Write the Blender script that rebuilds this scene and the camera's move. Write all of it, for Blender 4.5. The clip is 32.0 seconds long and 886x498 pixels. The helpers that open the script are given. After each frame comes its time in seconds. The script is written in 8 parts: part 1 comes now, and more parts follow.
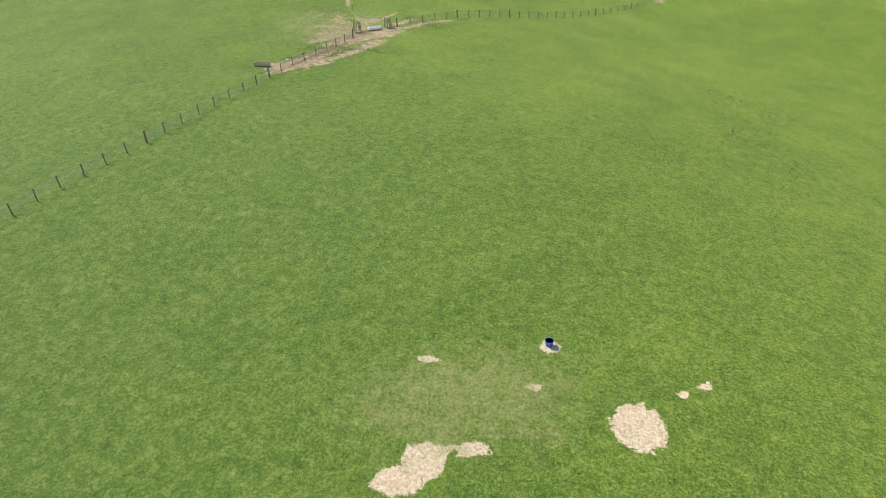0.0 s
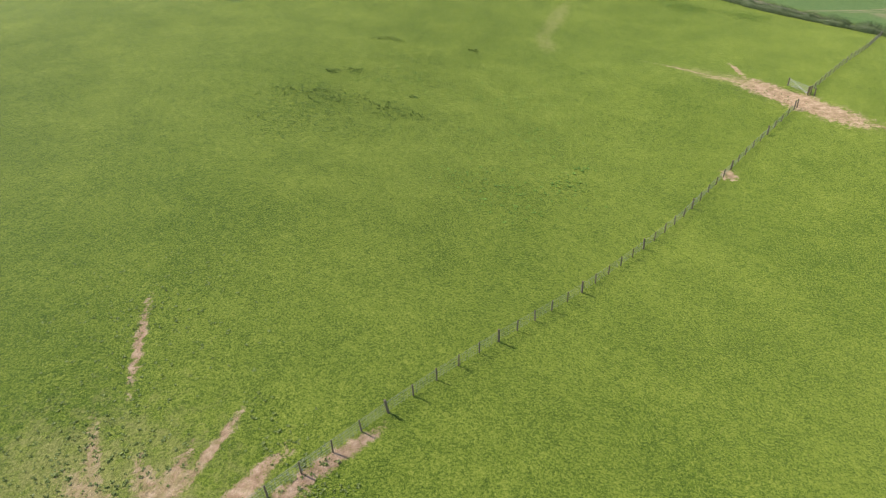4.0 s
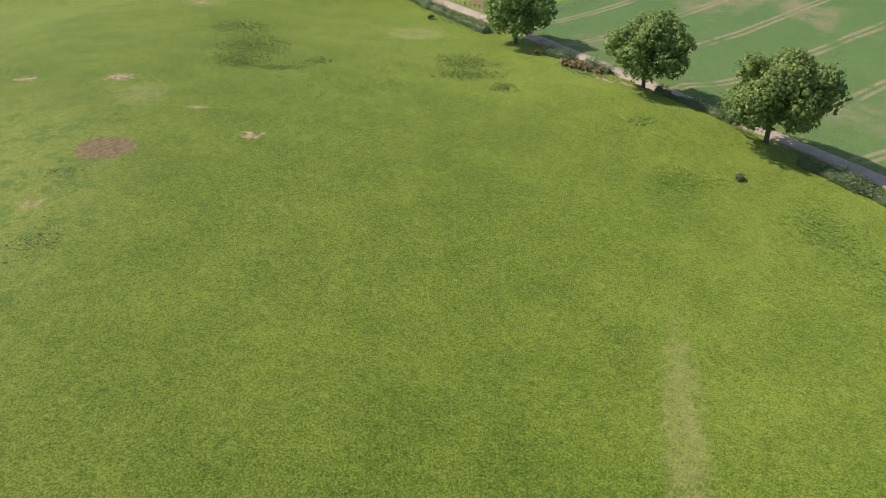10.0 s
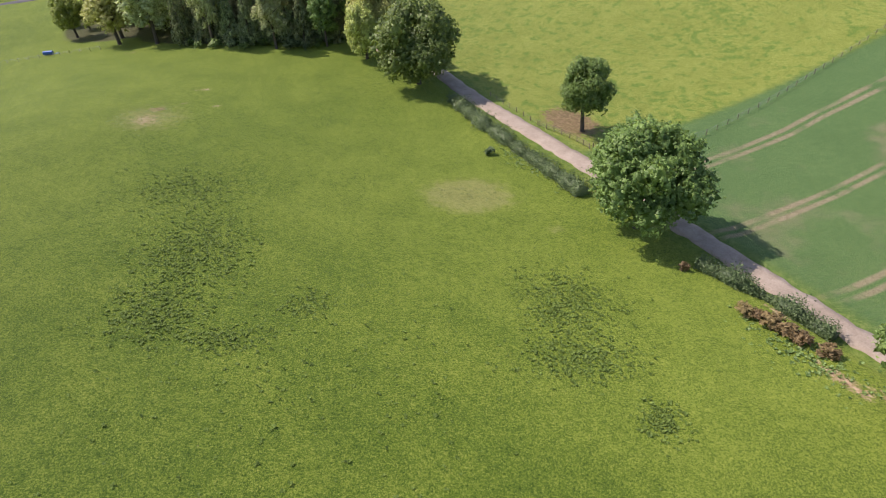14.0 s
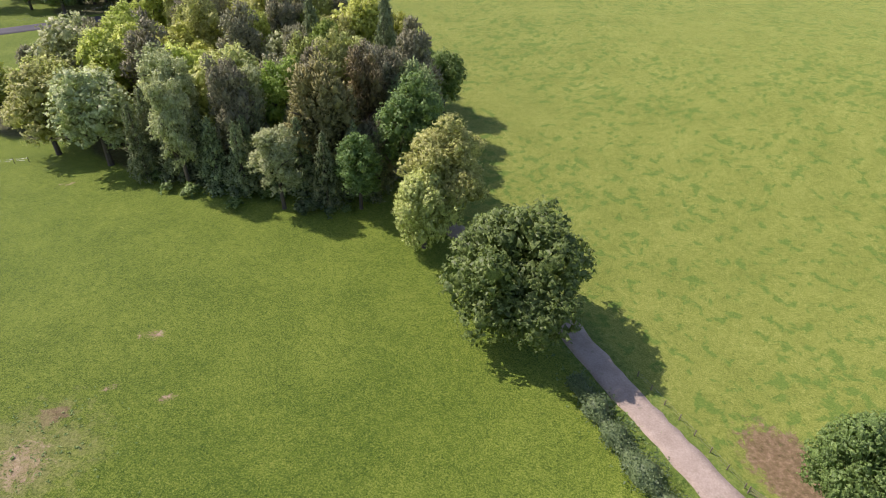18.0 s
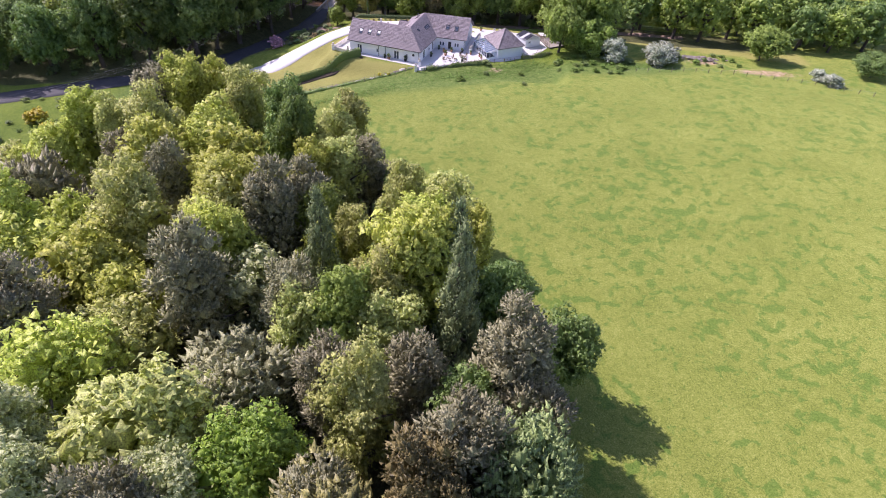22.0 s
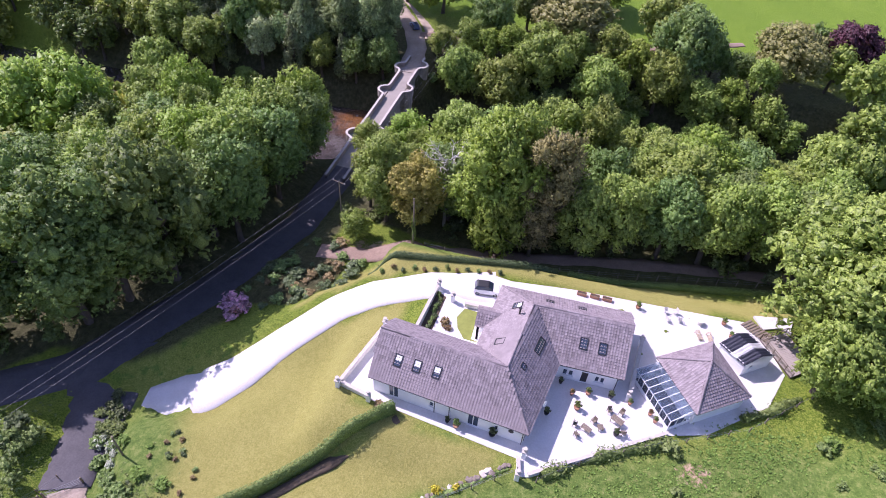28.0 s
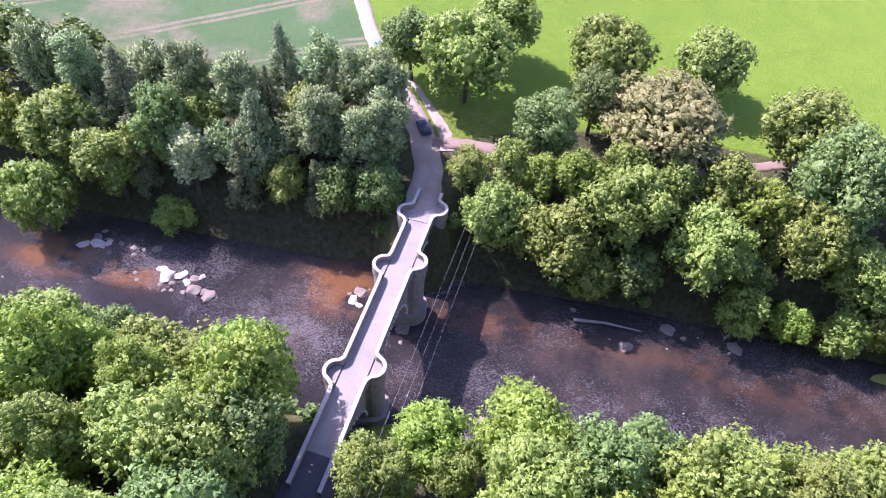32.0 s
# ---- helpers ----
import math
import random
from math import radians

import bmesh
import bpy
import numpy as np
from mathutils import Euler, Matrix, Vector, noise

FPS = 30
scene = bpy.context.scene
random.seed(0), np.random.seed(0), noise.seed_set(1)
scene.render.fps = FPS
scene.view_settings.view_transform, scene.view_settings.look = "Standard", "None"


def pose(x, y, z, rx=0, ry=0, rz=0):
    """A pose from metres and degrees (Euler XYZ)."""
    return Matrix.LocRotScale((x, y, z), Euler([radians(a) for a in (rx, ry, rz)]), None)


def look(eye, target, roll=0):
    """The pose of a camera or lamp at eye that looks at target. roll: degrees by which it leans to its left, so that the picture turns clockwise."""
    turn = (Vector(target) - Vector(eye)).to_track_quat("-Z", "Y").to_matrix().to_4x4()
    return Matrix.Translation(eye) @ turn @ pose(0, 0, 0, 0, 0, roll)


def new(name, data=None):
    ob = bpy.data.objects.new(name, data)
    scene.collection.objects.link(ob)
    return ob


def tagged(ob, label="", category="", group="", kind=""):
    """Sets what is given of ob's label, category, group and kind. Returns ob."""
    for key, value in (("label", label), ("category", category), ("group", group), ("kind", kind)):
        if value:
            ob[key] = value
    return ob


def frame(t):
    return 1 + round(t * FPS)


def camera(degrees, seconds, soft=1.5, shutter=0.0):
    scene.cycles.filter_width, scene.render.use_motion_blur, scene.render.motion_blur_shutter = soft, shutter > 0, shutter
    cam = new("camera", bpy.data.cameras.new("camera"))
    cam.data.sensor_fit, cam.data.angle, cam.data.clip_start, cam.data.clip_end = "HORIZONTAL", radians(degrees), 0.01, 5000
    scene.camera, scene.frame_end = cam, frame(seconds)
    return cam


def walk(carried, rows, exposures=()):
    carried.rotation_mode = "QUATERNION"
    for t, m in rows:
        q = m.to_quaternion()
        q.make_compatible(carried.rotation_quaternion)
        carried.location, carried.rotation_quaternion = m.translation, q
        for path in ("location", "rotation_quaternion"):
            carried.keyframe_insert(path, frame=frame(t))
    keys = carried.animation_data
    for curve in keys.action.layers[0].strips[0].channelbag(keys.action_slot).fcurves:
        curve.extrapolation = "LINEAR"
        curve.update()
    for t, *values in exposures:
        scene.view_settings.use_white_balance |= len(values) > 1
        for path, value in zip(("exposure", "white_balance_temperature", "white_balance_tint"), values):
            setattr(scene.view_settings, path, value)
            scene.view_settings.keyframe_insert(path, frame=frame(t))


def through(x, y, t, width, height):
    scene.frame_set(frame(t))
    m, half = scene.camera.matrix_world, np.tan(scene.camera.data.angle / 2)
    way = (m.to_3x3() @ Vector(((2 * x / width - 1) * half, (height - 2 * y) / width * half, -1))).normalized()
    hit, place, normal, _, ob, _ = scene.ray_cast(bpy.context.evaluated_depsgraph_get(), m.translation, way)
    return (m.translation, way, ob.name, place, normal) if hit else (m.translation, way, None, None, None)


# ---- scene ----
cam = camera(70.0, 32.0, soft=1.0)
PATH = [
    (0.0, 24.79, 16.88, 58.55, 55.69, 1.33, 14.39),
    (0.5, 21.74, 27.78, 59.56, 55.39, 1.54, 12.83),
    (1.0, 19.02, 38.65, 60.54, 55.31, 1.67, 11.91),
    (1.5, 16.71, 49.26, 61.45, 55.14, 1.86, 11.36),
    (2.0, 14.43, 60.08, 62.66, 54.75, 2.06, 10.70),
    (2.5, 12.28, 70.93, 63.78, 54.66, 2.22, 9.91),
    (3.0, 10.49, 81.68, 65.15, 54.33, 2.40, 9.23),
    (3.5, 8.78, 92.51, 66.17, 54.06, 2.53, 8.61),
    (4.0, 7.41, 103.12, 67.31, 53.95, 2.76, 8.07),
    (4.5, 6.06, 113.71, 68.32, 53.71, 2.97, 7.30),
    (6.5, -1.64, 157.45, 69.89, 52.73, 2.76, 3.80),
    (7.0, -2.47, 167.55, 70.58, 52.53, 2.69, 3.43),
    (7.5, -3.47, 177.50, 70.97, 52.44, 2.66, 3.30),
    (8.0, -4.67, 187.69, 71.30, 52.27, 2.61, 3.27),
    (8.5, -5.73, 197.63, 71.90, 51.99, 2.56, 3.21),
    (9.0, -6.58, 207.16, 72.48, 51.98, 2.52, 3.12),
    (9.5, -7.46, 216.38, 73.12, 51.57, 2.50, 3.09),
    (10.0, -8.49, 226.01, 73.43, 51.31, 2.47, 3.28),
    (10.5, -9.53, 235.97, 73.25, 51.34, 2.52, 3.51),
    (11.0, -10.63, 246.08, 73.44, 50.99, 2.61, 3.64),
    (11.5, -12.35, 255.80, 73.40, 51.08, 2.56, 3.59),
    (12.0, -13.86, 265.36, 72.97, 51.13, 2.67, 3.93),
    (12.5, -15.66, 274.90, 72.87, 50.96, 2.61, 4.01),
    (13.0, -17.54, 284.41, 72.87, 51.08, 2.44, 4.69),
    (13.5, -19.52, 293.99, 72.69, 51.05, 2.18, 5.05),
    (14.0, -21.54, 303.30, 72.54, 51.25, 2.03, 5.49),
    (14.5, -23.94, 312.38, 72.45, 51.43, 1.80, 5.54),
    (15.0, -26.25, 321.63, 72.84, 51.35, 1.62, 5.80),
    (15.5, -28.59, 330.94, 73.09, 51.43, 1.54, 6.06),
    (17.5, -42.98, 367.58, 75.74, 50.74, -1.55, 7.43),
    (18.0, -45.31, 377.11, 75.94, 50.41, -1.63, 8.04),
    (18.5, -48.07, 387.03, 76.25, 50.19, -1.74, 8.27),
    (19.0, -51.06, 396.78, 76.32, 49.95, -1.86, 8.25),
    (19.5, -53.88, 406.63, 76.43, 49.62, -1.96, 8.57),
    (20.0, -56.71, 416.29, 76.18, 49.48, -2.03, 9.07),
    (20.5, -59.70, 425.96, 75.93, 49.22, -2.30, 9.49),
    (21.0, -62.49, 434.97, 75.55, 49.02, -2.44, 9.91),
    (21.5, -65.46, 444.46, 75.10, 48.68, -2.70, 10.33),
    (22.0, -68.44, 453.71, 74.67, 48.62, -2.80, 10.74),
    (22.5, -71.51, 462.94, 74.35, 48.47, -2.92, 10.94),
    (23.0, -74.54, 472.05, 74.21, 48.21, -3.11, 11.40),
    (23.5, -77.49, 481.13, 73.97, 48.08, -3.25, 11.89),
    (24.0, -80.47, 490.09, 73.42, 47.84, -3.47, 12.27),
    (24.5, -83.46, 498.96, 72.96, 47.79, -3.61, 12.73),
    (26.5, -92.84, 535.45, 72.04, 46.41, -3.23, 14.62),
    (27.0, -95.58, 544.26, 71.51, 46.25, -3.04, 14.71),
    (27.5, -98.50, 552.91, 70.91, 45.82, -2.96, 14.65),
    (28.0, -101.47, 561.42, 70.35, 45.58, -2.90, 14.57),
    (28.5, -104.69, 569.83, 69.69, 45.13, -2.92, 14.35),
    (29.0, -107.96, 578.30, 68.87, 44.88, -2.97, 13.98),
    (29.5, -110.91, 586.63, 68.25, 44.40, -3.01, 13.82),
    (30.0, -113.70, 594.88, 67.66, 44.05, -3.18, 13.84),
    (30.5, -116.63, 603.04, 67.12, 43.50, -3.48, 13.86),
    (31.0, -119.46, 611.40, 66.77, 42.79, -3.49, 13.76),
    (31.5, -122.40, 619.52, 66.76, 41.89, -3.53, 13.62),
    (32.0, -125.10, 626.97, 65.81, 41.56, -3.67, 13.59),
]
EXPOSURES = [(0.0, 0.24, 6450, 3), (2.0, 0.2, 6650, 6), (4.5, 0.1, 6850, 11), (9.0, 0.05, 6850, 12), (12.0, 0.1, 6750, 19), (15.0, 0.05, 6550, 22), (18.0, 0.07, 6450, 26), (21.0, 0.28, 6200, 35), (24.5, 0.42, 6000, 41), (27.0, 0.35, 5900, 43), (28.0, 0.4, 5850, 43), (30.0, 0.5, 5800, 45), (31.0, 1.1, 5700, 50), (32.0, 1.12, 5600, 50)]
walk(cam, [(t, pose(*p)) for t, *p in PATH], EXPOSURES)

# ---- light ----
SUN_AZIMUTH, SUN_HEIGHT = radians(-71), radians(48)
TO_SUN = Vector((math.sin(SUN_AZIMUTH) * math.cos(SUN_HEIGHT), math.cos(SUN_AZIMUTH) * math.cos(SUN_HEIGHT), math.sin(SUN_HEIGHT)))
world = bpy.data.worlds.new("sky")
scene.world = world
world.use_nodes = True
wn = world.node_tree.nodes
sky = wn.new("ShaderNodeTexSky")
sky.sky_type, sky.sun_disc = "NISHITA", False
sky.sun_elevation, sky.sun_rotation = SUN_HEIGHT, SUN_AZIMUTH
wn["Background"].inputs["Strength"].default_value = 0.148
world.node_tree.links.new(sky.outputs[0], wn["Background"].inputs["Color"])
sun = new("sun", bpy.data.lights.new("sun", "SUN"))
sun.data.energy, sun.data.angle, sun.data.color = 4.8, radians(0.55), (1.0, 0.95, 0.86)
sun.matrix_world = look(TO_SUN * 400, (0, 0, 0))
scene.view_settings.exposure = 0.0

# ---- tools ----
def mesh_from(name, verts, faces, mats=(), smooth=False, index=None):
    me = bpy.data.meshes.new(name)
    me.from_pydata([tuple(map(float, v)) for v in verts], [], [tuple(map(int, f)) for f in faces])
    for m in mats:
        me.materials.append(m)
    if index is not None:
        me.polygons.foreach_set("material_index", np.asarray(index, dtype=np.int32))
    if smooth:
        me.polygons.foreach_set("use_smooth", np.ones(len(me.polygons), dtype=bool))
    me.update()
    return me


def quick_mesh(name, verts, faces, mats=(), smooth=False):
    """A mesh from arrays: verts n x 3, faces m x k (all of one size)."""
    verts, faces = np.asarray(verts, np.float32), np.asarray(faces, np.int32)
    me = bpy.data.meshes.new(name)
    k = faces.shape[1]
    me.vertices.add(len(verts))
    me.vertices.foreach_set("co", verts.ravel())
    me.loops.add(faces.size)
    me.loops.foreach_set("vertex_index", faces.ravel())
    me.polygons.add(len(faces))
    me.polygons.foreach_set("loop_start", np.arange(0, faces.size, k, dtype=np.int32))
    me.polygons.foreach_set("loop_total", np.full(len(faces), k, dtype=np.int32))
    for m in mats:
        me.materials.append(m)
    if smooth:
        me.polygons.foreach_set("use_smooth", np.ones(len(faces), dtype=bool))
    me.update(calc_edges=True)
    return me


def empty(name, x=0, y=0, z=0, turn=0):
    ob = new(name)
    ob.matrix_world = pose(x, y, z, 0, 0, turn)
    ob.empty_display_size = 0.3
    return ob


def part(name, bm, material, parent, label=""):
    """One mesh object under a thing; bm is a bmesh or a mesh, in the parent's own space."""
    if isinstance(bm, bmesh.types.BMesh):
        me = bpy.data.meshes.new(name)
        bm.to_mesh(me)
        bm.free()
    else:
        me = bm
    if material is not None and not me.materials:
        me.materials.append(material)
    ob = new(name, me)
    ob.parent = parent
    if label:
        ob["label"] = label
    return ob


def box_bm(sx, sy, sz, x=0, y=0, z=0, bevel=0.0, turn=0, bm=None):
    """A box whose foot's middle is at x, y, z."""
    own = bm is None
    bm = bm or bmesh.new()
    m = pose(x, y, z + sz / 2, 0, 0, turn) @ Matrix.Diagonal((sx, sy, sz, 1))
    made = bmesh.ops.create_cube(bm, size=1, matrix=m)
    if bevel > 0:
        edges = {e for v in made["verts"] for e in v.link_edges}
        bmesh.ops.bevel(bm, geom=list(edges), offset=bevel, segments=1, affect="EDGES")
    return bm


def tube_bm(points, radius, sides=6, bm=None, taper=None):
    """A tube along points, with one radius or a radius for each point."""
    bm = bm or bmesh.new()
    pts = [Vector(p) for p in points]
    rad = radius if taper is None else None
    rings = []
    for i, p in enumerate(pts):
        d = (pts[min(i + 1, len(pts) - 1)] - pts[max(i - 1, 0)]).normalized()
        a = d.orthogonal().normalized() if abs(d.z) < 0.95 else Vector((1, 0, 0))
        a = (a - d * a.dot(d)).normalized()
        b = d.cross(a)
        r = rad if taper is None else taper[i]
        rings.append([bm.verts.new(p + (a * math.cos(t) + b * math.sin(t)) * r) for t in (2 * math.pi * k / sides for k in range(sides))])
    for ra, rb in zip(rings, rings[1:]):
        for k in range(sides):
            bm.faces.new((ra[k], ra[(k + 1) % sides], rb[(k + 1) % sides], rb[k]))
    for ring, flip in ((rings[0], True), (rings[-1], False)):
        bm.faces.new(ring[::-1] if flip else ring)
    return bm


def prism_bm(outline, z0, z1, bm=None):
    """An upright prism over an outline that runs anticlockwise."""
    bm = bm or bmesh.new()
    lo = [bm.verts.new((x, y, z0)) for x, y in outline]
    hi = [bm.verts.new((x, y, z1)) for x, y in outline]
    n = len(outline)
    for k in range(n):
        bm.faces.new((lo[k], lo[(k + 1) % n], hi[(k + 1) % n], hi[k]))
    bm.faces.new(hi)
    bm.faces.new(lo[::-1])
    return bm


def sample(line, step):
    """Even steps along a polyline of any width."""
    pts = np.array(line, float)
    seg = np.hypot(*np.diff(pts[:, :2], axis=0).T)
    s = np.r_[0, np.cumsum(seg)]
    at = np.linspace(0, s[-1], max(2, int(round(s[-1] / step)) + 1))
    return np.stack([np.interp(at, s, pts[:, k]) for k in range(pts.shape[1])], 1)


# ---- materials ----
def material(name):
    m = bpy.data.materials.new(name)
    m.use_nodes = True
    nt = m.node_tree
    return m, nt, nt.nodes["Principled BSDF"]


def node(nt, kind, **values):
    n = nt.nodes.new("ShaderNode" + kind)
    for key, value in values.items():
        n.inputs[key.replace("_", " ")].default_value = value
    return n


def noise_of(nt, scale, detail=4.0, rough=0.6, where=None, warp=0.0):
    n = node(nt, "TexNoise", Scale=scale, Detail=detail, Roughness=rough, Distortion=warp)
    if where is not None:
        nt.links.new(where, n.inputs["Vector"])
    return n.outputs["Fac"]


def ramp_of(nt, fac, stops):
    r = nt.nodes.new("ShaderNodeValToRGB")
    while len(r.color_ramp.elements) < len(stops):
        r.color_ramp.elements.new(0.5)
    for e, (at, c) in zip(r.color_ramp.elements, stops):
        e.position, e.color = at, (*c, 1) if len(c) == 3 else c
    nt.links.new(fac, r.inputs["Fac"])
    return r.outputs["Color"]


def blend(nt, fac, a, b, kind="MIX"):
    n = nt.nodes.new("ShaderNodeMix")
    n.data_type, n.blend_type = "RGBA", kind
    for sock, v in ((n.inputs[0], fac), (n.inputs[6], a), (n.inputs[7], b)):
        if isinstance(v, bpy.types.NodeSocket):
            nt.links.new(v, sock)
        elif isinstance(v, tuple):
            sock.default_value = (*v, 1)
        else:
            sock.default_value = v
    return n.outputs[2]


def calc(nt, op, a, b=0.5, c=0.5):
    n = nt.nodes.new("ShaderNodeMath")
    n.operation = op
    for sock, v in zip(n.inputs, (a, b, c)):
        if isinstance(v, bpy.types.NodeSocket):
            nt.links.new(v, sock)
        else:
            sock.default_value = v
    return n.outputs[0]


def step_of(nt, v, lo, hi):
    n = nt.nodes.new("ShaderNodeMapRange")
    n.interpolation_type = "SMOOTHSTEP"
    for key, value in (("From Min", lo), ("From Max", hi)):
        n.inputs[key].default_value = value
    nt.links.new(v, n.inputs["Value"])
    return n.outputs[0]


def bump_of(nt, b, fac, strength, distance):
    n = node(nt, "Bump", Strength=strength, Distance=distance)
    nt.links.new(fac, n.inputs["Height"])
    nt.links.new(n.outputs[0], b.inputs["Normal"])


def place(nt):
    return nt.nodes.new("ShaderNodeNewGeometry").outputs["Position"]


def object_place(nt):
    return nt.nodes.new("ShaderNodeTexCoord").outputs["Object"]


def attribute(nt, name):
    n = nt.nodes.new("ShaderNodeAttribute")
    n.attribute_name = name
    return n.outputs["Fac"]


def plain(name, colour, rough=0.7, grain=8.0, vary=0.25, bump=0.2, metal=0.0, fine=60.0):
    """A surface with grain at two scales."""
    m, nt, b = material(name)
    at = object_place(nt)
    big, small = noise_of(nt, grain, 4, where=at), noise_of(nt, fine, 3, where=at)
    dark = tuple(c * (1 - vary) for c in colour)
    light = tuple(min(1, c * (1 + vary)) for c in colour)
    c = ramp_of(nt, big, [(0.3, dark), (0.7, light)])
    c = blend(nt, 0.35, c, ramp_of(nt, small, [(0.35, dark), (0.65, light)]))
    nt.links.new(c, b.inputs["Base Color"])
    b.inputs["Roughness"].default_value, b.inputs["Metallic"].default_value = rough, metal
    bump_of(nt, b, small, bump, 0.02)
    return m


def leafy(name, dark, light, through=0.36, rough=0.5):
    """Leaves: each one a little different, each tree a little different, lit through from behind."""
    m, nt, b = material(name)
    isle = nt.nodes.new("ShaderNodeNewGeometry").outputs["Random Per Island"]
    tree_tone = nt.nodes.new("ShaderNodeObjectInfo").outputs["Random"]
    at = object_place(nt)
    patch = noise_of(nt, 0.45, 3, where=at)
    c = ramp_of(nt, calc(nt, "ADD", calc(nt, "MULTIPLY", isle, 0.65), calc(nt, "MULTIPLY", patch, 0.4)), [(0.12, dark), (0.9, light)])
    # fine noise speckles the leaf colour, from much darker to slightly brighter
    speckle = noise_of(nt, 58.0, 2, 0.8, at)
    c = blend(nt, 1.0, c, ramp_of(nt, speckle, [(0.36, (0.28, 0.28, 0.28)), (0.50, (0.88, 0.88, 0.88)), (0.62, (1.12, 1.12, 1.12))]), "MULTIPLY")
    hsv = nt.nodes.new("ShaderNodeHueSaturation")
    nt.links.new(c, hsv.inputs["Color"])
    nt.links.new(calc(nt, "MULTIPLY_ADD", tree_tone, 0.030, 0.487), hsv.inputs["Hue"])
    nt.links.new(calc(nt, "MULTIPLY_ADD", tree_tone, 0.45, 1.05), hsv.inputs["Value"])
    c = hsv.outputs[0]
    nt.links.new(c, b.inputs["Base Color"])
    b.inputs["Roughness"].default_value = rough
    b.inputs["Specular IOR Level"].default_value = 0.35
    t = nt.nodes.new("ShaderNodeBsdfTranslucent")
    nt.links.new(blend(nt, 0.35, c, (0.50, 0.62, 0.10)), t.inputs["Color"]) if through > 0.26 else nt.links.new(c, t.inputs["Color"])
    mix = nt.nodes.new("ShaderNodeMixShader")
    mix.inputs[0].default_value = through
    nt.links.new(b.outputs[0], mix.inputs[1])
    nt.links.new(t.outputs[0], mix.inputs[2])
    nt.links.new(mix.outputs[0], nt.nodes["Material Output"].inputs["Surface"])
    return m


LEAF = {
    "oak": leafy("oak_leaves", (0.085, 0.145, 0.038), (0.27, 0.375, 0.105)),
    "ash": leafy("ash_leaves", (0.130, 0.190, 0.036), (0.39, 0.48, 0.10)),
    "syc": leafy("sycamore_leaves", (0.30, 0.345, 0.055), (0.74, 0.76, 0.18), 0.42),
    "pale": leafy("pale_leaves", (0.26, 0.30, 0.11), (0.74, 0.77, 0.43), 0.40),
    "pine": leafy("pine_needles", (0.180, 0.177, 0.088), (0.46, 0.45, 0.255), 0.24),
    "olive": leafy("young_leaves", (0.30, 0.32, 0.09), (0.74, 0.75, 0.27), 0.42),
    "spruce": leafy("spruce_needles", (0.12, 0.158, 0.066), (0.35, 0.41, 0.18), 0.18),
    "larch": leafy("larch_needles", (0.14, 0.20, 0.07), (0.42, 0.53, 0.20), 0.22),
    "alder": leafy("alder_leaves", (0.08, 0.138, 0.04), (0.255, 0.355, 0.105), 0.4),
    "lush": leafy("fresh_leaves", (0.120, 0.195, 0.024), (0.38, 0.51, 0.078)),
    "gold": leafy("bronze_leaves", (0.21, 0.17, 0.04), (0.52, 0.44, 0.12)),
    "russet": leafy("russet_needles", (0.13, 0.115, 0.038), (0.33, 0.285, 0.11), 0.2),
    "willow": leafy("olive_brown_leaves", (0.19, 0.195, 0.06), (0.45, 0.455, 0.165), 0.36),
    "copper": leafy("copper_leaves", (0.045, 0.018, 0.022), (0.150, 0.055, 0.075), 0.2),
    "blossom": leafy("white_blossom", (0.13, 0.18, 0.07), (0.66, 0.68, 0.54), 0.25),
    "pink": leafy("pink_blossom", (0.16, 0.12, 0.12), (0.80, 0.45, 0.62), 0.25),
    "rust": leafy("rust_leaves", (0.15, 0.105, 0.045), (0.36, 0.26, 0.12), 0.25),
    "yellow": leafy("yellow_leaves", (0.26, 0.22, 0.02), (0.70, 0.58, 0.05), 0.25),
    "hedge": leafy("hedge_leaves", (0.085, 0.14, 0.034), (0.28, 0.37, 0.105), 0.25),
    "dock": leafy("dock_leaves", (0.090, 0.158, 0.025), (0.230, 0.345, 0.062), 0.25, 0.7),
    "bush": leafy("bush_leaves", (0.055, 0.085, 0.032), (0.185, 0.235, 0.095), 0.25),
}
BARK = plain("bark", (0.105, 0.085, 0.065), 0.9, 3.0, 0.4, 0.6, fine=20.0)
DEADWOOD = plain("dead_wood", (0.30, 0.27, 0.23), 0.9, 4.0, 0.35, 0.5)
BLEACHED = plain("bleached_wood", (0.62, 0.58, 0.52), 0.85, 4.0, 0.2, 0.3)
POSTWOOD = plain("post_wood", (0.21, 0.17, 0.125), 0.85, 6.0, 0.3, 0.4)
PALEWOOD = plain("pale_wood", (0.42, 0.34, 0.25), 0.8, 6.0, 0.25, 0.3)
WIRE = plain("fence_wire", (0.30, 0.31, 0.31), 0.5, 5.0, 0.15, 0.1, metal=0.8)
ZINC = plain("bright_zinc", (0.62, 0.63, 0.63), 0.5, 5.0, 0.15, 0.1)
CABLE = plain("weathered_cable", (0.30, 0.30, 0.30), 0.6, 5.0, 0.15, 0.1)
STEEL = plain("galvanised_steel", (0.34, 0.35, 0.36), 0.55, 5.0, 0.2, 0.1, metal=0.6)
GREYBOARDS = plain("weathered_boards", (0.36, 0.32, 0.28), 0.85, 5.0, 0.25, 0.3)


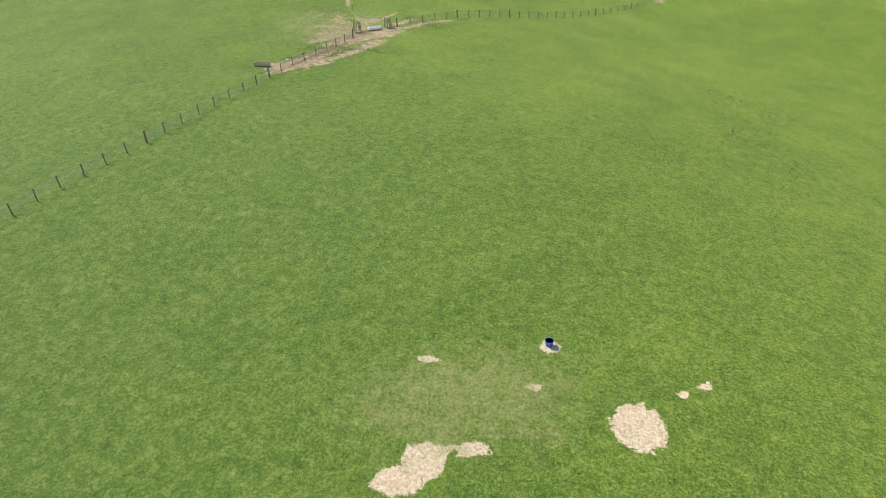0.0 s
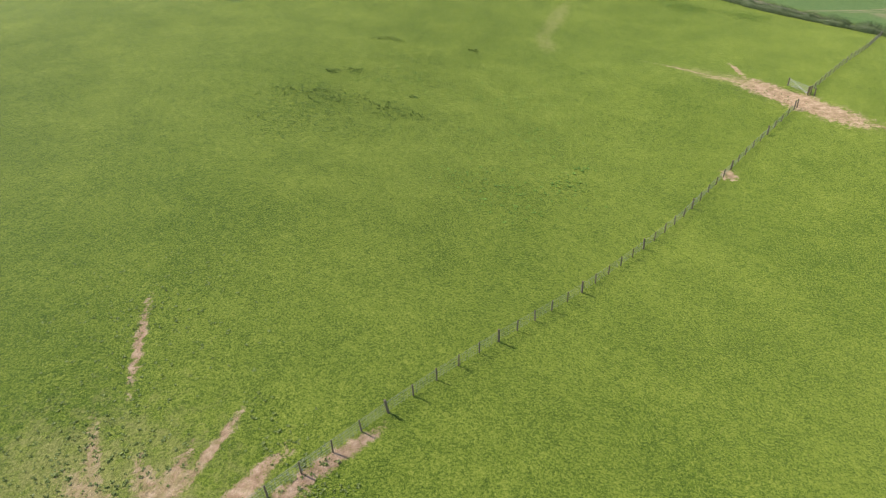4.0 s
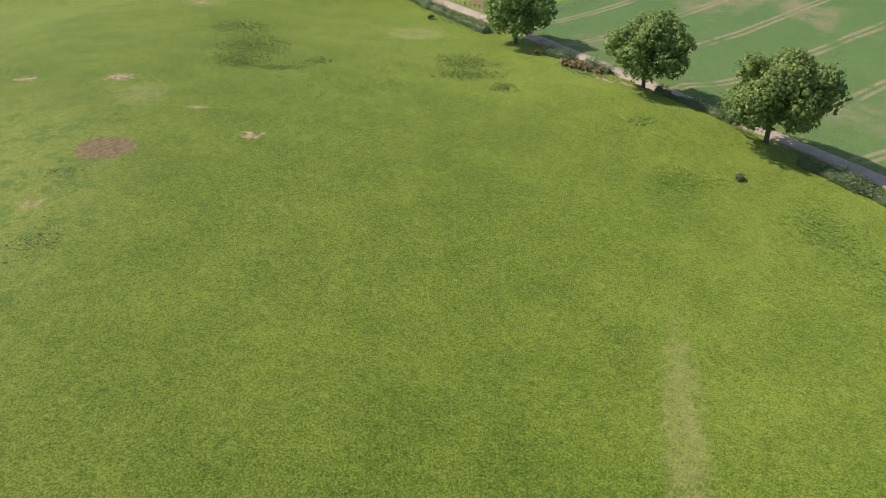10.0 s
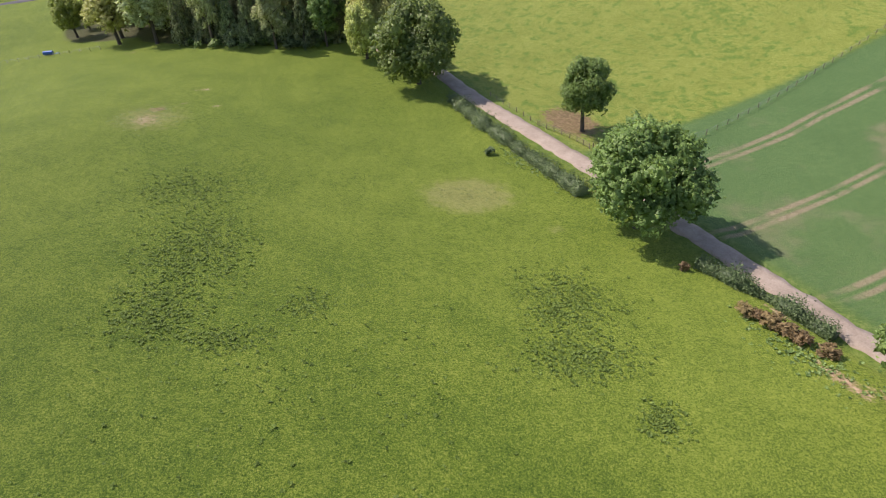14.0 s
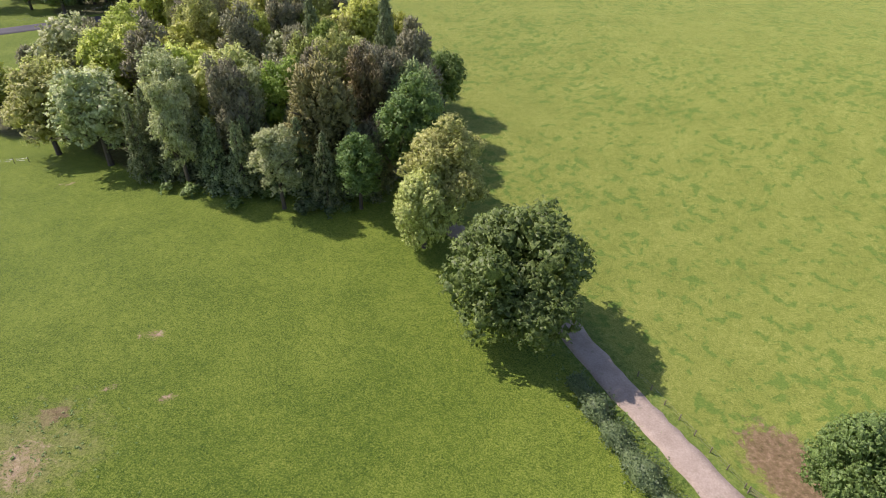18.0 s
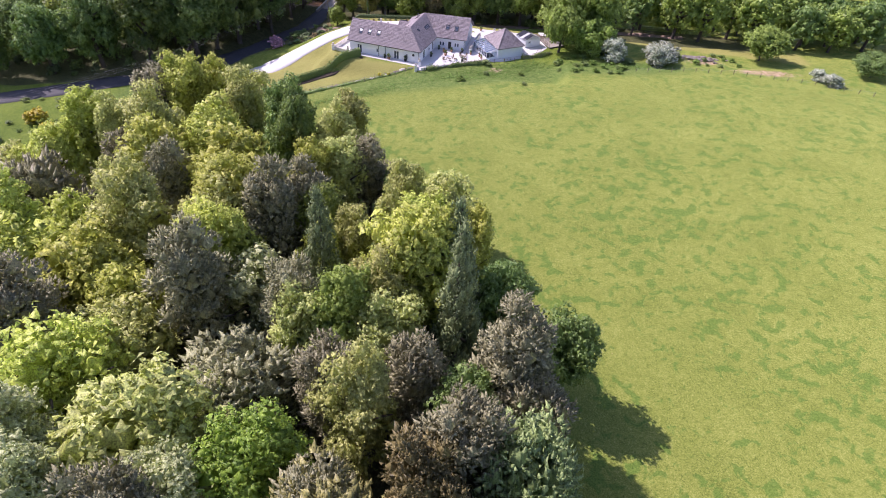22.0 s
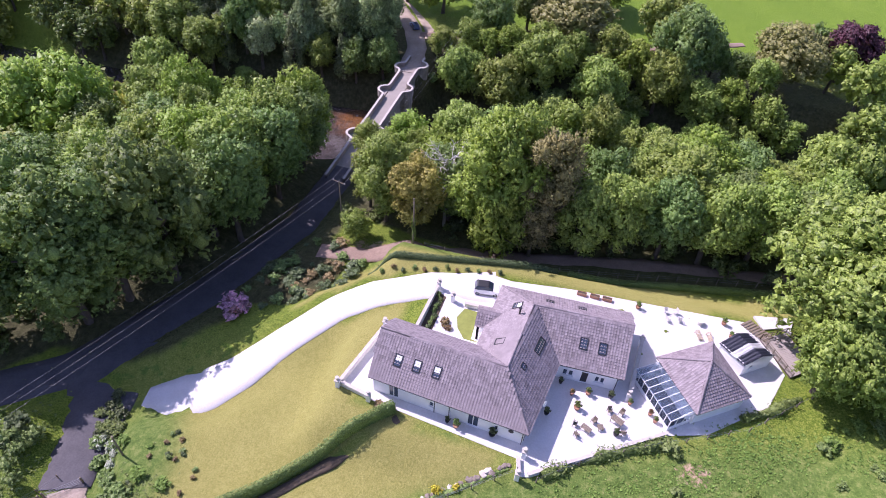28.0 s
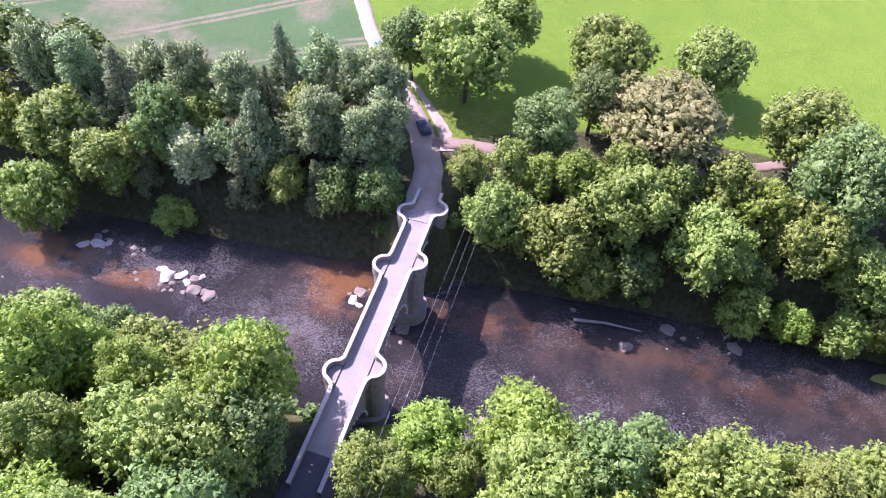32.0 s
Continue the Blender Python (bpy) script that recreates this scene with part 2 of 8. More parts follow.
def ground_material():
    m, nt, b = material("pasture")
    at = place(nt)
    wide, mid = noise_of(nt, 0.02, 3, 0.55, at), noise_of(nt, 0.12, 4, 0.6, at)
    small, fine, blade = noise_of(nt, 1.1, 5, 0.7, at), noise_of(nt, 4.8, 4, 0.75, at), noise_of(nt, 15.0, 3, 0.8, at)
    tone = calc(nt, "ADD", calc(nt, "MULTIPLY_ADD", mid, 0.13, -0.365), calc(nt, "ADD", calc(nt, "MULTIPLY", small, 0.19), calc(nt, "ADD", calc(nt, "MULTIPLY", fine, 0.60), calc(nt, "MULTIPLY", blade, 0.81))))
    grass = ramp_of(nt, tone, [(0.39, (0.032, 0.068, 0.005)), (0.46, (0.104, 0.168, 0.014)), (0.525, (0.184, 0.253, 0.025)), (0.58, (0.258, 0.316, 0.044)), (0.67, (0.39, 0.40, 0.095))])
    lush = ramp_of(nt, tone, [(0.40, (0.027, 0.067, 0.005)), (0.47, (0.089, 0.156, 0.011)), (0.55, (0.187, 0.256, 0.023)), (0.66, (0.38, 0.388, 0.085))])
    c = blend(nt, step_of(nt, wide, 0.42, 0.58), grass, lush)
    # tussocks: relief in the bump below, their small shadows painted as dark specks
    tussock_and_shade = noise_of(nt, 2.7, 2, 0.55, at, 0.2)
    c = blend(nt, calc(nt, "MULTIPLY", step_of(nt, tussock_and_shade, 0.565, 0.66), calc(nt, "MULTIPLY_ADD", mid, 0.9, -0.12)), c, blend(nt, 1.0, c, (0.60, 0.68, 0.50), "MULTIPLY"))
    # meadow with dark tufts
    tuft = calc(nt, "ADD", calc(nt, "MULTIPLY", noise_of(nt, 0.5, 4, 0.62, at, 0.3), 0.8), calc(nt, "MULTIPLY", noise_of(nt, 0.04, 2, 0.5, at), 0.2))
    thick = step_of(nt, tuft, 0.520, 0.585)
    meadow = ramp_of(nt, tone, [(0.38, (0.100, 0.140, 0.020)), (0.48, (0.205, 0.252, 0.040)), (0.55, (0.285, 0.322, 0.062)), (0.67, (0.43, 0.42, 0.13))])
    meadow = blend(nt, calc(nt, "MULTIPLY", thick, 0.76), meadow, ramp_of(nt, fine, [(0.3, (0.052, 0.125, 0.014)), (0.7, (0.150, 0.265, 0.040))]))
    c = blend(nt, attribute(nt, "meadow"), c, meadow)
    # young corn in drilled rows, with wheel marks
    turn = nt.nodes.new("ShaderNodeMapping")
    turn.inputs["Rotation"].default_value = (0, 0, radians(-123.7))
    nt.links.new(at, turn.inputs["Vector"])
    split = nt.nodes.new("ShaderNodeSeparateXYZ")
    nt.links.new(turn.outputs[0], split.inputs[0])
    wob = calc(nt, "ADD", split.outputs["X"], calc(nt, "MULTIPLY", noise_of(nt, 0.02, 2, 0.5, at), 6.0))
    lane_at = calc(nt, "ABSOLUTE", calc(nt, "SUBTRACT", calc(nt, "PINGPONG", wob, 9.0), 8.1))
    mark = calc(nt, "SUBTRACT", 1.0, step_of(nt, lane_at, 0.2, 0.75))
    rows = calc(nt, "PINGPONG", wob, 0.45)
    corn = ramp_of(nt, tone, [(0.40, (0.044, 0.112, 0.036)), (0.53, (0.084, 0.174, 0.055)), (0.66, (0.155, 0.235, 0.082))])
    corn = blend(nt, calc(nt, "MULTIPLY", step_of(nt, rows, 0.15, 0.4), 0.14), corn, (0.13, 0.16, 0.09))
    soil = ramp_of(nt, noise_of(nt, 1.6, 5, 0.7, at), [(0.3, (0.20, 0.155, 0.10)), (0.7, (0.36, 0.29, 0.20))])
    corn = blend(nt, calc(nt, "MULTIPLY", mark, calc(nt, "MULTIPLY", step_of(nt, mid, 0.34, 0.56), 0.9)), corn, soil)
    corn = blend(nt, calc(nt, "MULTIPLY", step_of(nt, noise_of(nt, 0.035, 4, 0.6, at), 0.54, 0.68), 0.65), corn, soil)
    c = blend(nt, attribute(nt, "corn"), c, corn)
    sward = ramp_of(nt, tone, [(0.40, (0.080, 0.165, 0.008)), (0.53, (0.150, 0.265, 0.014)), (0.66, (0.26, 0.35, 0.04))])
    c = blend(nt, attribute(nt, "sward"), c, sward)
    # mown lawn
    lawn = ramp_of(nt, tone, [(0.40, (0.235, 0.232, 0.058)), (0.53, (0.335, 0.315, 0.088)), (0.65, (0.43, 0.39, 0.135))])
    c = blend(nt, attribute(nt, "lawn"), c, lawn)
    # rank green weeds
    rank = ramp_of(nt, calc(nt, "ADD", calc(nt, "MULTIPLY", small, 0.6), calc(nt, "MULTIPLY", fine, 0.4)), [(0.34, (0.045, 0.090, 0.016)), (0.50, (0.115, 0.190, 0.034)), (0.64, (0.27, 0.30, 0.09))])
    c = blend(nt, attribute(nt, "rank"), c, rank)
    # leaf litter under trees
    litter = ramp_of(nt, small, [(0.3, (0.030, 0.028, 0.014)), (0.5, (0.060, 0.062, 0.026)), (0.7, (0.11, 0.10, 0.055))])
    edge = calc(nt, "ADD", attribute(nt, "wood"), calc(nt, "MULTIPLY_ADD", mid, 0.8, -0.4))
    c = blend(nt, step_of(nt, edge, 0.35, 0.65), c, litter)
    # worn turf and bare earth, with ragged edges
    ragged = calc(nt, "ADD", attribute(nt, "bare"), calc(nt, "MULTIPLY_ADD", noise_of(nt, 1.1, 7, 0.82, at, 0.7), 2.8, -1.4))
    earth = ramp_of(nt, noise_of(nt, 1.1, 6, 0.75, at), [(0.30, (0.24, 0.145, 0.09)), (0.5, (0.48, 0.305, 0.215)), (0.70, (0.70, 0.50, 0.385))])
    c = blend(nt, calc(nt, "MULTIPLY", step_of(nt, ragged, 0.40, 0.85), 0.92), c, earth)
    # trodden mud, and the fence bank's shade painted in the same colour
    trodden = calc(nt, "ADD", attribute(nt, "mud_and_shade"), calc(nt, "MULTIPLY_ADD", noise_of(nt, 0.8, 6, 0.8, at, 0.6), 2.0, -1.0))
    mud_and_shade = ramp_of(nt, noise_of(nt, 1.6, 6, 0.75, at), [(0.30, (0.085, 0.052, 0.032)), (0.5, (0.21, 0.125, 0.078)), (0.70, (0.40, 0.26, 0.18))])
    c = blend(nt, calc(nt, "MULTIPLY", step_of(nt, trodden, 0.40, 0.75), 0.9), c, mud_and_shade)
    strawy = calc(nt, "ADD", attribute(nt, "straw"), calc(nt, "MULTIPLY_ADD", noise_of(nt, 1.3, 6, 0.8, at, 0.8), 2.0, -1.0))
    hay = ramp_of(nt, noise_of(nt, 5.0, 5, 0.75, at), [(0.32, (0.42, 0.28, 0.16)), (0.5, (0.70, 0.52, 0.36)), (0.68, (0.90, 0.74, 0.57))])
    c = blend(nt, step_of(nt, strawy, 0.45, 0.60), c, hay)
    dry = ramp_of(nt, fine, [(0.3, (0.20, 0.21, 0.055)), (0.7, (0.44, 0.39, 0.17))])
    dryer = calc(nt, "ADD", attribute(nt, "dry"), calc(nt, "MULTIPLY_ADD", noise_of(nt, 0.7, 6, 0.8, at), 2.4, -1.2))
    c = blend(nt, calc(nt, "MULTIPLY", step_of(nt, dryer, 0.3, 1.1), 0.6), c, dry)
    nt.links.new(c, b.inputs["Base Color"])
    b.inputs["Roughness"].default_value = 0.85
    b.inputs["Specular IOR Level"].default_value = 0.2
    b.inputs["Diffuse Roughness"].default_value = 0.3
    b.inputs["Sheen Weight"].default_value = 0.22
    b.inputs["Sheen Roughness"].default_value = 0.45
    b.inputs["Sheen Tint"].default_value = (0.78, 0.85, 0.23, 1)
    bump_of(nt, b, calc(nt, "ADD", calc(nt, "MULTIPLY", tussock_and_shade, 0.45), calc(nt, "ADD", calc(nt, "MULTIPLY", fine, 0.6), calc(nt, "MULTIPLY", blade, 0.3))), 1.0, 0.22)
    return m


GROUND = ground_material()


def track_material(name, worn, loose, strip):
    m, nt, b = material(name)
    at = place(nt)
    big, small = noise_of(nt, 0.35, 5, 0.7, at), noise_of(nt, 4.5, 4, 0.7, at)
    c = ramp_of(nt, calc(nt, "ADD", calc(nt, "MULTIPLY", big, 0.5), calc(nt, "MULTIPLY", small, 0.5)), [(0.32, worn), (0.66, loose)])
    c = blend(nt, calc(nt, "MULTIPLY", step_of(nt, noise_of(nt, 0.8, 4, 0.7, at), 0.6, 0.7), strip), c, (0.10, 0.12, 0.04))
    nt.links.new(c, b.inputs["Base Color"])
    b.inputs["Roughness"].default_value = 0.9
    bump_of(nt, b, small, 0.5, 0.05)
    return m


TRACK = track_material("stony_track", (0.25, 0.195, 0.145), (0.48, 0.39, 0.31), 0.3)
ASPHALT = track_material("old_asphalt", (0.055, 0.052, 0.058), (0.11, 0.105, 0.11), 0.05)
EARTH = track_material("trodden_earth", (0.17, 0.115, 0.085), (0.33, 0.24, 0.18), 0.3)
BRIDGE_ROAD = track_material("bridge_road", (0.225, 0.20, 0.17), (0.34, 0.31, 0.27), 0.0)
CONCRETE = track_material("pale_concrete", (0.54, 0.52, 0.50), (0.69, 0.67, 0.655), 0.0)
STONE = plain("bridge_stone", (0.28, 0.245, 0.205), 0.85, 1.2, 0.35, 0.5, fine=9.0)
COPING = plain("coping_stone", (0.50, 0.46, 0.41), 0.8, 2.0, 0.2, 0.3, fine=20.0)
RENDERED = plain("white_render", (0.86, 0.86, 0.86), 0.75, 1.0, 0.05, 0.15, fine=30.0)
CREAM = plain("cream_render", (0.74, 0.71, 0.64), 0.75, 1.5, 0.08, 0.2, fine=30.0)


def tile_material(name, dark, light):
    m, nt, b = material(name)
    isle = nt.nodes.new("ShaderNodeNewGeometry").outputs["Random Per Island"]
    each = nt.nodes.new("ShaderNodeObjectInfo").outputs["Random"]
    at = place(nt)
    f = calc(nt, "ADD", calc(nt, "MULTIPLY", isle, 0.25), calc(nt, "ADD", calc(nt, "MULTIPLY", noise_of(nt, 0.9, 4, 0.6, at), 0.45), calc(nt, "MULTIPLY", noise_of(nt, 14.0, 3, 0.6, at), 0.2)))
    c = ramp_of(nt, f, [(0.2, dark), (0.75, light)])
    nt.links.new(c, b.inputs["Base Color"])
    b.inputs["Roughness"].default_value = 0.7
    bump_of(nt, b, noise_of(nt, 25.0, 3, 0.6, at), 0.3, 0.01)
    return m


TILES = tile_material("concrete_tiles", (0.15, 0.125, 0.130), (0.38, 0.325, 0.330))
GLASS, gnt, gb = material("window_glass")
gb.inputs["Base Color"].default_value = (0.05, 0.07, 0.10, 1)
gb.inputs["Roughness"].default_value = 0.04
gb.inputs["Specular IOR Level"].default_value = 0.8
SLATE = plain("slate_floor", (0.07, 0.075, 0.09), 0.6, 2.0, 0.25, 0.2)
DARK = plain("dark_paint", (0.025, 0.025, 0.028), 0.5, 4.0, 0.2, 0.1)
WHITEPAINT = plain("white_paint", (0.80, 0.80, 0.79), 0.5, 4.0, 0.05, 0.05)
BLUEPLASTIC = plain("blue_plastic", (0.03, 0.12, 0.45), 0.4, 3.0, 0.25, 0.1)
TERRACOTTA = plain("terracotta", (0.36, 0.19, 0.115), 0.8, 5.0, 0.2, 0.2)
TYRE = plain("tyre_rubber", (0.02, 0.02, 0.021), 0.8, 8.0, 0.2, 0.2)


def paint(name, colour):
    m, nt, b = material(name)
    b.inputs["Base Color"].default_value = (*colour, 1)
    b.inputs["Roughness"].default_value = 0.25
    b.inputs["Coat Weight"].default_value = 0.6
    nt.links.new(calc(nt, "MULTIPLY_ADD", noise_of(nt, 9.0, 4, where=object_place(nt)), 0.15, 0.2), b.inputs["Roughness"])
    return m


def water_material():
    m, nt, b = material("river_water")
    at = place(nt)
    stretch = nt.nodes.new("ShaderNodeMapping")
    stretch.inputs["Scale"].default_value = (1.1, 1.9, 1.0)
    nt.links.new(at, stretch.inputs["Vector"])
    depth = noise_of(nt, 0.07, 4, 0.6, at)
    peat = ramp_of(nt, depth, [(0.38, (0.012, 0.009, 0.008)), (0.57, (0.030, 0.023, 0.019)), (0.72, (0.058, 0.040, 0.028))])
    foam = attribute(nt, "rapid")
    peat = blend(nt, calc(nt, "MULTIPLY", attribute(nt, "shoal"), step_of(nt, noise_of(nt, 0.16, 4, 0.6, at), 0.40, 0.56)), peat, (0.17, 0.075, 0.022))
    churn = noise_of(nt, 1.4, 6, 0.75, at, 1.5)
    flecks = noise_of(nt, 3.6, 4, 0.8, stretch.outputs[0], 0.4)
    reach = calc(nt, "ADD", step_of(nt, noise_of(nt, 0.10, 3, 0.6, at), 0.42, 0.62), calc(nt, "MULTIPLY", foam, 1.2))
    broken = step_of(nt, calc(nt, "ADD", flecks, calc(nt, "MULTIPLY", reach, 0.07)), 0.60, 0.67)
    c = blend(nt, calc(nt, "MULTIPLY", broken, 0.4), peat, (0.34, 0.32, 0.31))
    nt.links.new(c, b.inputs["Base Color"])
    b.inputs["Roughness"].default_value = 0.035
    b.inputs["Specular IOR Level"].default_value = 0.7
    waves = noise_of(nt, 2.4, 3, 0.7, stretch.outputs[0], 0.6)
    bump_of(nt, b, calc(nt, "ADD", waves, calc(nt, "MULTIPLY", churn, foam)), 1.0, 0.22)
    return m


WATER = water_material()
PALEROCK = plain("pale_rock", (0.55, 0.50, 0.44), 0.8, 1.5, 0.2, 0.5, fine=10.0)
ROCK = plain("river_rock", (0.22, 0.18, 0.145), 0.8, 1.5, 0.3, 0.5, fine=10.0)

# ---- the lie of the land ----
# heights on a coarse lattice, 60 m apart, from west to east and from south to north
LAND_X0, LAND_Y0, LAND_STEP = -220.0, 30.0, 60.0
LAND = np.array([
    [25.8, 25.3, 23.5, 19.5, 12.5, 5.6, 1.4, 0.2, -1.2, -6.6, -11.8, -11.8, -6.3, 0.6],
    [24.5, 26.2, 27.7, 26.9, 21.8, 18.2, 13.3, 4.8, 0.1, -2.1, -5.1, -8.0, -3.0, 3.9],
    [23.9, 26.2, 28.7, 32.5, 29.1, 33.2, 28.0, 13.5, 5.2, 7.5, 3.0, -7.4, -4.1, 5.6],
    [25.5, 29.3, 31.9, 28.5, 29.7, 26.9, 12.0, 8.3, 9.3, 13.1, 5.3, -7.8, -4.9, 5.3],
    [26.5, 32.9, 19.8, 17.1, 17.9, 19.6, 11.5, 10.3, 22.2, 16.4, 6.7, -3.9, -3.7, 1.6],
    [21.9, 18.1, 11.7, 26.3, 16.9, 5.6, 11.3, 20.2, 26.6, 19.1, 9.5, 1.6, -2.4, -3.5],
    [11.6, 6.1, 6.5, 12.1, 6.0, 1.0, 9.4, 21.1, 25.5, 20.8, 13.4, 6.0, -1.4, -7.9],
])
ROAD = [(-240, 545, -6.0), (-190, 577, -5.0), (-160, 598, -4.6), (-150, 616, -5.0), (-143.0, 637, -6.2), (-141.7, 655, -6.7)]
FAR_ROAD = [(-141.2, 697, -6.7), (-142.2, 707.5, -6.4), (-146.3, 717, -6.0), (-150.0, 722.5, -5.7), (-158.9, 735.6, -5.0), (-165, 745, -4.4), (-171, 756.5, -3.7), (-198, 795, -2.5)]
LANE = [(-152.5, 594, -4.4), (-147.0, 581, -2.4), (-137.8, 568, -0.6), (-122, 548, 2.5), (-92, 505, 6.5), (-62, 470, 9.8), (-38.1, 446.4, 10.8), (-27.8, 430.7, 11.1),
        (-8.4, 403.1, 13.0), (13.5, 371.0, 14.5), (30.5, 347.8, 15.2), (61.3, 317, 12.2), (94.8, 284.8, 9.6)]
DRIVE = [(-148.5, 597.5, -4.4), (-140.0, 598.6, -2.2), (-135.8, 602.5, -0.9), (-131.7, 608.0, 0.7), (-126.5, 613.8, 2.6), (-122.0, 616.6, 3.9), (-114.6, 619.4, 5.2), (-106.0, 621.3, 5.3)]
KNOLLS = [(20, 344, 13, 1.7), (34, 331, 8, 1.0), (-3, 136, 14, 1.3), (-19, 170, 18, 1.6), (31, 222, 14, 1.2), (-40, 207, 16, 1.2), (-86, 378, 14, -1.5), (-84, 416, 14, -1.0), (-60, 354, 16, -0.9), (4, 344, 12, 0.6)]  # x, y, reach, rise
WATER_Z = -19.0


def ease(a, b, v):
    v = np.clip((v - a) / (b - a), 0, 1)
    return v * v * (3 - 2 * v)


def along(line, x, y):
    """Distance of points from a polyline, and its height at the nearest place."""
    best = np.full(np.shape(x), 1e9)
    z = np.zeros(np.shape(x))
    for (x0, y0, z0), (x1, y1, z1) in zip(line, line[1:]):
        dx, dy = x1 - x0, y1 - y0
        k = np.clip(((x - x0) * dx + (y - y0) * dy) / (dx * dx + dy * dy), 0, 1)
        d = np.hypot(x - x0 - k * dx, y - y0 - k * dy)
        near = d < best
        best, z = np.where(near, d, best), np.where(near, z0 + k * (z1 - z0), z)
    return best, z


def river_middle(x):
    return 680.5 + 0.02 * (x + 141) + 2.0 * np.sin((x + 141) / 38.0)


def height(x, y):
    x, y = np.asarray(x, float), np.asarray(y, float)
    total, h = np.zeros(x.shape), np.zeros(x.shape)
    dmin = np.full(x.shape, 1e18)
    cells = [(LAND_X0 + LAND_STEP * i, LAND_Y0 + LAND_STEP * j, LAND[i, j]) for i in range(LAND.shape[0]) for j in range(LAND.shape[1])]
    for cx, cy, _ in cells:
        dmin = np.minimum(dmin, (x - cx) ** 2 + (y - cy) ** 2)
    for cx, cy, cz in cells:
        w = np.exp(-((x - cx) ** 2 + (y - cy) ** 2 - dmin) / (2 * 34.0 ** 2))
        total, h = total + w, h + w * cz
    h = h / total
    for cx, cy, reach, rise in KNOLLS:
        h = h + rise * np.exp(-((x - cx) ** 2 + (y - cy) ** 2) / (2 * reach ** 2))
    d = np.abs(y - river_middle(x))
    k = ease(11.5, 27.0, d)
    h = (1 - k) * (-20.2) + k * h
    box = np.maximum(np.abs(x + 93.5) - 27.5, np.abs(y - 611) - 15.0)
    k = 1 - ease(0, 4.5, box)
    h = h * (1 - k) + 5.25 * k
    for line, half, soft in ((LANE, 2.8, 4.0), (DRIVE, 3.0, 4.5), (ROAD, 3.0, 5.0), (FAR_ROAD, 2.6, 5.0)):
        d, z = along(line, x, y)
        k = 1 - ease(half, half + soft, d)
        h = h * (1 - k) + (z - 0.06) * k
    return h


def ground_z(x, y):
    return float(height(np.array([x]), np.array([y]))[0])


# ---- ground ----
def axis(lo, hi, step, far_lo, far_hi):
    core = np.arange(lo, hi + step / 2, step)
    grow = np.cumsum(4.0 * 1.35 ** np.arange(20))
    return np.r_[(lo - grow[grow < lo - far_lo])[::-1], core, hi + grow[grow < far_hi - hi]]


def refine(v, *stretches):
    """Two more lines between neighbours inside the stretches."""
    more = [a + (b - a) * k / 3 for a, b in zip(v, v[1:]) for k in (1, 2) if any(lo < a < hi for lo, hi in stretches)]
    return np.sort(np.r_[v, more])


def oval(x, y, cx, cy, rx, ry, turn=0.0, soft=0.5):
    c, s = math.cos(radians(turn)), math.sin(radians(turn))
    u, v = ((x - cx) * c + (y - cy) * s) / rx, (-(x - cx) * s + (y - cy) * c) / ry
    return 1 - ease(1 - soft, 1 + soft, np.hypot(u, v))


def side(x, y, x0, y0, x1, y1, soft=1.0):
    """1 on the right-hand side of the line from the first point to the second."""
    dx, dy = x1 - x0, y1 - y0
    d = ((x - x0) * dy - (y - y0) * dx) / math.hypot(dx, dy)
    return ease(-soft, soft, d)


BARE = [  # x, y, long, wide, turn
    (-18, 105.6, 5.0, 1.7, 72), (-15.9, 113.5, 3.6, 2.1, 77), (-14, 106.9, 4.7, 1.1, 69), (-12.2, 112.3, 4.2, 1.4, 77), (-12.8, 119.8, 4.7, 2.8, 60), (-18.6, 116, 4.5, 3.1, 57), (-19.4, 120.2, 2.8, 2.1, 36),
    (-20.8, 123.1, 5.1, 1.4, -34), (-23.5, 127, 4.2, 0.6, -56), (-18.2, 125, 4.3, 0.84, -54), (-17.1, 126, 4.1, 0.84, -92), (-15.5, 128.7, 4.6, 0.5, -101), (-11.5, 126.9, 3.7, 0.84, -117), (-6.7, 129.3, 5.4, 0.8, 51),
    (-26.8, 139.4, 7.0, 0.45, -68), (-20.5, 99.1, 3.9, 2.2, 15), (-16.5, 101.9, 2.5, 1.7, 59), (-22.2, 120.5, 4.4, 1.1, 10), (-21, 113, 3.3, 1.3, 60), (-9.5, 124.6, 3.3, 0.84, 50),
]
TRAMPLED = [(-15.0, 116.6, 7.5, 2.0, 60), (-18.8, 117.8, 5.0, 3.2, 45), (-19.4, 101.0, 5.5, 1.6, 70), (51.5, 214.5, 6.5, 2.6, -50)]
GATEWAY = [(47.2, 219.5, 7.4, 3.3, -56), (54.6, 210.6, 9.0, 3.2, -46), (51.5, 214.5, 4.6, 3.6, -50), (36.0, 228.3, 8.9, 0.5, -39), (40.7, 224.1, 4.5, 0.5, -21), (45.0, 229.7, 4.7, 0.6, -84), (35.2, 189.0, 1.4, 1.5, 8), (63.0, 203.5, 5.0, 0.5, -40), (43.5, 222.5, 5.0, 0.8, -42)]
